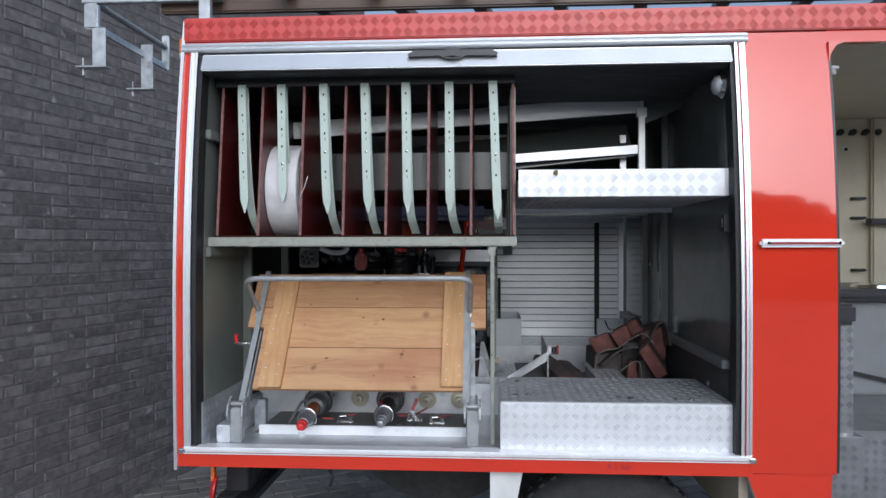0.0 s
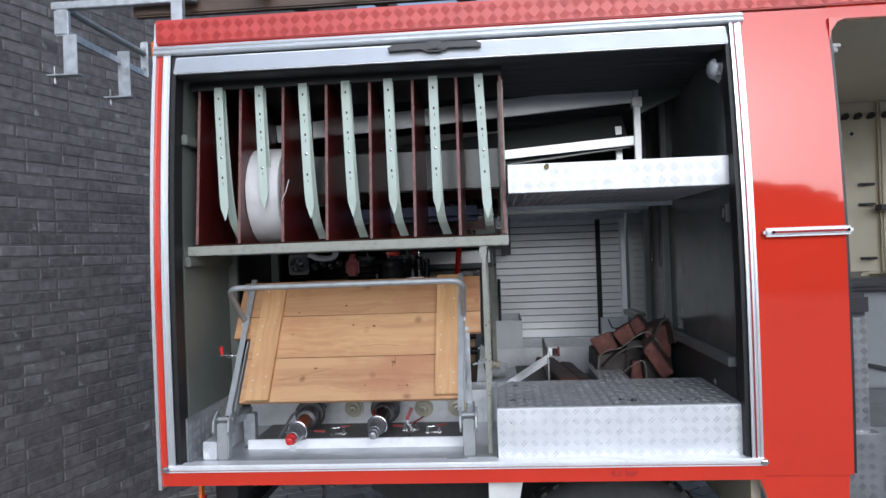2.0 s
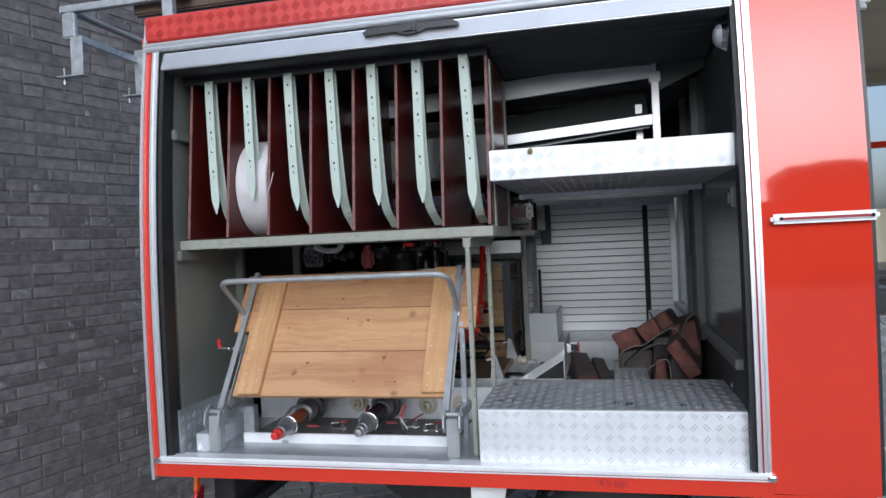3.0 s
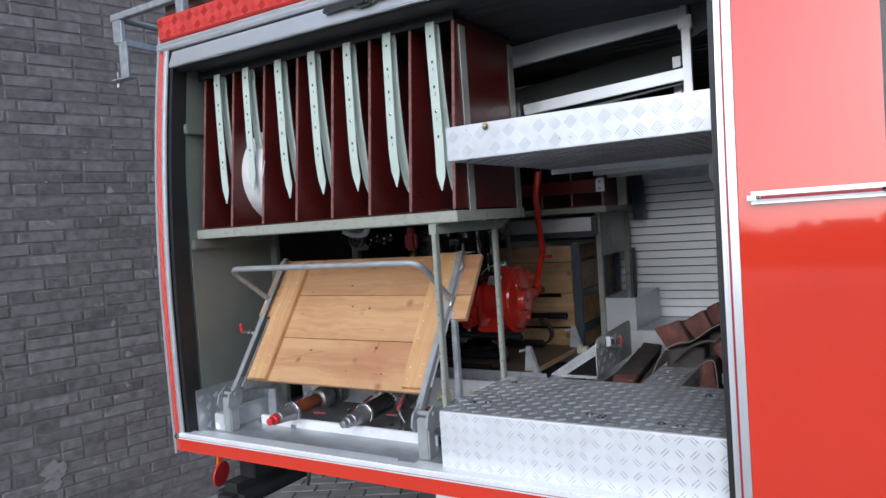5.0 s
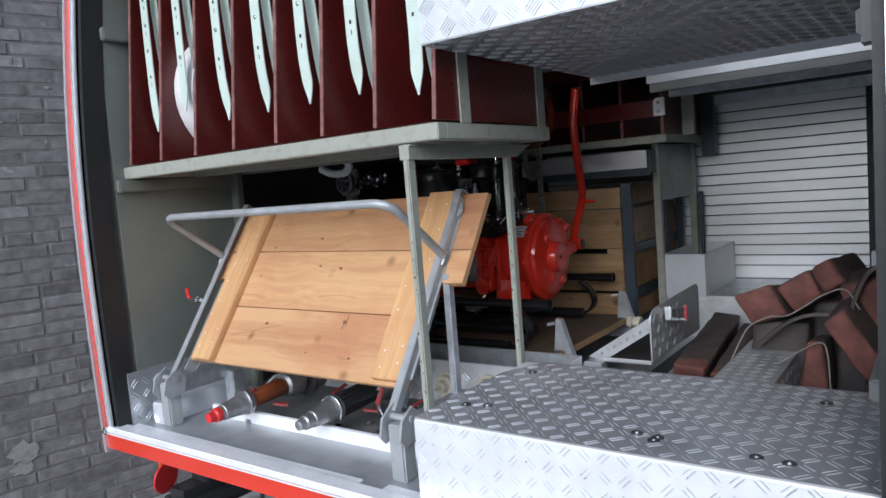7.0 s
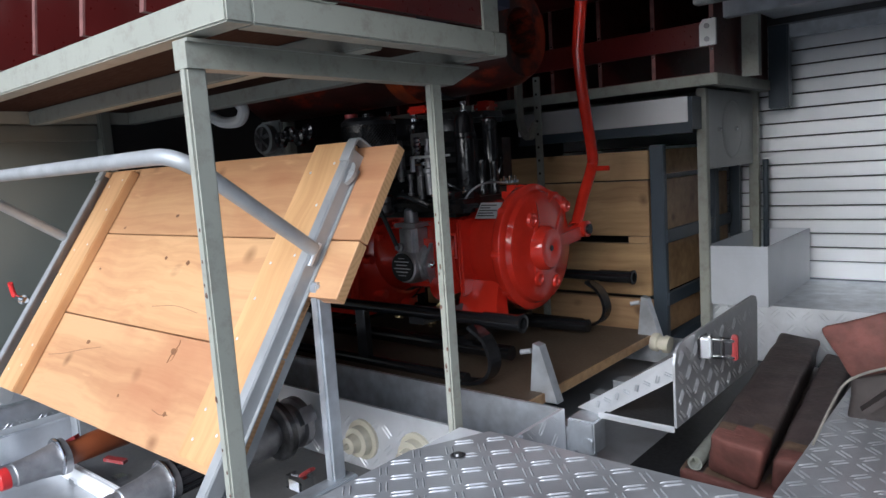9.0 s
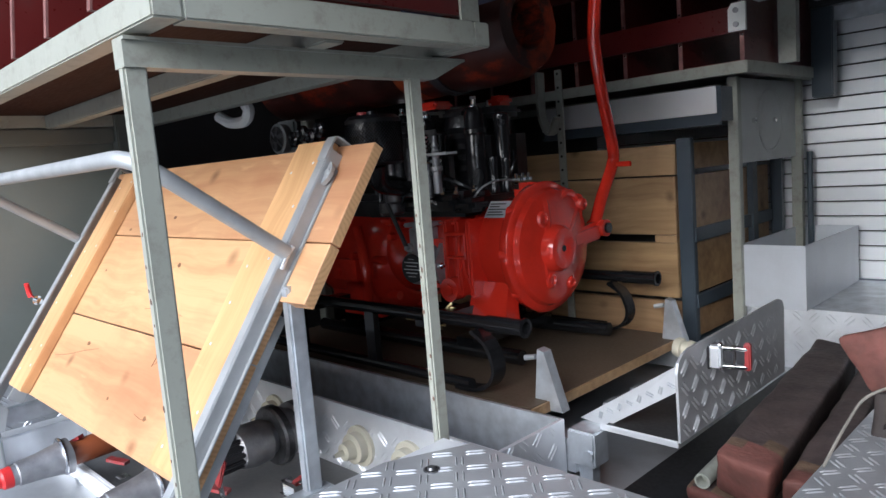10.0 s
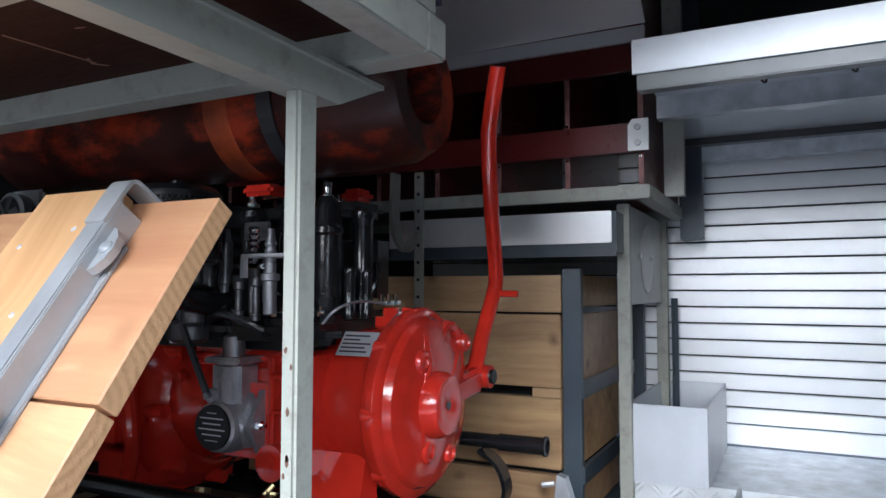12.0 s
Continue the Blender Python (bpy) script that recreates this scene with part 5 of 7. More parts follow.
    for k, (dx, a) in enumerate(((-0.025, 0.6), (0.045, -0.2))):
        bm = fresh()
        q = o + ax * (0.135 + 0.05 * k) + Vector((dx, 0, 0.012 - 0.03 * k))
        bar(bm, q, q + Vector((0.035 * math.cos(a), 0.02, 0.03 * math.sin(a))), 0.014, 0.006)
        cl = part("clip", bm, WORN_RED, ob, "red sprung clip lever")
        bm = fresh()
        box(bm, q.x - 0.010, q.x + 0.012, q.y + 0.01, q.y + 0.03, FL, FL + 0.012)
        part("clip_base", bm, CHROME, cl)
    return ob


nozzle(-0.645, 2.370, "brown", RED_PLASTIC, "fire nozzle with brown grip and red tip in floor clips", -0.06)
nozzle(-0.376, 2.428, "black", CAST, "fire nozzle with ribbed black grip in floor clips", -0.03)
holder = thing("nozzle_holder", (-0.27, 2.61, FL), "steel nozzle holder with worn red lever on the floor", "clip")
bm = fresh()
bar(bm, (-0.263, 2.612, 0.978), (-0.281, 2.606, 0.934), 0.014, 0.006, (0, 1, 0), 0.002)
part("lever", bm, WORN_RED, holder)
bm = fresh()
bar(bm, (-0.280, 2.609, 0.940), (-0.272, 2.612, FL + 0.003), 0.010, 0.005, (0, 1, 0), 0.001)
bar(bm, (-0.280, 2.609, 0.925), (-0.258, 2.606, 0.892), 0.007, 0.004, (0, 1, 0), 0.001)
part("fork", bm, STEEL, holder)
bm = fresh()
box(bm, -0.292, -0.252, 2.600, 2.626, FL + 0.003, FL + 0.006, 0.001)
part("foot", bm, STEEL, holder)
for x, y, a in ((-0.555, 2.70, -0.4), (-0.285, 2.74, 0.5), (-0.195, 2.70, -0.5)):
    cl = thing("tension_clip", (x, y, FL), "small chrome tension clip with red lever on the floor", "clip", "tension clips on the locker floor")
    bm = fresh()
    box(bm, x - 0.03, x + 0.03, y - 0.012, y + 0.012, FL, FL + 0.004)
    box(bm, x - 0.026, x - 0.018, y - 0.01, y + 0.01, FL + 0.004, FL + 0.026)
    box(bm, x + 0.018, x + 0.026, y - 0.01, y + 0.01, FL + 0.004, FL + 0.030)
    tube(bm, [(x - 0.022, y, FL + 0.024), (x + 0.022, y, FL + 0.028)], 0.003, 8)
    part("base", bm, CHROME, cl)
    bm = fresh()
    bar(bm, (x + 0.006, y, FL + 0.028), (x + 0.052, y - 0.010, FL + 0.046 + 0.02 * a), 0.013, 0.006, bevel=0.002)
    part("lever", bm, WORN_RED, cl)

# ---- tread plate box and shelf on the other half ----
tb = thing("tread_plate_box", (0.43, 2.57, FL), "bright tread plate box with a worn top on the locker floor", "metal box")
bm = fresh()
box(bm, 0.045, 0.814, 2.350, 2.790, FL + 0.002, 1.026, 0.003)
body = part("body", bm, TREAD_FRONT, tb, "bright tread plate front")
bm = fresh()
treads(bm, (0.045, 2.350, FL + 0.004), (1, 0, 0), (0, 0, 1), 0.769, 0.160, 0.0335, 2, 0.0021, 0.028, 0.0045)
raw_part("tread_relief", bm, TREAD_BAR, body, kind="stuff")
bm = fresh()
plate(bm, [(0.047, 2.352, 1.0265), (0.813, 2.352, 1.0265), (0.813, 2.79, 1.0265), (0.100, 2.79, 1.0265), (0.047, 2.68, 1.0265)], 0.003, (0, 0, 1))
lid = part("lid", bm, TREAD_WORN, tb, "worn grey tread plate lid")
bm = fresh()
treads(bm, (0.047, 2.352, 1.0295), (1, 0, 0), (0, 1, 0), 0.766, 0.438, 0.0310, 2, 0.0016, 0.030, 0.0042, keep=lambda a, b: b < 0.32 + a * 2)
raw_part("tread_relief", bm, WORN_BAR, lid, kind="stuff")
for x, y in ((0.10, 2.45), (0.145, 2.46), (0.455, 2.435), (0.492, 2.428), (0.49, 2.415), (0.645, 2.41), (0.69, 2.405), (0.70, 2.70), (0.115, 2.70)):
    bm = fresh()
    turned(bm, (x, y, 1.0295), (0, 0, 1), [(0, 0.0105), (0.002, 0.0105), (0.0025, 0.008), (0.0015, 0.006), (0.005, 0.0045), (0.0055, 0.001)], 14)
    part("bolt", bm, OILY, lid, "dark bolt head", smooth=True)

sh = thing("tread_plate_shelf", (0.46, 2.75, 1.72), "bright tread plate shelf above the box", "shelf")
bm = fresh()
box(bm, 0.108, 0.814, 2.391, 3.124, 1.719, 1.724)
sb = part("bottom", bm, TREAD_WORN, sh, "dark worn tread plate underside")
bm = fresh()
box(bm, 0.108, 0.113, 2.391, 3.124, 1.7242, 1.780)
part("end_lip", bm, TREAD, sh)
bm = fresh()
box(bm, 0.108, 0.814, 3.125, 3.13, 1.699, 1.77)
part("back_lip", bm, TREAD, sh)
bm = fresh()
box(bm, 0.108, 0.814, 2.385, 2.390, 1.719, 1.811, 0.002)
sf = part("front_lip", bm, TREAD_LIP, sh, "bright tread plate front edge")
bm = fresh()
treads(bm, (0.108, 2.385, 1.719), (1, 0, 0), (0, 0, 1), 0.706, 0.092, 0.0425, 5, 0.0020, 0.036, 0.0028)
raw_part("tread_relief", bm, TREAD_BAR, sf, kind="stuff")
bm = fresh()
treads(bm, (0.108, 2.385, 1.719), (0, 1, 0), (1, 0, 0), 0.745, 0.706, 0.030, 2, 0.0024, 0.032, 0.006)
raw_part("tread_relief", bm, WORN_BAR, sb, kind="stuff")
bm = fresh()
box(bm, 0.225, 0.241, 2.378, 2.384, 1.790, 1.808, 0.003)
rod(bm, (0.23, 2.384, 1.797), (0.236, 2.372, 1.803), 0.006, segs=8)
part("wing_nut", bm, BRASS, sh, "small copper-coloured nut")
bm = fresh()
box(bm, 0.814, 0.821, 2.40, 3.1, 1.72, 1.76)
part("wall_bracket", bm, GALV, sh)

# tilted tray under the roof
tt = thing("tilted_tray", (0.0, 3.1, 1.9), "tilted aluminium pull-out tray under the locker roof", "tray")
bm = fresh()
bar(bm, (-0.83, 2.96, 2.049), (0.632, 2.96, 2.143), 0.02, 0.070, bevel=0.002)
part("upper_beam", bm, ALU_WHITE, tt, "aluminium beam")
bm = fresh()
bar(bm, (0.09, 2.965, 1.920), (0.632, 2.965, 1.956), 0.02, 0.036, bevel=0.002)
part("lower_rail", bm, ALU_WHITE, tt, "aluminium lower rail")
bm = fresh()
plate(bm, [(-0.80, 2.985, 1.79), (0.62, 2.985, 1.93), (0.62, 3.15, 2.09), (-0.80, 3.15, 1.95)], 0.006, (0, 0, 1))
part("slope_panel", bm, WALL_GREY, tt)
bm = fresh()
box(bm, 0.630, 0.655, 2.935, 2.960, 1.820, 2.10, 0.002)
box(bm, 0.622, 0.662, 2.93, 2.965, 2.085, 2.125, 0.003)
box(bm, 0.632, 0.648, 2.93, 2.97, 2.125, 2.17)
box(bm, 0.575, 0.60, 3.05, 3.07, 1.86, 2.03)
part("end_post", bm, ALU, tt, "aluminium end post")
bm = fresh()
plate(bm, [(0.655, 2.96, 2.175), (0.92 - 0.1, 2.96, 2.16), (0.82, 2.96, 2.13), (0.655, 2.96, 2.06)], 0.006, (0, 1, 0))
part("gusset", bm, WALL_GREY, tt)

bm = fresh()
box(bm, -0.64, 0.01, 2.95, 3.08, 1.662, 1.722, 0.02)
solo("folded_cloth", bm, BLUE_CLOTH, "faded blue folded cloth lying behind the hose rack", "cloth", smooth=True)
bm = fresh()
box(bm, -0.78, 0.085, 2.925, 2.94, 1.79, 1.945, 0.002)
part("side_plate", bm, WALL_GREY, tt, "dark grey side plate")

# aluminium shelf on the far side
fs = thing("aluminium_shelf", (0.47, 3.85, 1.7), "aluminium shelf on the far side of the locker", "shelf")
bm = fresh()
box(bm, 0.112, 0.81, 3.545, 3.550, 1.730, 1.787, 0.001)
part("front_lip", bm, SHEET, fs)
bm = fresh()
box(bm, 0.118, 0.81, 3.552, 3.58, 1.704, 1.7415, 0.002)
part("front_rail", bm, RAIL_GREY, fs, "dull grey rail under the shelf lip")
bm = fresh()
box(bm, 0.118, 0.81, 3.55, 4.20, 1.742, 1.748)
part("board", bm, SHEET, fs)
bm = fresh()
box(bm, 0.118, 0.81, 3.74, 3.77, 1.700, 1.742)
part("cross_rail", bm, GALV, fs)
bm = fresh()
box(bm, 0.118, 0.81, 4.18, 4.21, 1.69, 1.742)
part("cross_rail", bm, GALV, fs)
bm = fresh()
box(bm, 0.118, 0.122, 3.58, 4.18, 1.7485, 1.790)
part("side_lip", bm, SHEET, fs)
for x in (0.30, 0.43, 0.52):
    bm = fresh()
    tube(bm, smooth_line([(x, 3.66, 1.742), (x, 3.66, 1.728), (x + 0.006, 3.66, 1.722), (x + 0.008, 3.66, 1.728)], 3), 0.002, 6)
    part("hook", bm, SATIN_BLACK, fs)

# ---- far hose rack ----
fr = thing("far_hose_rack", (-0.4, 3.98, 1.55), "red-brown plywood hose rack with grey frame on the far side", "hose rack")
bm = fresh()
box(bm, -0.98, 0.104, 3.735, 3.760, 1.552, 1.578, 0.002)
box(bm, -0.98, 0.104, 4.19, 4.22, 1.552, 1.578)
box(bm, 0.076, 0.104, 3.760, 4.19, 1.552, 1.578)
box(bm, 0.1, 0.106, 3.93, 3.96, 1.578, 2.1)
box(bm, 0.106, 0.14, 3.93, 3.955, 1.578, 2.1)
box(bm, 0.078, 0.16, 3.76, 3.765, 2.0, 2.1)
part("steel_frame", bm, FRAME_PAINT, fr)
bm = fresh()
box(bm, 0.098, 0.150, 4.165, 4.205, 1.50, 2.10, 0.003)
part("rear_upright", bm, STEEL_BLUE, fr, "dark steel upright beside the shutter")
for y0, y1, z0, z1 in ((3.742, 3.754, 1.642, 1.698), (3.742, 3.754, 1.80, 1.95)):
    bm = fresh()
    box(bm, -0.95, 0.09, y0, y1, z0, z1)
    part("cross_board", bm, PLY_RED, fr)
for x in (-0.948, -0.80, -0.65, -0.50, -0.35, -0.205, -0.058, 0.086):
    bm = fresh()
    box(bm, x - 0.005, x + 0.005, 3.757, 4.19, 1.578, 2.12)
    d = part("divider", bm, PLY_RED, fr)
    bm = fresh()
    box(bm, x - 0.005, x + 0.005, 3.7535, 3.7567, 1.580, 2.12)
    part("edge", bm, PLY_EDGE, d)
    for z in (1.635, 1.706):
        bm = fresh()
        turned(bm, (x, 3.7535, z), (0, -1, 0), [(0, 0.004), (0.003, 0.002)], 8)
        part("screw", bm, CHROME, d)
bm = fresh()
box(bm, -0.95, 0.09, 3.76, 4.19, 1.574, 1.582)
part("bottom_board", bm, PLY_RED, fr)
bm = fresh()
plate(bm, [(0.066, 3.738, 1.642), (0.104, 3.738, 1.642), (0.104, 3.738, 1.702), (0.074, 3.738, 1.702), (0.066, 3.738, 1.69)], 0.008, (0, -1, 0))
lug = part("lug", bm, WHITE_PAINT, fr, "white plastic latch plate")
for z in (1.656, 1.686):
    bm = fresh()
    rod(bm, (0.084, 3.730, z), (0.084, 3.726, z), 0.006, segs=12)
    part("screw", bm, CAST, lug)
bm = fresh()
plate(bm, [(-0.62, 3.736, 1.880), (0.10, 3.736, 1.886), (0.10, 3.46, 2.10), (-0.62, 3.46, 2.10)], 0.004, (0, 0.61, 0.79))
box(bm, -0.62, 0.10, 3.728, 3.740, 1.852, 1.880, 0.001)
part("top_board", bm, DRAWER, fr, "smooth pale sheet over the rack front")

# drawer and crate below
dr = thing("long_drawer", (-0.2, 3.9, 1.47), "long aluminium fronted drawer under the far hose rack", "drawer")
bm = fresh()
box(bm, -0.46, 0.032, 3.734, 3.738, 1.470, 1.531, 0.001)
part("front", bm, DRAWER, dr, "pale satin drawer front")
bm = fresh()
box(bm, -0.46, 0.04, 3.742, 4.2, 1.452, 1.470)
box(bm, 0.028, 0.04, 3.742, 4.2, 1.47, 1.53)
box(bm, -0.46, 0.04, 3.734, 3.744, 1.444, 1.452)
part("runner", bm, STEEL_BLUE, dr)
bm = fresh()
for x in (-0.43, -0.40, -0.455):
    for z in (1.485, 1.51):
        rod(bm, (x, 3.738, z), (x, 3.735, z), 0.004, segs=8)
part("rivet", bm, CAST, dr)

cr = thing("plank_crate", (-0.4, 3.95, FL), "pine plank crate in a blue-grey steel frame", "crate")
for z0, z1, y in ((0.93, 1.026, 3.712), (1.038, 1.172, 3.708), (1.192, 1.332, 3.708), (1.336, 1.408, 3.712)):
    bm = fresh()
    box(bm, -0.94, -0.062, y, y + 0.022, z0, z1, 0.002)
    part("plank", bm, CRATE_WOOD, cr)
    bm = fresh()
    box(bm, -0.052, -0.030, 3.735, 4.20, z0 + 0.01, z1, 0.002)
    part("side_plank", bm, CRATE_WOOD, cr)
bm = fresh()
box(bm, -0.118, -0.062, 3.706, 3.726, 1.1735, 1.1905)
part("spacer", bm, CRATE_WOOD, cr)
bm = fresh()
box(bm, -0.060, -0.024, 3.715, 3.735, 0.93, 1.420, 0.002)
box(bm, -0.060, -0.052, 3.735, 3.745, 0.93, 1.42)
part("corner_post", bm, STEEL_BLUE, cr, "blue-grey angle steel corner post")
bm = fresh()
for z in (1.03, 1.19):
    box(bm, -0.030, -0.020, 3.722, 4.20, z - 0.016, z + 0.016)
box(bm, -0.030, -0.014, 4.05, 4.08, 0.93, 1.42)
part("side_bar", bm, STEEL_BLUE, cr)
bm = fresh()
box(bm, -0.94, -0.02, 3.735, 4.2, 0.90, 0.93)
part("base", bm, STEEL_BLUE, cr)
# unseen sheet added behind the planks so that their gaps read as dark
bm = fresh()
box(bm, -0.94, -0.056, 3.80, 3.806, 0.93, 1.405)
part("lining", bm, BACK_DARK, cr, "added dark sheet that blackens the gaps between the planks")

# post with round-holed flap
fp = thing("flap_post", (0.05, 3.82, FL), "grey steel post carrying a plate with a round cover", "post")
bm = fresh()
box(bm, 0.026, 0.050, 3.806, 3.830, FL, 1.552, 0.002)
part("post", bm, FRAME_PAINT, fp)
bm = fresh()
box(bm, 0.036, 0.062, 4.19, 4.21, FL, 1.552)
part("post", bm, FRAME_PAINT, fp)
bm = fresh()
box(bm, 0.044, 0.048, 3.832, 4.195, 1.350, 1.550, 0.001)
fl = part("flap", bm, FLAP, fp, "pale grey sheet plate")
bm = fresh()
turned(bm, (0.048, 4.01, 1.45), (1, 0, 0), [(0, 0.080), (0.0015, 0.080), (0.003, 0.074), (0.0015, 0.072)], 40)
part("round_cover", bm, FLAP, fl, smooth=True)
for y in (3.90, 4.03):
    bm = fresh()
    rod(bm, (0.048, y, 1.450), (0.056, y, 1.450), 0.006, segs=10)
    part("screw", bm, CHROME, fl)

bn = thing("sheet_metal_bin", (0.116, 4.04, 1.0), "open grey sheet metal bin on the tread plate platform", "bin")
bm = fresh()
box(bm, 0.040, 0.188, 3.820, 3.824, 1.006, 1.156)
part("front", bm, SHEET, bn)
bm = fresh()
box(bm, 0.184, 0.188, 3.824, 4.232, 1.006, 1.156)
box(bm, 0.040, 0.044, 3.824, 4.232, 1.006, 1.156)
box(bm, 0.044, 0.184, 4.228, 4.232, 1.006, 1.156)
box(bm, 0.044, 0.184, 3.824, 4.228, 1.006, 1.010)
part("shell", bm, SHEET, bn)

pf = thing("tread_plate_platform", (0.43, 4.05, FL), "low tread plate platform along the far shutter", "platform")
bm = fresh()
box(bm, 0.034, 0.80, 3.850, 4.245, 1.000, 1.005)
part("top", bm, GALV, pf, "dull bare platform top")
bm = fresh()
box(bm, 0.034, 0.80, 3.846, 3.850, FL, 1.005)
treads(bm, (0.034, 3.846, FL), (1, 0, 0), (0, 0, 1), 0.766, 0.145, 0.036, 2)
part("front", bm, TREAD, pf)

# far roller shutter
sr = thing("roller_shutter", (0.1, 4.26, 1.0), "closed silver roller shutter on the far side", "roller shutter")
slat_me = bpy.data.meshes.new("slat")
bm = fresh()
prof = [(0.006, -0.0201), (0.003, -0.0200), (0.002, -0.0168), (-0.0050, -0.0166), (-0.0057, -0.0150), (-0.0057, 0.0185), (-0.0048, 0.0198), (0.002, 0.0200), (0.006, 0.0201)]
a = [bm.verts.new((-0.62, y, z)) for y, z in prof]
b = [bm.verts.new((0.80, y, z)) for y, z in prof]
for i in range(len(prof)):
    j = (i + 1) % len(prof)
    bm.faces.new((a[i], a[j], b[j], b[i])).material_index = 1 if i in (0, 1, 2) else 0
bm.faces.new(a), bm.faces.new(b[::-1])
bmesh.ops.recalc_face_normals(bm, faces=bm.faces)
bm.to_mesh(slat_me)
bm.free()
slat_me.materials.append(SLAT)
slat_me.materials.append(SATIN_BLACK)
for i in range(18):
    s = new("slat", slat_me)
    s.parent = sr
    s.location = (-0.1, 0.0, 0.0759 + i * 0.0402)
bm = fresh()
box(bm, -0.62, 0.80, 4.254, 4.268, 1.008, 1.0550, 0.002)
part("base_rail", bm, SLAT, sr)
bm = fresh()
box(bm, 0.786, 0.813, 4.215, 4.275, 0.99, 1.80, 0.002)
part("guide", bm, ALU_WHITE, sr, "bright upright shutter guide")
bm = fresh()
box(bm, 0.655, 0.785, 4.165, 4.235, 1.006, 1.118, 0.003)
part("guide_foot", bm, SHEET, sr, "folded sheet foot beside the guide")
bm = fresh()
box(bm, 0.645, 0.672, 4.225, 4.238, 1.02, 1.74, 0.002)
part("pull_strap", bm, BLACK_RUBBER, sr, "black upright strap")
bm = fresh()
rod(bm, (0.075, 4.215, 1.0), (0.075, 4.215, 1.36), 0.008, segs=10)
box(bm, -0.03, 0.0, 4.215, 4.235, 0.95, 1.6)
part("rod", bm, STEEL_BLUE, sr)
bm = fresh()
box(bm, 0.10, 0.82, 4.15, 4.22, 1.725, 1.76)
part("header", bm, SATIN_BLACK, sr)

# ---- portable fire pump ----
pump = thing("portable_pump", (-0.4, 3.3, 0.97), "portable fire pump with red enamel casing and black engine", "fire pump")
C = Vector((-0.158, 3.326, 1.215))
bm = fresh()
turned(bm, (-0.305, C.y, C.z), (1, 0, 0), [(0, 0.094), (0.03, 0.100), (0.07, 0.108), (0.10, 0.113), (0.118, 0.119), (0.127, 0.133), (0.132, 0.137), (0.147, 0.138), (0.152, 0.134), (0.155, 0.124), (0.166, 0.119), (0.172, 0.105), (0.176, 0.08), (0.182, 0.05), (0.183, 0.03)], 48)
plate(bm, [(-0.290, 3.235, 1.15), (-0.195, 3.235, 1.15), (-0.190, 3.215, 1.10), (-0.180, 3.205, 1.072), (-0.300, 3.205, 1.072), (-0.292, 3.215, 1.10)], 0.04, (0, 1, 0))
box(bm, -0.236, -0.186, 3.308, 3.346, 1.31, 1.352, 0.014)
casing = part("pump_casing", bm, PUMP_RED, pump, "round glossy red pump casing", smooth=True)
for k in range(9):
    a = 2 * math.pi * k / 9 + 0.35
    d = Vector((0, math.cos(a), math.sin(a)))
    bm = fresh()
    rod(bm, C + d * 0.129 + Vector((-0.016, 0, 0)), C + d * 0.129 + Vector((0.003, 0, 0)), 0.012, 0.009, 12)
    part("bolt_boss", bm, PUMP_RED, casing, smooth=True)
# cover with raised bosses, curved ribs and a central cup
for a, q, w in ((2.25, 0.080, 0.017), (0.72, 0.122, 0.014), (-1.15, 0.088, 0.014), (-2.05, 0.072, 0.018)):
    d = Vector((0, math.cos(a), math.sin(a)))
    bm = fresh()
    turned(bm, C + d * q + Vector((0.010, 0, 0)), (1, 0, 0), [(0, w * 1.3), (0.012, w * 1.05), (0.021, w), (0.024, w * 0.85), (0.025, w * 0.55), (0.021, w * 0.4), (0.021, 0.002)], 16)
    tube(bm, smooth_line([C + d * (q + 0.022) + Vector((0.008, 0, 0)), C + d * q * 0.75 + Vector((0.020, 0, 0)), C + d * 0.03 + Vector((0.030, 0, 0))], 4), 0.011, 10)
    part("cover_boss", bm, PUMP_RED, casing, smooth=True)
bm = fresh()
tube(bm, [C + Vector((0.014, 0.102 * math.cos(t), 0.102 * math.sin(t))) for t in [math.radians(d) for d in range(-60, 215, 10)]], 0.010, 8)
tube(bm, [C + Vector((0.018, 0.04 * math.cos(t) + 0.052, 0.05 * math.sin(t) + 0.06)) for t in [k * math.pi / 7 for k in range(15)]], 0.009, 8)
tube(bm, smooth_line([C + Vector((0.016, -0.03, 0.098)), C + Vector((0.024, -0.035, 0.06)), C + Vector((0.026, -0.045, 0.02)), C + Vector((0.022, -0.05, -0.04)), C + Vector((0.014, -0.03, -0.09))], 4), 0.012, 8)
part("cover_ribs", bm, PUMP_RED, casing, smooth=True)
bm = fresh()
turned(bm, (-0.150, 3.308, 1.215), (1, 0, 0), [(0, 0.062), (0.01, 0.053), (0.02, 0.049), (0.040, 0.047), (0.048, 0.041), (0.050, 0.030), (0.047, 0.014), (0.045, 0.002)], 26)
hub = part("hub", bm, PUMP_RED, casing, "red end boss", smooth=True)
bm = fresh()
rod(bm, (-0.1055, 3.308, 1.215), (-0.103, 3.308, 1.215), 0.007, segs=6)
part("plug", bm, BLACK_PAINT, hub)
bm = fresh()
bar(bm, (-0.140, 3.345, 1.217), (-0.133, 3.485, 1.233), 0.026, 0.040, (0, 0, 1), 0.008)
rod(bm, (-0.155, 3.484, 1.236), (-0.112, 3.484, 1.236), 0.019, segs=16)
arm = part("lever_bracket", bm, PUMP_RED, pump, smooth=True)
bm = fresh()
rod(bm, (-0.112, 3.484, 1.236), (-0.106, 3.484, 1.236), 0.012, segs=12)
part("pivot_end", bm, BLACK_PAINT, arm)
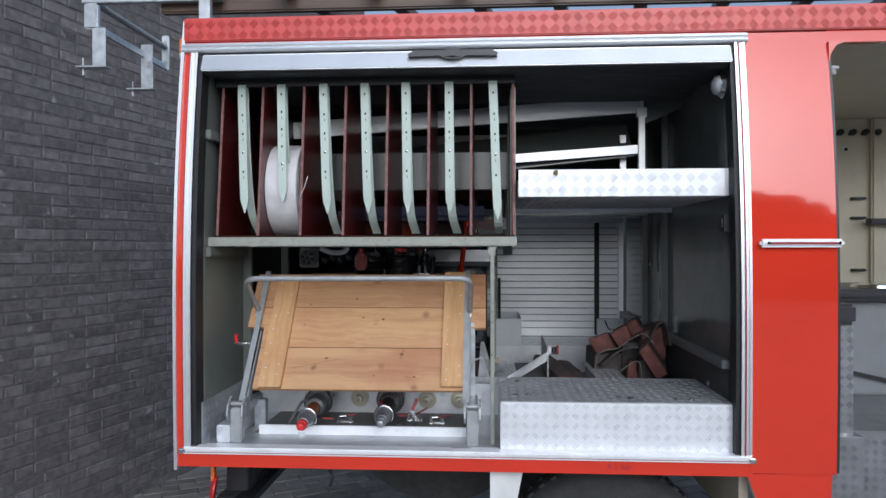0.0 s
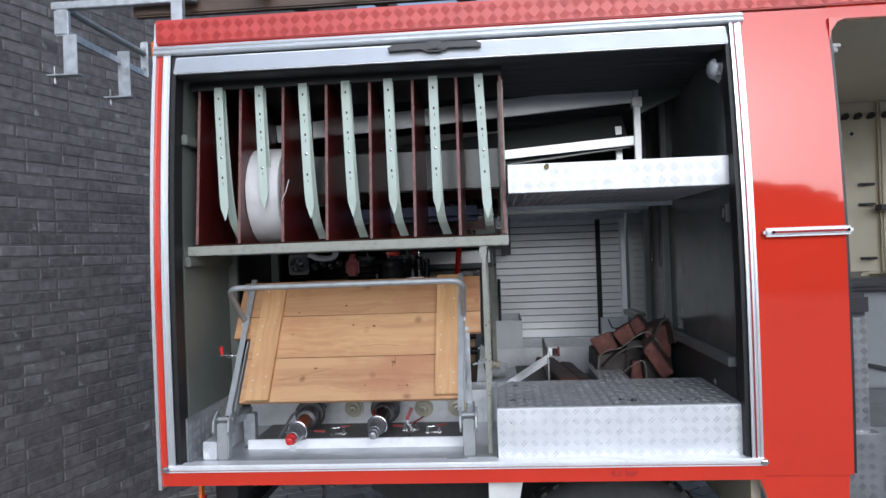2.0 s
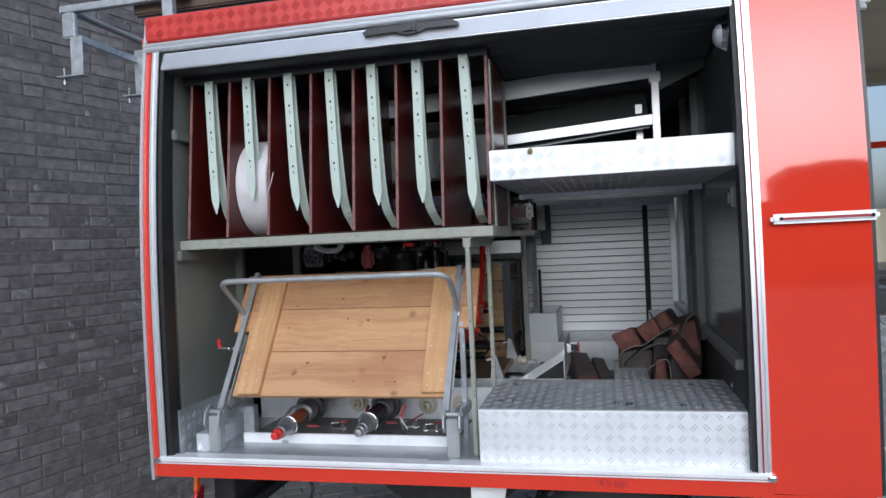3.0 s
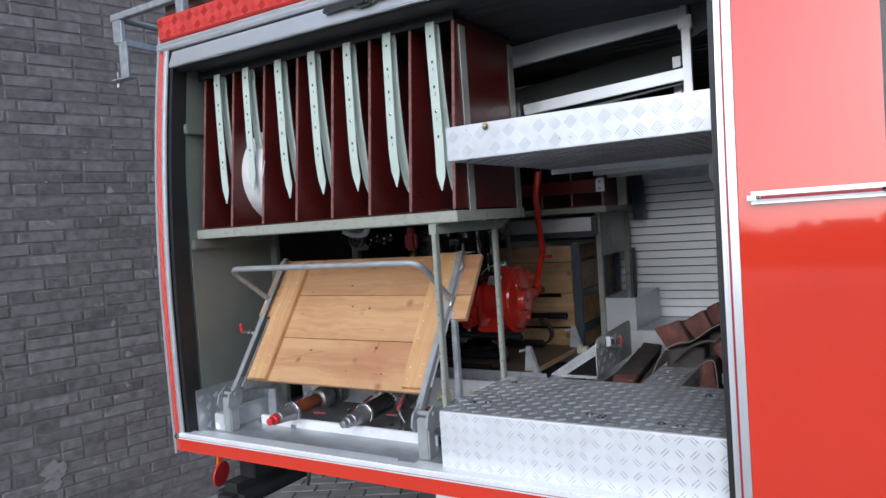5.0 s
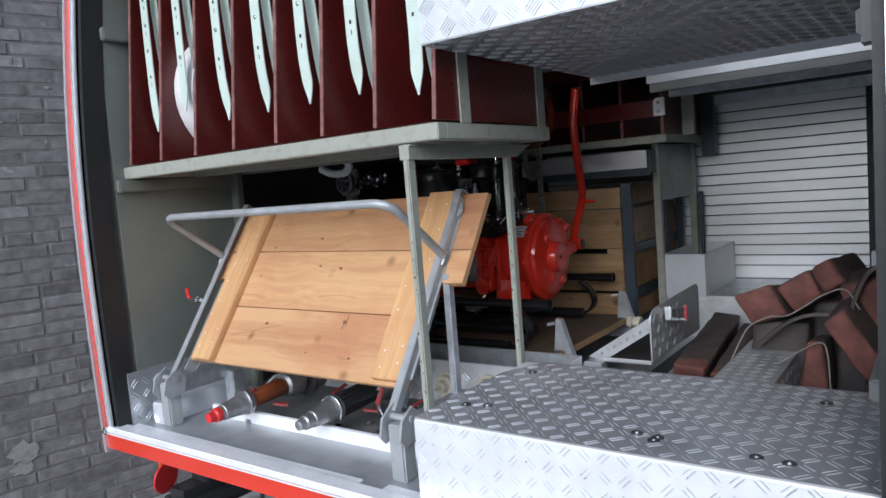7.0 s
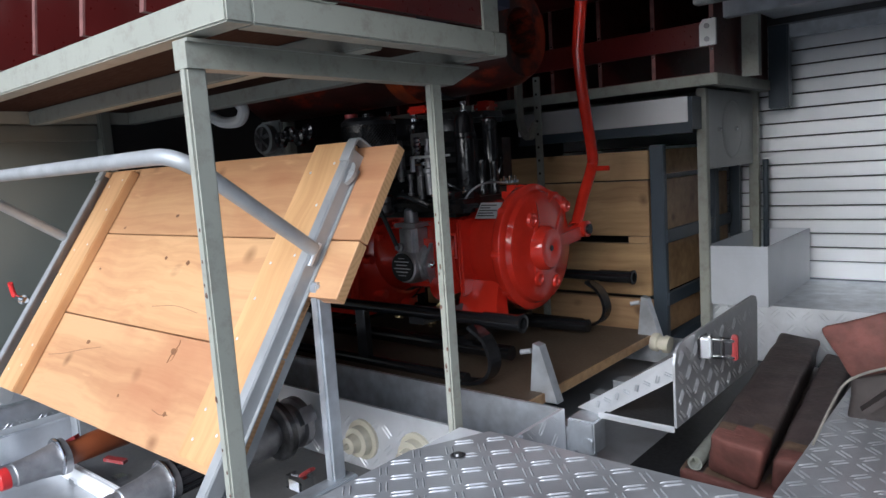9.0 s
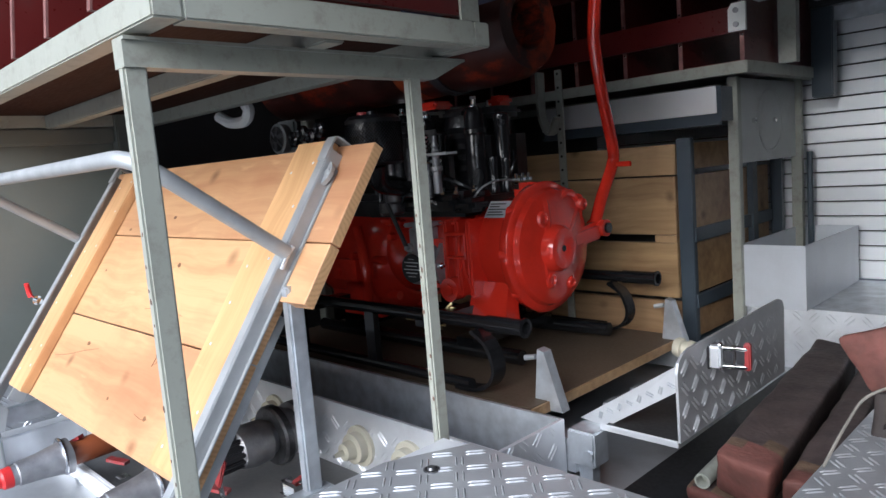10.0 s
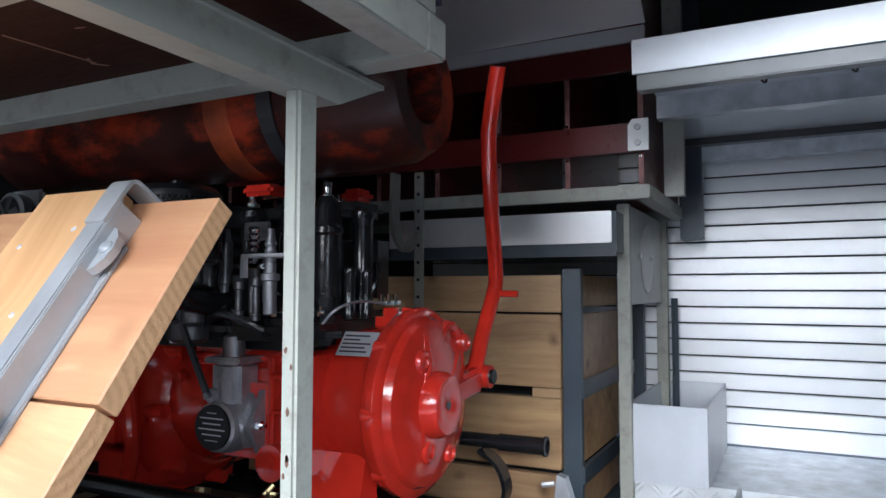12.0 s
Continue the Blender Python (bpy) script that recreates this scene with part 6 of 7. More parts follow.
for y in (3.305, 3.326, 3.347):
    bm = fresh()
    rod(bm, (-0.215, y, 1.356), (-0.215, y, 1.362), 0.008, segs=6)
    rod(bm, (-0.215, y, 1.362), (-0.215, y, 1.372), 0.004, segs=8)
    part("nut", bm, CHROME, casing)
bm = fresh()
tube(bm, smooth_line([(-0.137, 3.474, 1.245), (-0.140, 3.515, 1.305), (-0.140, 3.562, 1.370), (-0.134, 3.560, 1.41), (-0.118, 3.50, 1.53), (-0.106, 3.462, 1.625), (-0.098, 3.450, 1.66), (-0.076, 3.43, 1.737)], 7), 0.0135, 14)
lev = part("lever", bm, PUMP_RED, pump, "long red bent tube lever", smooth=True)
bm = fresh()
rod(bm, (-0.14, 3.562, 1.373), (-0.095, 3.567, 1.372), 0.006, segs=8)
part("peg", bm, PUMP_RED, lev)
# nameplate with unreadable print
bm = fresh()
m = Matrix.Translation((-0.213, 3.240, 1.302)) @ pose(0, 0, 0, 52, 0, 0)
box(bm, -0.029, 0.029, -0.020, 0.020, 0.0, 0.002, 0.0005, m)
npl = part("nameplate", bm, ALU, pump, "riveted aluminium nameplate")
bm = fresh()
for k, w in enumerate((0.05, 0.044, 0.052, 0.03, 0.046)):
    box(bm, -0.025, -0.025 + w * 0.9, -0.015 + k * 0.0066, -0.0125 + k * 0.0066, 0.002, 0.0023, 0, m)
part("print", bm, SATIN_BLACK, npl)
# gearbox and crankcase
bm = fresh()
turned(bm, (-0.55, 3.31, 1.20), (1, 0, 0), [(0, 0.10), (0.03, 0.104), (0.06, 0.092), (0.20, 0.090), (0.235, 0.094), (0.25, 0.106), (0.262, 0.106)], 32)
box(bm, -0.52, -0.30, 3.215, 3.40, 1.262, 1.292, 0.012)
box(bm, -0.455, -0.315, 3.200, 3.26, 1.13, 1.262, 0.018)
gb = part("gearbox", bm, PUMP_RED, pump, "red gearbox housing", smooth=True)
for x in (-0.335, -0.300, -0.268):
    bm = fresh()
    box(bm, x - 0.006, x + 0.006, 3.196, 3.26, 1.12, 1.285, 0.005)
    part("rib", bm, PUMP_RED, gb, smooth=True)
bm = fresh()
tube(bm, [(-0.330, 3.198, 1.255), (-0.275, 3.198, 1.255), (-0.275, 3.198, 1.205), (-0.330, 3.198, 1.205), (-0.330, 3.198, 1.255)], 0.005, 8)
part("window_frame", bm, PUMP_RED, gb, smooth=True)
bm = fresh()
rod(bm, (-0.325, 3.188, 1.135), (-0.325, 3.22, 1.135), 0.026, segs=18)
rod(bm, (-0.325, 3.184, 1.135), (-0.325, 3.19, 1.135), 0.014, segs=6)
part("drain_boss", bm, PUMP_RED, gb, smooth=True)
bm = fresh()
turned(bm, (-0.84, 3.32, 1.19), (1, 0, 0), [(0, 0.08), (0.02, 0.13), (0.10, 0.150), (0.24, 0.146), (0.265, 0.140), (0.285, 0.120), (0.30, 0.104)], 36)
box(bm, -0.78, -0.57, 3.19, 3.44, 1.04, 1.14, 0.03)
box(bm, -0.72, -0.56, 3.150, 3.22, 1.11, 1.23, 0.035)
tube(bm, smooth_line([(-0.60, 3.17, 1.27), (-0.575, 3.16, 1.20), (-0.58, 3.17, 1.12), (-0.62, 3.19, 1.06)], 5), 0.012, 10)
crank_ = part("crankcase", bm, PUMP_RED, pump, "red crankcase", smooth=True)
for k in range(8):
    a = 2 * math.pi * k / 8
    bm = fresh()
    rod(bm, (-0.58, 3.32 + 0.128 * math.cos(a), 1.19 + 0.128 * math.sin(a)), (-0.535, 3.32 + 0.128 * math.cos(a), 1.19 + 0.128 * math.sin(a)), 0.011, segs=10)
    part("bolt_boss", bm, PUMP_RED, crank_, smooth=True)
for k, (x, y, z) in enumerate(((-0.66, 3.148, 1.165), (-0.60, 3.148, 1.205), (-0.52, 3.205, 1.245), (-0.49, 3.212, 1.275))):
    bm = fresh()
    rod(bm, (x, y + 0.01, z), (x, y - 0.006, z), 0.010, 0.008, 6)
    part("cap_screw", bm, PUMP_RED, crank_)
# magneto with round label
bm = fresh()
turned(bm, (-0.408, 3.166, 1.182), (0, 1, 0), [(0, 0.030), (0.003, 0.036), (0.02, 0.040), (0.06, 0.042), (0.075, 0.034)], 28)
turned(bm, (-0.395, 3.222, 1.19), (1, 0, 0), [(0, 0.046), (0.02, 0.047), (0.03, 0.044), (0.040, 0.028), (0.052, 0.022)], 24)
box(bm, -0.428, -0.372, 3.172, 3.225, 1.205, 1.278, 0.010)
box(bm, -0.434, -0.366, 3.168, 3.228, 1.272, 1.281, 0.003)
mag = part("magneto", bm, MAGNETO, pump, "cast grey magneto", smooth=True)
bm = fresh()
plate(bm, [(-0.352, 3.168, 1.188), (-0.352, 3.196, 1.234), (-0.352, 3.246, 1.240), (-0.352, 3.262, 1.19), (-0.352, 3.225, 1.132), (-0.352, 3.195, 1.136)], 0.008, (1, 0, 0))
part("flange", bm, MAGNETO, mag, "diamond-shaped cast flange")
for y, z in ((3.182, 1.188), (3.236, 1.224), (3.213, 1.148)):
    bm = fresh()
    rod(bm, (-0.342, y, z), (-0.334, y, z), 0.0075, segs=6)
    rod(bm, (-0.334, y, z), (-0.327, y, z), 0.0035, segs=8)
    part("nut", bm, CHROME, mag)
bm = fresh()
turned(bm, (-0.400, 3.195, 1.28), (0, 0, 1), [(0, 0.017), (0.030, 0.015), (0.034, 0.009)], 16)
part("spindle_neck", bm, CAST, mag, smooth=True)
bm = fresh()
turned(bm, (-0.400, 3.195, 1.314), (0, 0, 1), [(k * 0.005, 0.009 if k % 2 else 0.0075) for k in range(11)], 14)
part("spring", bm, BLACK_PAINT, mag)
bm = fresh()
rod(bm, (-0.410, 3.166, 1.228), (-0.410, 3.158, 1.228), 0.010, segs=14)
rod(bm, (-0.410, 3.158, 1.228), (-0.410, 3.150, 1.228), 0.005, segs=8)
part("lever_pivot", bm, CAST, mag)
bm = fresh()
bar(bm, (-0.412, 3.156, 1.228), (-0.458, 3.148, 1.330), 0.013, 0.005, (0, -1, 0), 0.002)
part("throttle_lever", bm, SATIN_BLACK, mag, "dark flat throttle lever")
bm = fresh()
rod(bm, (-0.408, 3.1655, 1.182), (-0.408, 3.1610, 1.182), 0.032, segs=32)
lab = part("round_label", bm, BLACK_RUBBER, mag, "round black label with small white print")
for k, w in enumerate((0.018, 0.044, 0.034, 0.050, 0.036, 0.024)):
    z = 1.203 - k * 0.0078
    bm = fresh()
    box(bm, -0.408 - w / 2, -0.408 + w / 2, 3.1604, 3.1610, z - 0.0008, z + (0.0004 if k in (0, 5) else 0.0010))
    part("print_line", bm, WHITE_PAINT, lab)
bm = fresh()
tube(bm, smooth_line([(-0.285, 3.22, 1.305), (-0.265, 3.22, 1.325), (-0.245, 3.23, 1.350), (-0.225, 3.26, 1.362), (-0.205, 3.30, 1.358)]), 0.0020, 6)
part("linkage", bm, CAST, pump, smooth=True)
# black engine block and heads
bm = fresh()
box(bm, -0.72, -0.27, 3.20, 3.43, 1.29, 1.345, 0.015)
box(bm, -0.50, -0.36, 3.19, 3.24, 1.335, 1.40, 0.01)
part("engine_block", bm, ENGINE_BLACK, pump, "glossy black engine block", smooth=True)
for x, y, r in ((-0.56, 3.32, 0.070), (-0.375, 3.335, 0.044)):
    bm = fresh()
    turned(bm, (x, y, 1.33), (0, 0, 1), [(0, r)] + [(0.02 + 0.012 * k, r * 1.15 if k % 2 else r) for k in range(12)] + [(0.175, r * 1.05), (0.19, r * 0.85)], 22)
    box(bm, x - r * 0.85, x + r * 0.85, y - r, y + r, 1.50, 1.525, 0.008)
    part("cylinder", bm, ENGINE_BLACK, pump, "black finned cylinder", smooth=True)
bm = fresh()
box(bm, -0.400, -0.272, 3.345, 3.46, 1.325, 1.50, 0.04)
box(bm, -0.39, -0.29, 3.35, 3.44, 1.50, 1.525, 0.01)
part("cylinder_head", bm, ENGINE_BLACK, pump, "black cylinder casting", smooth=True)
for x, z0, z1 in ((-0.395, 1.345, 1.475), (-0.365, 1.345, 1.43)):
    bm = fresh()
    box(bm, x - 0.008, x + 0.008, 3.245, 3.275, z0, z1, 0.006)
    part("rib", bm, BLACK_PAINT, pump, smooth=True)
bm = fresh()
turned(bm, (-0.290, 3.270, 1.330), (0, 0, 1), [(0, 0.026), (0.012, 0.028), (0.02, 0.024), (0.13, 0.0225), (0.134, 0.026), (0.142, 0.026), (0.146, 0.023), (0.172, 0.022), (0.190, 0.012), (0.192, 0.004)], 28)
part("oil_filter", bm, BLACK_PAINT, pump, "black upright oil filler column", smooth=True)
bm = fresh()
box(bm, -0.52, -0.28, 3.175, 3.225, 1.305, 1.338, 0.012)
box(bm, -0.31, -0.24, 3.19, 3.25, 1.30, 1.33, 0.01)
part("manifold", bm, BLACK_PAINT, pump, "black manifold", smooth=True)
for k, (x, y, z, ln) in enumerate(((-0.34, 3.172, 1.335, 0.06), (-0.37, 3.170, 1.34, 0.05), (-0.405, 3.172, 1.35, 0.07), (-0.43, 3.17, 1.345, 0.075), (-0.46, 3.168, 1.35, 0.08), (-0.485, 3.17, 1.35, 0.07))):
    bm = fresh()
    turned(bm, (x, y, z), (0, 0, 1), [(0, 0.007), (0.008, 0.008), (0.009, 0.005), (ln - 0.012, 0.005), (ln - 0.010, 0.008), (ln, 0.007)], 12)
    part("fuel_stud", bm, OILY, pump, smooth=True)
bm = fresh()
box(bm, -0.402, -0.352, 3.212, 3.218, 1.452, 1.480, 0.002)
part("data_plate", bm, OILY, pump)
for x, y, z in ((-0.41, 3.30, 1.525), (-0.53, 3.28, 1.525), (-0.36, 3.40, 1.525)):
    bm = fresh()
    rod(bm, (x, y, z), (x, y, z + 0.018), 0.006, segs=8)
    rod(bm, (x, y, z), (x, y, z + 0.006), 0.010, segs=6)
    part("stud_nut", bm, CHROME, pump)
for x, z in ((-0.33, 1.39), (-0.355, 1.375), (-0.44, 1.38), (-0.47, 1.37), (-0.50, 1.37)):
    bm = fresh()
    rod(bm, (x, 3.185, z - 0.03), (x, 3.185, z + 0.035), 0.008, segs=10)
    part("fuel_pipe", bm, OILY, pump, smooth=True)
bm = fresh()
turned(bm, (-0.352, 3.18, 1.415), (0, 0, 1), [(k * 0.0045, 0.009 if k % 2 else 0.0065) for k in range(13)], 14)
part("spring", bm, CHROME, pump, "bright coil spring", smooth=True)
bm = fresh()
box(bm, -0.40, -0.325, 3.17, 3.20, 1.408, 1.415, 0.002)
box(bm, -0.400, -0.396, 3.17, 3.20, 1.385, 1.410, 0.001)
part("bracket", bm, CHROME, pump, "bright angle bracket")
bm = fresh()
box(bm, -0.52, -0.42, 3.165, 3.20, 1.345, 1.37, 0.004)
part("carburettor", bm, OILY, pump)
bm = fresh()
turned(bm, (-0.45, 3.165, 1.325), (0, 0, 1), [(0, 0.014), (0.006, 0.02), (0.03, 0.02), (0.034, 0.012)], 16)
part("float_bowl", bm, OILY, pump, smooth=True)
for x, y, z in ((-0.33, 3.17, 1.09), (-0.36, 3.18, 1.085), (-0.31, 3.18, 1.10), (-0.44, 3.18, 1.09)):
    bm = fresh()
    turned(bm, (x, y, z), (0, -0.3, -1), [(0, 0.012), (0.008, 0.012), (0.009, 0.007), (0.022, 0.006), (0.023, 0.010), (0.03, 0.010)], 10)
    part("drain_cock", bm, BRASS, pump, "brass drain cock", smooth=True)
bm = fresh()
tube(bm, smooth_line([(-0.31, 3.18, 1.11), (-0.325, 3.16, 1.085), (-0.34, 3.165, 1.06), (-0.35, 3.18, 1.05)]), 0.004, 8)
part("drain_pipe", bm, BRASS, pump, smooth=True)
bm = fresh()
box(bm, -0.435, -0.375, 3.240, 3.300, 1.525, 1.543, 0.006)
part("red_cover", bm, PUMP_RED, pump)
bm = fresh()
box(bm, -0.340, -0.298, 3.37, 3.42, 1.525, 1.548, 0.008)
part("red_cover", bm, PUMP_RED, pump)
# upright castings, caps, pipes and clips on the engine
for x, y, r, z0, z1 in ((-0.262, 3.325, 0.017, 1.335, 1.505), (-0.262, 3.290, 0.010, 1.335, 1.415), (-0.247, 3.315, 0.008, 1.335, 1.41), (-0.385, 3.255, 0.018, 1.345, 1.475), (-0.425, 3.260, 0.020, 1.38, 1.505)):
    bm = fresh()
    turned(bm, (x, y, z0), (0, 0, 1), [(0, r * 1.15), (0.01, r * 1.2), (0.016, r), (z1 - z0 - 0.02, r * 0.94), (z1 - z0 - 0.012, r * 1.1), (z1 - z0 - 0.004, r), (z1 - z0, r * 0.4)], 20)
    part("column", bm, BLACK_PAINT, pump, "glossy black upright casting", smooth=True)
for x, y, z, r, hh in ((-0.290, 3.270, 1.516, 0.008, 0.026), (-0.336, 3.419, 1.524, 0.007, 0.026), (-0.430, 3.262, 1.51, 0.009, 0.030)):
    bm = fresh()
    turned(bm, (x, y, z), (0, 0, 1), [(0, r * 1.2), (0.006, r * 1.25), (0.008, r * 0.8), (hh * 0.7, r * 0.8), (hh * 0.75, r), (hh, r * 0.9), (hh, 0.002)], 14)
    part("priming_cap", bm, CHROME, pump, "bright priming cap", smooth=True)
for pts, r in ((((-0.37, 3.22, 1.36), (-0.34, 3.215, 1.375), (-0.31, 3.23, 1.36), (-0.29, 3.25, 1.345)), 0.006), (((-0.44, 3.175, 1.33), (-0.40, 3.165, 1.345), (-0.36, 3.17, 1.335), (-0.33, 3.18, 1.32)), 0.007),
               (((-0.265, 3.335, 1.340), (-0.252, 3.33, 1.365), (-0.245, 3.34, 1.40), (-0.26, 3.36, 1.42)), 0.005), (((-0.50, 3.17, 1.30), (-0.49, 3.16, 1.36), (-0.47, 3.16, 1.42), (-0.43, 3.18, 1.46)), 0.006)):
    bm = fresh()
    tube(bm, smooth_line(pts, 6), r, 10)
    part("pipe", bm, BLACK_PAINT, pump, smooth=True)
for k, (x, z) in enumerate(((-0.465, 1.355), (-0.44, 1.362), (-0.415, 1.355), (-0.385, 1.375))):
    bm = fresh()
    turned(bm, (x, 3.158, z), (0, 0, 1), [(0, 0.006), (0.01, 0.006), (0.012, 0.010), (0.07, 0.010), (0.074, 0.007), (0.09, 0.006)], 14)
    part("injector", bm, OILY, pump, smooth=True)
bm = fresh()
box(bm, -0.348, -0.262, 3.148, 3.182, 1.423, 1.428, 0.001)
box(bm, -0.348, -0.343, 3.148, 3.158, 1.395, 1.423)
part("bracket_plate", bm, ALU, pump, "thin bright bracket plate")
bm = fresh()
turned(bm, (-0.308, 3.164, 1.345), (0, 0, 1), [(0, 0.009), (0.045, 0.009), (0.047, 0.013), (0.055, 0.013), (0.057, 0.008), (0.07, 0.008)] + [(0.072 + 0.005 * k, 0.0085 if k % 2 else 0.0065) for k in range(7)] + [(0.11, 0.005), (0.118, 0.005)], 18)
part("fuel_pump", bm, CAST, pump, "bright fuel pump with coil spring", smooth=True)
bm = fresh()
turned(bm, (-0.47, 3.175, 1.300), (0, 0, 1), [(0, 0.022), (0.006, 0.030), (0.028, 0.030), (0.034, 0.020), (0.05, 0.018), (0.052, 0.010)], 20)
part("sediment_bowl", bm, OILY, pump, smooth=True)
for x, y, z in ((-0.30, 3.21, 1.340), (-0.33, 3.20, 1.340), (-0.285, 3.25, 1.340), (-0.36, 3.19, 1.340), (-0.50, 3.172, 1.342)):
    bm = fresh()
    rod(bm, (x, y, z), (x, y, z + 0.006), 0.008, segs=6)
    rod(bm, (x, y, z + 0.006), (x, y, z + 0.014), 0.004, segs=8)
    part("nut", bm, CHROME, pump)
# air filter
bm = fresh()
turned(bm, (-0.384, 3.068, 1.412), (0, 0, 1), [(0, 0.050), (0.006, 0.056), (0.086, 0.056), (0.092, 0.057), (0.100, 0.048), (0.103, 0.012), (0.109, 0.010), (0.110, 0.002)], 36)
af = part("air_filter", bm, ENGINE_BLACK, pump, "black mesh air filter", smooth=True)
bm = fresh()
for k in range(52):
    a0 = 2 * math.pi * k / 52
    for s in (1, -1):
        tube(bm, [(-0.384 + 0.0568 * math.cos(a0 + s * t * 1.3), 3.068 + 0.0568 * math.sin(a0 + s * t * 1.3), 1.418 + 0.078 * t) for t in (0, 0.17, 0.33, 0.5, 0.67, 0.83, 1)], 0.0009, 4)
part("mesh", bm, BLACK_PAINT, af)
bm = fresh()
tube(bm, smooth_line([(-0.380, 3.068, 1.42), (-0.41, 3.10, 1.375), (-0.42, 3.19, 1.36)]), 0.022, 12)
part("intake_pipe", bm, BLACK_PAINT, pump, smooth=True)
bm = fresh()
box(bm, -0.855, -0.765, 3.132, 3.145, 1.455, 1.545, 0.006)
turned(bm, (-0.81, 3.13, 1.50), (0, -1, 0), [(0, 0.036), (0.02, 0.038), (0.024, 0.032), (0.018, 0.030)], 26)
fan = part("fan_cowl", bm, RAIL_GREY, pump, "square grey cooling fan cowl", smooth=True)
bm = fresh()
turned(bm, (-0.81, 3.11, 1.50), (0, -1, 0), [(0, 0.031), (0.003, 0.030), (0.004, 0.010), (0.007, 0.008)], 24)
part("fan", bm, BLACK_RUBBER, fan, "dark fan disc")
for k in range(6):
    a = k * math.pi / 3 + 0.3
    bm = fresh()
    bar(bm, (-0.81 + 0.008 * math.cos(a), 3.103, 1.50 + 0.008 * math.sin(a)), (-0.81 + 0.029 * math.cos(a), 3.105, 1.50 + 0.029 * math.sin(a)), 0.010, 0.0015, (0, 1, 0.4))
    part("blade", bm, OILY, fan)
for k in range(4):
    bm = fresh()
    turned(bm, (-0.735 + 0.036 * k, 3.115, 1.492 + 0.012 * (k % 2)), (0, -1, 0), [(0, 0.019), (0.012, 0.019), (0.016, 0.012), (0.012, 0.008)], 16)
    part("control_knob", bm, BLACK_PAINT, pump, "round black control knob", smooth=True)

bm = fresh()
box(bm, -0.612, -0.552, 3.185, 3.225, 1.44, 1.520, 0.012)
rod(bm, (-0.582, 3.205, 1.52), (-0.582, 3.205, 1.540), 0.016)
part("filler", bm, WORN_RED, pump, "dull red filler body", smooth=True)
# carrying frame
for y, xe in ((3.078, -0.030), (3.585, -0.050)):
    bm = fresh()
    turned(bm, (-0.90, y, 1.108), (1, 0, 0), [(0, 0.0128), (0.9 + xe - 0.09, 0.0128), (0.9 + xe - 0.088, 0.0152), (0.9 + xe - 0.006, 0.0152), (0.9 + xe - 0.004, 0.0176), (0.9 + xe, 0.0176), (0.9 + xe + 0.001, 0.0115), (0.9 + xe - 0.02, 0.0105)], 20)
    part("carry_tube", bm, BLACK_PAINT, pump, "black carrying tube", smooth=True)
    hx = -0.100 if y < 3.3 else -0.124
    bm = fresh()
    band(bm, smooth_line([(hx - 0.05, y, 1.092), (hx - 0.015, y, 1.068), (hx, y, 1.026), (hx - 0.016, y, 0.994), (hx - 0.055, y, 0.979), (hx - 0.10, y, 0.978)], 5), (0, 1, 0), 0.034, 0.007)
    part("skid_hoop", bm, BLACK_PAINT, pump, "black bent skid hoop")
    bm = fresh()
    tube(bm, [(-0.88, y, 0.984), (hx - 0.07, y, 0.984)], 0.011, 12)
    part("runner_tube", bm, BLACK_PAINT, pump, smooth=True)
    for x in (-0.74, -0.46):
        bm = fresh()
        box(bm, x - 0.015, x + 0.015, y - 0.008, y + 0.008, 0.99, 1.10)
        part("skid_strut", bm, BLACK_PAINT, pump)
bm = fresh()
tube(bm, bent([(-0.85, 3.22, 1.0), (-0.16, 3.22, 1.0)], 0.02), 0.016, 12)
tube(bm, bent([(-0.85, 3.46, 1.0), (-0.13, 3.50, 1.0)], 0.02), 0.016, 12)
for x in (-0.70, -0.30):
    bar(bm, (x, 3.08, 1.09), (x, 3.58, 1.09), 0.04, 0.02)
    bar(bm, (x, 3.2, 1.02), (x, 3.48, 1.02), 0.05, 0.02)
part("skid_frame", bm, BLACK_PAINT, pump, "black tube skid frame", smooth=True)

# board, runners and stops under the pump
pb = thing("pump_slide", (-0.45, 3.33, FL), "dusty plywood pump slide with galvanised stops", "slide")
bm = fresh()
box(bm, -0.95, -0.012, 3.055, 3.62, 0.952, 0.972, 0.002)
board = part("board", bm, PUMP_BOARD, pb, "dusty brown plywood board")
bm = fresh()
box(bm, -0.0125, -0.0085, 3.057, 3.618, 0.9535, 0.9715)
part("edge_strip", bm, CRATE_WOOD, board, "pale bare plywood edge")
bm = fresh()
box(bm, -0.95, 0.10, 3.020, 3.055, 0.90, 0.955)
box(bm, -0.95, 0.10, 3.60, 3.64, 0.90, 0.955)
for y in (3.26, 3.36):
    box(bm, 0.0, 0.13, y, y + 0.04, 0.905, 0.925)
part("runner", bm, GALV, pb)
bm = fresh()
box(bm, 0.088, 0.138, 3.018, 3.060, 0.915, 0.972, 0.003)
rod(bm, (0.128, 3.018, 0.935), (0.128, 3.014, 0.935), 0.009, segs=12)
box(bm, 0.10, 0.125, 3.03, 3.05, FL, 0.915)
part("end_block", bm, GALV, pb, "galvanised end block")
for y in (3.105, 3.576):
    bm = fresh()
    plate(bm, [(-0.042, y, 0.955), (0.018, y, 0.955), (-0.016, y, 1.060), (-0.030, y, 1.064)], 0.022, (0, 1, 0))
    st = part("stop", bm, GALV, pb, "galvanised triangular stop plate")
    bm = fresh()
    tube(bm, [(-0.034, y, 1.05), (-0.055, y - 0.004, 1.046)], 0.005, 8)
    part("pin", bm, GALV, st)
bm = fresh()
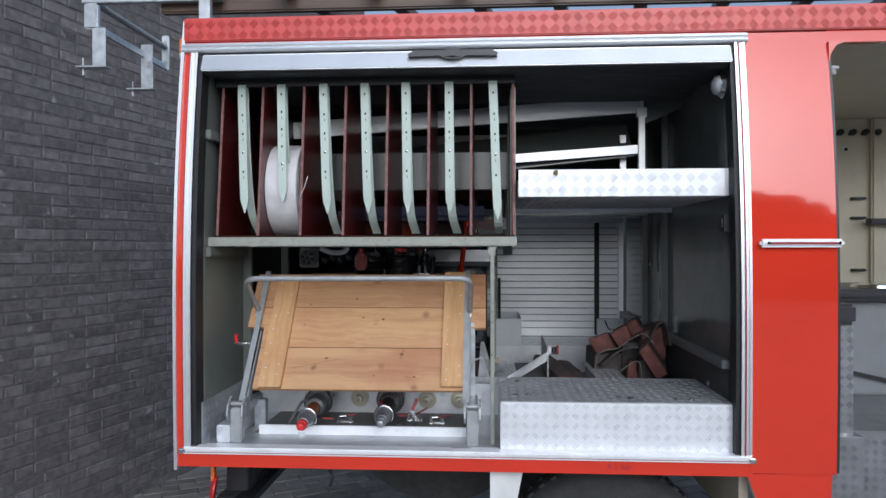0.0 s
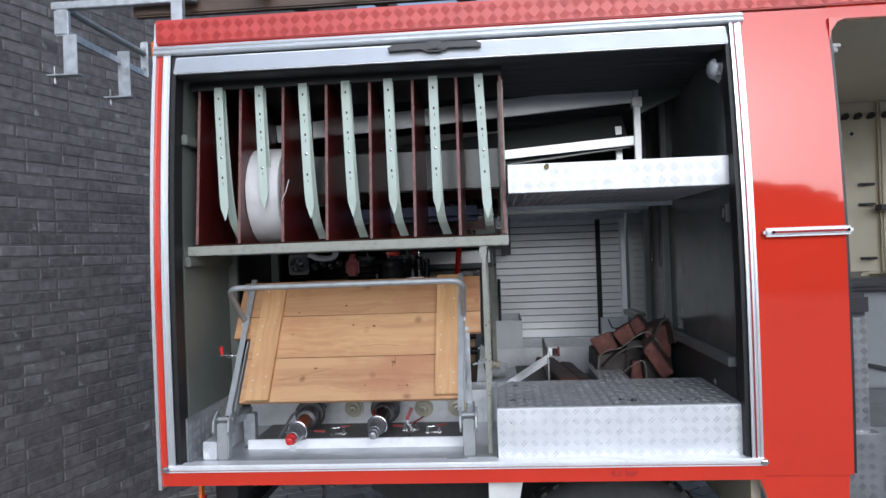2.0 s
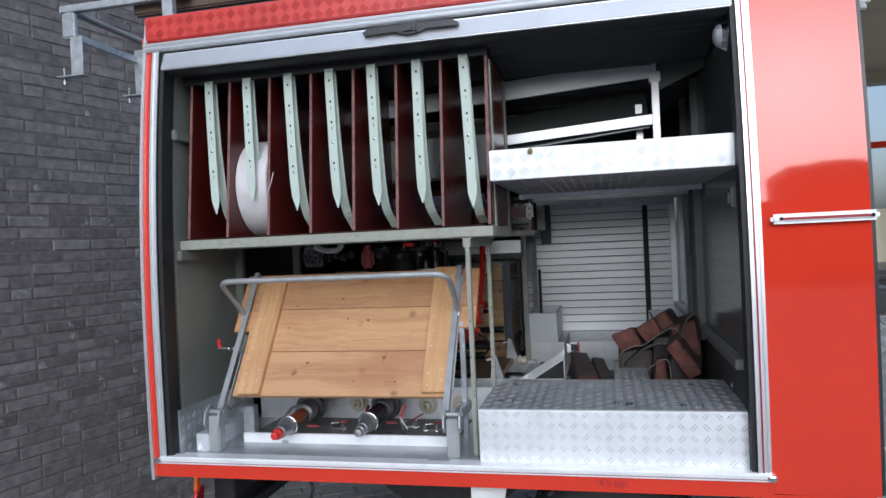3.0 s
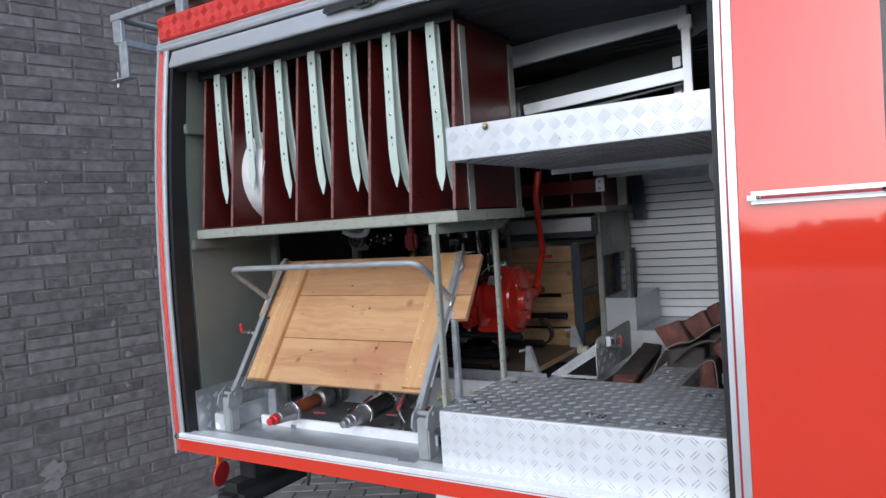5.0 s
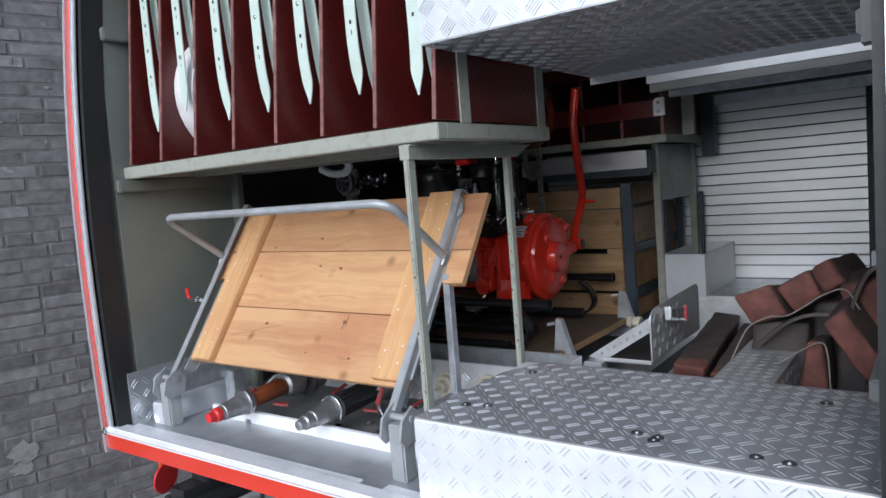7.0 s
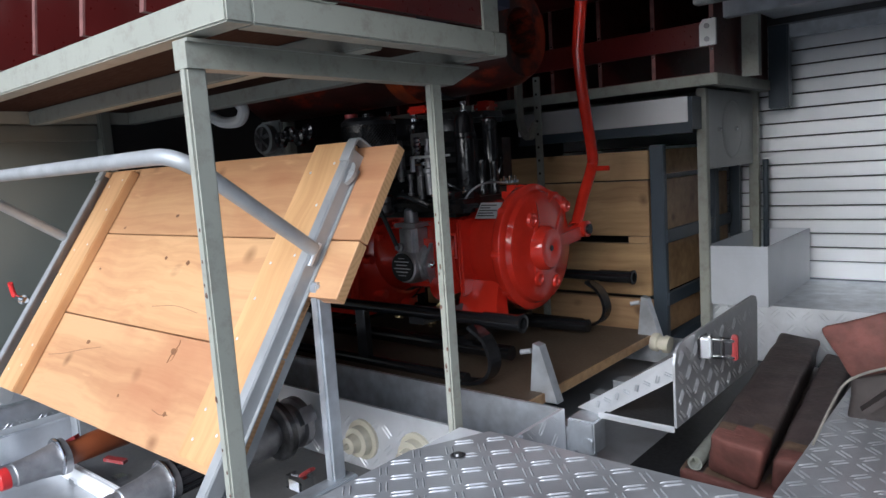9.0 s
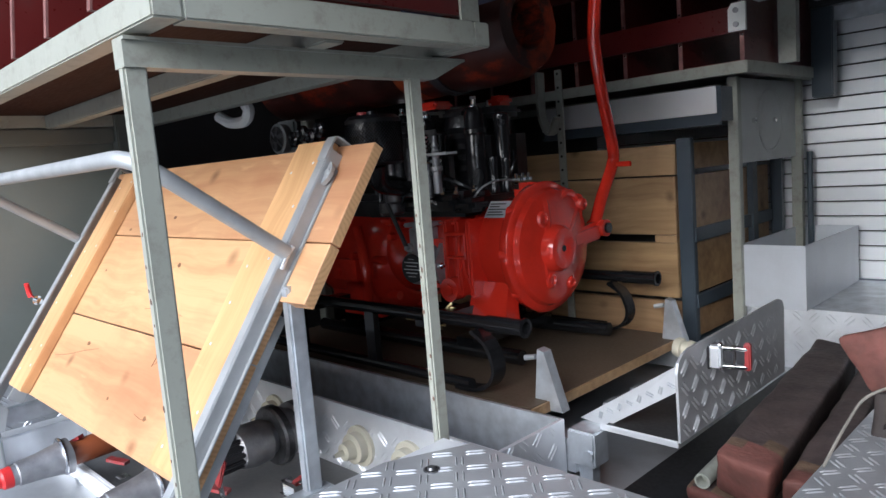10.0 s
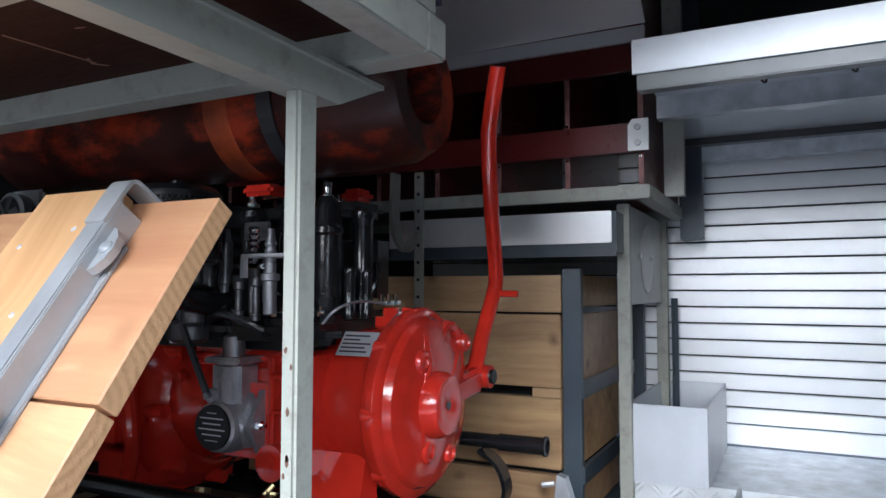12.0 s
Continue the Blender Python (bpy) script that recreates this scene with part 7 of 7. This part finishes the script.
turned(bm, (0.02, 3.52, 0.975), (1, 0, -0.1), [(0, 0.018), (0.005, 0.021), (0.016, 0.021), (0.019, 0.016), (0.028, 0.016), (0.030, 0.020), (0.042, 0.019)], 20)
part("roller", bm, CREAM_PLASTIC, pb, "cream plastic roller", smooth=True)

# latched tread plate tray
lt = thing("latched_tray", (0.2, 3.25, 0.93), "bent tread plate tray with a red-handled toggle latch", "tray")
bm = fresh()
plate(bm, [(0.262, 3.048, 0.978), (0.266, 3.445, 0.978), (0.266, 3.448, 1.098), (0.266, 3.440, 1.112), (0.266, 3.422, 1.118), (0.262, 3.085, 1.110), (0.262, 3.065, 1.106), (0.262, 3.051, 1.096), (0.262, 3.046, 1.08)], 0.004, (1, 0, 0))
side = part("side_plate", bm, TREAD_WORN, lt, "dull tread plate side")
bm = fresh()
treads(bm, (0.268, 3.048, 0.978), (0, 1, 0), (0, 0, 1), 0.396, 0.133, 0.031, 2, 0.0020, 0.028, 0.005)
raw_part("tread_relief", bm, WORN_BAR, side, kind="stuff")
bm = fresh()
plate(bm, [(0.135, 3.05, 0.972), (0.262, 3.05, 0.975), (0.262, 3.46, 0.975), (0.135, 3.46, 0.972)], 0.003, (0, 0, 1))
part("bottom", bm, BACK_DARK, lt, "near-black tray bottom")
bm = fresh()
box(bm, 0.132, 0.262, 3.046, 3.050, 0.970, 0.980, 0.001)
part("front_edge", bm, ALU, lt)
bm = fresh()
plate(bm, [(0.080, 3.070, 0.972), (0.128, 3.070, 0.966), (0.260, 3.052, 1.052), (0.260, 3.052, 1.090)], 0.003, (0, 1, 0.1))
ls = part("brace_strip", bm, ALU, lt, "bright slanting tread plate brace")
bm = fresh()
rise = Vector((0.180, -0.018, 0.102)).normalized()
treads(bm, (0.100, 3.0665, 0.962), rise, (-0.49, 0.0, 0.87), 0.21, 0.040, 0.0215, 2, 0.0012, 0.015, 0.003, 0.004, keep=lambda a, b: 0.011 < 0.003 + b < 0.028 and 0.03 < a < 0.185)
raw_part("tread_relief", bm, TREAD_BAR, ls, kind="stuff")
bm = fresh()
box(bm, 0.085, 0.134, 3.055, 3.46, 0.962, 0.968, 0.001)
part("ledge", bm, GALV, lt)
bm = fresh()
box(bm, 0.2685, 0.274, 3.130, 3.172, 1.066, 1.104, 0.003)
for z in (1.098, 1.070):
    bar(bm, (0.272, 3.145, z), (0.318, 3.166, z - 0.003), 0.008, 0.005, (0, 0, 1), 0.001)
rod(bm, (0.282, 3.150, 1.064), (0.282, 3.150, 1.104), 0.0045, segs=10)
rod(bm, (0.300, 3.158, 1.066), (0.300, 3.158, 1.100), 0.004, segs=10)
la = part("latch", bm, CHROME, lt, "chrome toggle latch", smooth=True)
bm = fresh()
box(bm, 0.270, 0.288, 3.136, 3.150, 1.068, 1.102, 0.003)
part("loop", bm, ALU_WHITE, la, "bright latch plate")
bm = fresh()
bar(bm, (0.286, 3.153, 1.085), (0.314, 3.166, 1.083), 0.008, 0.024, (0, 0, 1), 0.002)
part("lever", bm, SATIN_BLACK, la, "black latch lever")
bm = fresh()
bar(bm, (0.317, 3.166, 1.063), (0.317, 3.166, 1.105), 0.009, 0.010, (1, 0, 0), 0.002)
part("handle", bm, WORN_RED, la, "red latch handle")

# red cylinder over the engine
tk = thing("red_cylinder", (-0.5, 3.22, 1.7), "scuffed red cylinder lying under the hose rack behind the frame", "cylinder")
bm = fresh()
turned(bm, (-0.985, 3.24, 1.655), (1, 0, 0), [(0, 0.06), (0.05, 0.10), (0.10, 0.105), (0.78, 0.105), (0.85, 0.100), (0.88, 0.085), (0.878, 0.05), (0.83, 0.046), (0.82, 0.02)], 40)
body = part("body", bm, RUST_RED, tk, smooth=True)
bm = fresh()
turned(bm, (-0.415, 3.24, 1.655), (1, 0, 0), [(0, 0.1052), (0.001, 0.1062), (0.044, 0.1062), (0.045, 0.1052)], 40)
part("band", bm, ORANGE_WORN, body, "orange stripe", smooth=True)
bm = fresh()
band(bm, [(-0.30, 3.24 + 0.108 * math.cos(a), 1.655 + 0.108 * math.sin(a)) for a in [k * math.pi / 16 for k in range(14, 34)]], (1, 0, 0), 0.025, 0.004)
part("strap", bm, SATIN_BLACK, tk, "black strap")
bm = fresh()
band(bm, smooth_line([(-0.395, 3.65, 1.62), (-0.395, 3.65, 1.51), (-0.37, 3.65, 1.46), (-0.345, 3.65, 1.50)], 5), (0, 1, 0), 0.03, 0.008)
part("hook_strap", bm, FRAME_PAINT, tk, "grey bent hook strap")
bm = fresh()
box(bm, -0.353, -0.333, 3.655, 3.662, 0.95, 1.62, 0.001)
hanger = part("hanger", bm, FRAME_PAINT, tk, "grey perforated hanger strip")
for k in range(9):
    bm = fresh()
    rod(bm, (-0.343, 3.655, 1.33 + 0.035 * k), (-0.343, 3.6535, 1.33 + 0.035 * k), 0.0035, segs=8)
    part("hole", bm, BLACK_RUBBER, hanger)

# ---- wheel chocks, timber and straps ----


def block(name, label, pts, h, mat_=CHOCK, category="timber block", seed=0, along=True):
    """A rough sawn block with worn round edges: four base corners and a height vector. along: it runs from its first to its last corner, else up the height."""
    q, h = [Vector(p) for p in pts], Vector(h)
    size = ((q[1] - q[0]).length, (q[3] - q[0]).length, h.length)
    r = min(0.011, min(size) * 0.3)

    def steps(length):
        n = max(3, int(length / 0.03))
        return [0, r * 0.3, r] + [r + (length - 2 * r) * k / n for k in range(1, n)] + [length - r, length - r * 0.3, length]

    lines = [steps(v) for v in size]
    bm, cells = fresh(), {}

    def corner(i, j, k):
        if (i, j, k) not in cells:
            p = Vector((lines[0][i], lines[1][j], lines[2][k]))
            inner = Vector([min(max(p[c], r), size[c] - r) for c in range(3)])
            away = p - inner
            p = inner + away.normalized() * r if away.length > 1e-6 else p
            a, b, c = p.x / size[0], p.y / size[1], p.z / size[2]
            w = (q[0] * (1 - a) + q[1] * a) * (1 - b) + (q[3] * (1 - a) + q[2] * a) * b + h * c
            w += noise.noise_vector(w * 17.0 + Vector((seed * 1.7, 0, 0))) * 0.0035 + noise.noise_vector(w * 75.0) * 0.0009
            cells[i, j, k] = bm.verts.new(w)
        return cells[i, j, k]

    na, nb, nc = [len(v) - 1 for v in lines]
    for i in range(na):
        for j in range(nb):
            for k in (0, nc):
                bm.faces.new((corner(i, j, k), corner(i + 1, j, k), corner(i + 1, j + 1, k), corner(i, j + 1, k)))
    for i in range(na):
        for k in range(nc):
            for j in (0, nb):
                bm.faces.new((corner(i, j, k), corner(i + 1, j, k), corner(i + 1, j, k + 1), corner(i, j, k + 1)))
    for j in range(nb):
        for k in range(nc):
            for i in (0, na):
                bm.faces.new((corner(i, j, k), corner(i, j + 1, k), corner(i, j + 1, k + 1), corner(i, j, k + 1)))
    bmesh.ops.recalc_face_normals(bm, faces=bm.faces)
    ob = solo(name, bm, mat_, label, category, smooth=True)
    if mat_ is CHOCK:
        ob.data.materials.append(CHOCK_TOP), ob.data.materials.append(CHOCK_EDGE)
        axis = (q[3] - q[0] if along else h).normalized()
        start = (q[0] + q[1]) / 2 if along else (q[0] + q[2]) / 2
        for f in ob.data.polygons:
            far = (f.center + ob.location - start).dot(axis)
            wear = 0.016 * noise.noise(f.center * 30.0 + Vector((seed, 0, 0)))
            painted = 0.012 if f.normal.dot(axis) > -0.35 else 0.05
            f.material_index = 0 if far < painted + wear else 2 if far < painted + 0.022 + wear * 1.5 and f.normal.z > 0.5 and along else 1
    return ob


G = "red-brown timber blocks in the locker"
TB = "long red-brown painted timber block, worn dark on top"
tagged(block("timber_block", TB, [(0.297, 3.085, 0.903), (0.383, 3.055, 0.903), (0.318, 3.70, 0.905), (0.230, 3.73, 0.905)], (0.02, -0.045, 0.078), seed=0), group=G)
tagged(block("timber_block", TB, [(0.394, 3.065, 0.902), (0.448, 3.06, 0.902), (0.40, 3.60, 0.905), (0.345, 3.63, 0.905)], (0.014, -0.03, 0.068), seed=1), group=G)
tagged(block("timber_block", "flat dark red-brown timber block under the others", [(0.253, 3.085, 0.871), (0.455, 3.050, 0.871), (0.43, 3.72, 0.871), (0.225, 3.74, 0.871)], (0.0, -0.012, 0.0315), seed=2), group=G)
bm = fresh()
turned(bm, (0.281, 3.078, 0.9135), (-0.07, 1, 0), [(0.02, 0.008), (0, 0.009), (0, 0.0115), (0.32, 0.0115), (0.32, 0.001)], 16)
solo("short_tube", bm, FRAME_PAINT, "short grey tube lying beside the timber blocks", "tube", smooth=True)


def chock(seed, label, front, y, depth):
    tagged(block("wheel_chock", label, [(x, y, z) for x, z in front], depth, category="wheel chock", seed=seed, along=False), group=G)


chock(11, "red-brown wheel chock roped on top of the pile", ((0.444, 1.140), (0.486, 1.068), (0.565, 1.100), (0.530, 1.172)), 3.12, (0.05, 0.15, -0.02))
chock(12, "red-brown wheel chock roped on top of the pile", ((0.540, 1.165), (0.580, 1.105), (0.640, 1.145), (0.612, 1.205)), 3.12, (0.05, 0.16, 0.0))
chock(13, "red-brown wheel chock at the top of the pile", ((0.616, 1.206), (0.642, 1.146), (0.690, 1.176), (0.655, 1.232)), 3.125, (0.04, 0.15, 0.0))
chock(14, "red-brown wheel chock leaning on the locker wall", ((0.648, 1.095), (0.728, 0.972), (0.775, 1.00), (0.690, 1.135)), 3.04, (0.03, 0.15, 0.05))
chock(15, "upright red-brown wooden wheel chock", ((0.612, 1.050), (0.648, 1.052), (0.658, 0.866), (0.585, 0.866)), 3.06, (0.01, 0.10, 0.0))
chock(16, "red-brown wheel chock low beside the locker wall", ((0.722, 0.960), (0.770, 0.985), (0.778, 0.870), (0.730, 0.866)), 3.00, (0.0, 0.12, 0.0))
chock(17, "dark worn wheel chock leaning in the pile", ((0.675, 1.170), (0.705, 1.050), (0.785, 1.050), (0.785, 1.200)), 3.11, (0.0, 0.10, 0.02))
for x0, y0, z0, x1, y1, z1, sd in ((0.47, 3.16, 0.866, 0.60, 3.42, 1.075, 21), (0.60, 3.20, 0.866, 0.78, 3.45, 1.12, 22), (0.66, 3.12, 0.866, 0.76, 3.22, 1.05, 23)):
    pts, up = [(x0, y0, z0), (x1, y0, z0), (x1, y1, z0), (x0, y1, z0)], (0.01, 0.0, z1 - z0)
    tagged(block("folded_canvas", "dark greasy folded canvas bundle under the chocks", pts, up, LEATHER, "bundle", sd), group="bundles under the chocks")
ramp = thing("ramp_plate", (0.52, 3.1, FL), "dull tread plate channel lying among the blocks", "ramp")
bm = fresh()
box(bm, 0.455, 0.580, 2.86, 3.36, 0.996, 1.000, 0.001)
box(bm, 0.576, 0.580, 2.86, 3.36, 0.905, 0.996)
rp = part("plate", bm, TREAD_WORN, ramp)
bm = fresh()
treads(bm, (0.455, 2.86, 1.0), (1, 0, 0), (0, 1, 0), 0.125, 0.5, 0.029, 2, 0.0015, 0.026, 0.005)
treads(bm, (0.580, 2.86, 0.905), (0, 1, 0), (0, 0, 1), 0.5, 0.09, 0.029, 2, 0.0015, 0.026, 0.005)
raw_part("tread_relief", bm, WORN_BAR, rp, kind="stuff")
bm = fresh()
box(bm, 0.46, 0.50, 2.9, 3.3, FL, 0.996)
part("support", bm, GALV, ramp)
bm = fresh()
tube(bm, smooth_line([(0.462, 3.02, 1.005), (0.474, 3.07, 1.045), (0.488, 3.105, 1.072), (0.53, 3.112, 1.094), (0.566, 3.112, 1.098), (0.60, 3.112, 1.118), (0.645, 3.112, 1.150), (0.69, 3.10, 1.165), (0.72, 3.06, 1.13)]), 0.0019, 8)
solo("rope", bm, ROPE, "thin grey rope slung round the blocks", "rope", smooth=True)
bm = fresh()
tube(bm, smooth_line([(0.56, 3.03, 1.004), (0.60, 3.05, 1.03), (0.645, 3.045, 1.055), (0.66, 3.035, 1.03), (0.668, 3.03, 0.93), (0.70, 3.0, 0.87)]), 0.0018, 8)
solo("rope", bm, ROPE, "thin grey rope hanging between the chocks", "rope", smooth=True)
for pts in (((0.50, 3.14, 1.02), (0.56, 3.13, 1.075), (0.62, 3.125, 1.10), (0.68, 3.12, 1.09), (0.72, 3.11, 1.02)), ((0.68, 3.10, 1.05), (0.70, 3.10, 1.13), (0.73, 3.10, 1.20), (0.765, 3.10, 1.21), (0.785, 3.08, 1.12))):
    bm = fresh()
    band(bm, smooth_line(pts, 6), (0.2, -0.9, 0.2), 0.06, 0.008)
    solo("leather_strap", bm, LEATHER, "dark greasy leather strap draped over the blocks", "strap", smooth=True, group="straps on the block pile")
bm = fresh()
box(bm, 0.15, 0.80, 2.80, 3.84, FL, FL + 0.004)
part("rubber_mat", bm, BLACK_RUBBER, truck, "dark rubber mat behind the box")

# ---- brick wall behind the truck ----
WA = math.atan2(0.25, 1.0)
WDIR = Vector((math.sin(WA), math.cos(WA), 0))
WNRM = Vector((math.cos(WA), -math.sin(WA), 0))
W0 = Vector((-2.30, 3.68, 0.0))
wm = Matrix((WDIR, -WNRM, Vector((0, 0, 1)))).transposed().to_4x4()
wm.translation = W0
wall = new("wall_brick")
wall.matrix_world = wm
tagged(wall, "dark grey-brown brick wall beside the truck", kind="structure")
CH, BL, BH, BD = 0.061, 0.215, 0.0535, 0.10


def wall_part(name, bm, material, label="", kind=""):
    me = bpy.data.meshes.new(name)
    bmesh.ops.recalc_face_normals(bm, faces=bm.faces)
    bm.to_mesh(me)
    bm.free()
    me.materials.append(material)
    ob = new(name, me)
    ob.parent = wall
    return tagged(ob, label, kind=kind)


bm = fresh()
box(bm, -7.0, 4.0, 0.0028, 0.25, 0, 5.2)
wall_part("mortar", bm, MORTAR, "dark recessed mortar")


def brick_mesh(length, seed):
    bm = bmesh.new()
    box(bm, -length / 2, length / 2, 0, 0.05, -BH / 2, BH / 2)
    bmesh.ops.bevel(bm, geom=[e for e in bm.edges if all(v.co.y < 0.01 for v in e.verts)], offset=0.004, segments=1, affect="EDGES")
    rnd = random.Random(seed)
    for v in bm.verts:
        v.co += Vector((rnd.uniform(-1, 1) * 0.002, rnd.uniform(-1, 1) * 0.0012, rnd.uniform(-1, 1) * 0.0018))
    me = bpy.data.meshes.new("brick")
    bm.to_mesh(me)
    bm.free()
    me.materials.append(BRICK)
    return me


STRETCH = [brick_mesh(BL, k) for k in range(4)]
HEAD = [brick_mesh(0.102, 10 + k) for k in range(3)]
rnd = random.Random(7)
rest_v, rest_f = [], []
count = 0
for c in range(int(4.4 / CH)):
    z = (c + 0.5) * CH
    x = -2.9 + rnd.choice((0, 0.112, 0.056, 0.168))
    while x < 1.8:
        head = rnd.random() < 0.28
        ln = 0.102 if head else BL
        me = rnd.choice(HEAD if head else STRETCH)
        cx = x + ln / 2
        place = Vector((cx, rnd.uniform(-0.0015, 0.002), z + rnd.uniform(-0.002, 0.002)))
        near = -1.05 < cx < 0.35 and 0.75 < z < 3.0 and count < 300
        if near:
            b = new("brick", me)
            b.parent = wall
            b.location = place
            b.rotation_euler = (0, rnd.uniform(-0.006, 0.006), 0)
            count += 1
        else:
            k = len(rest_v)
            rest_v += [tuple(v.co + place) for v in me.vertices]
            rest_f += [tuple(i + k for i in p.vertices) for p in me.polygons]
        x += ln + 0.010
me = bpy.data.meshes.new("bricks")
me.from_pydata(rest_v, [], rest_f)
BRICKS = shade("dark_manganese_brick_far", (0.150, 0.139, 0.142), 0.9, var=0.3, scale=20, fine=150, bump=0.7, dirt=0.5, dirt_col=(0.20, 0.185, 0.18), dirt_scale=26, specks=0.6)
nn, ll = BRICKS.node_tree.nodes, BRICKS.node_tree.links
geo = nn.new("ShaderNodeNewGeometry")
hs = nn.new("ShaderNodeHueSaturation")
vr = nn.new("ShaderNodeMapRange")
vr.inputs["To Min"].default_value, vr.inputs["To Max"].default_value = 0.78, 1.22
ll.new(geo.outputs["Random Per Island"], vr.inputs["Value"])
ll.new(vr.outputs[0], hs.inputs["Value"])
base = nn["Principled BSDF"].inputs["Base Color"]
src = base.links[0].from_socket
ll.new(src, hs.inputs["Color"])
ll.new(hs.outputs[0], base)
me.materials.append(BRICKS)
rest = new("bricks", me)
rest.parent = wall
tagged(rest, kind="stuff")
# lime stains on the bricks
for u, z, w, h in ((-1.030, 0.405, 0.062, 0.050), (-1.045, 0.335, 0.045, 0.030), (-0.436, 1.468, 0.004, 0.026), (-0.75, 2.057, 0.012, 0.006), (-0.88, 2.172, 0.005, 0.014), (-0.70, 1.69, 0.006, 0.018), (-0.60, 2.10, 0.016, 0.005), (-0.32, 1.30, 0.010, 0.004), (-0.95, 1.90, 0.008, 0.005), (-0.52, 1.88, 0.004, 0.020), (-1.2, 1.6, 0.010, 0.005)):
    bm = fresh()
    ring = [(u + w * (1 + 0.28 * math.sin(3 * k + u * 9)) * math.cos(2 * math.pi * k / 16), -0.0018, z + h * (1 + 0.3 * math.cos(2.3 * k + z * 7)) * math.sin(2 * math.pi * k / 16)) for k in range(16)]
    plate(bm, ring, 0.0022, (0, -1, 0))
    wall_part("stain", bm, PALE_STAIN, "pale lime stain")

# ---- pavers under the truck ----
pv = new("pavement")
tagged(pv, "grey brick pavers laid in running bond under the truck", kind="structure")
pme = []
for k in range(3):
    bm = fresh()
    box(bm, -0.103, 0.103, -0.0505, 0.0505, 0.0, 0.012)
    bmesh.ops.bevel(bm, geom=[e for e in bm.edges if all(v.co.z > 0.01 for v in e.verts)], offset=0.006, segments=1, affect="EDGES")
    m_ = bpy.data.meshes.new("paver")
    bm.to_mesh(m_)
    bm.free()
    m_.materials.append(PAVER)
    pme.append(m_)
n = 0
for j in range(17):
    for i in range(17):
        if n >= 289:
            break
        p = new("paver", rnd.choice(pme))
        p.parent = pv
        a = radians(28)
        u, v = -1.75 + i * 0.212 + (0.106 if j % 2 else 0), -0.75 + j * 0.107
        p.location = (-0.35 + u * math.cos(a) - v * math.sin(a), 4.35 + u * math.sin(a) + v * math.cos(a), rnd.uniform(-0.003, 0.002))
        p.rotation_euler = (rnd.uniform(-0.01, 0.01), rnd.uniform(-0.01, 0.01), a)
        n += 1
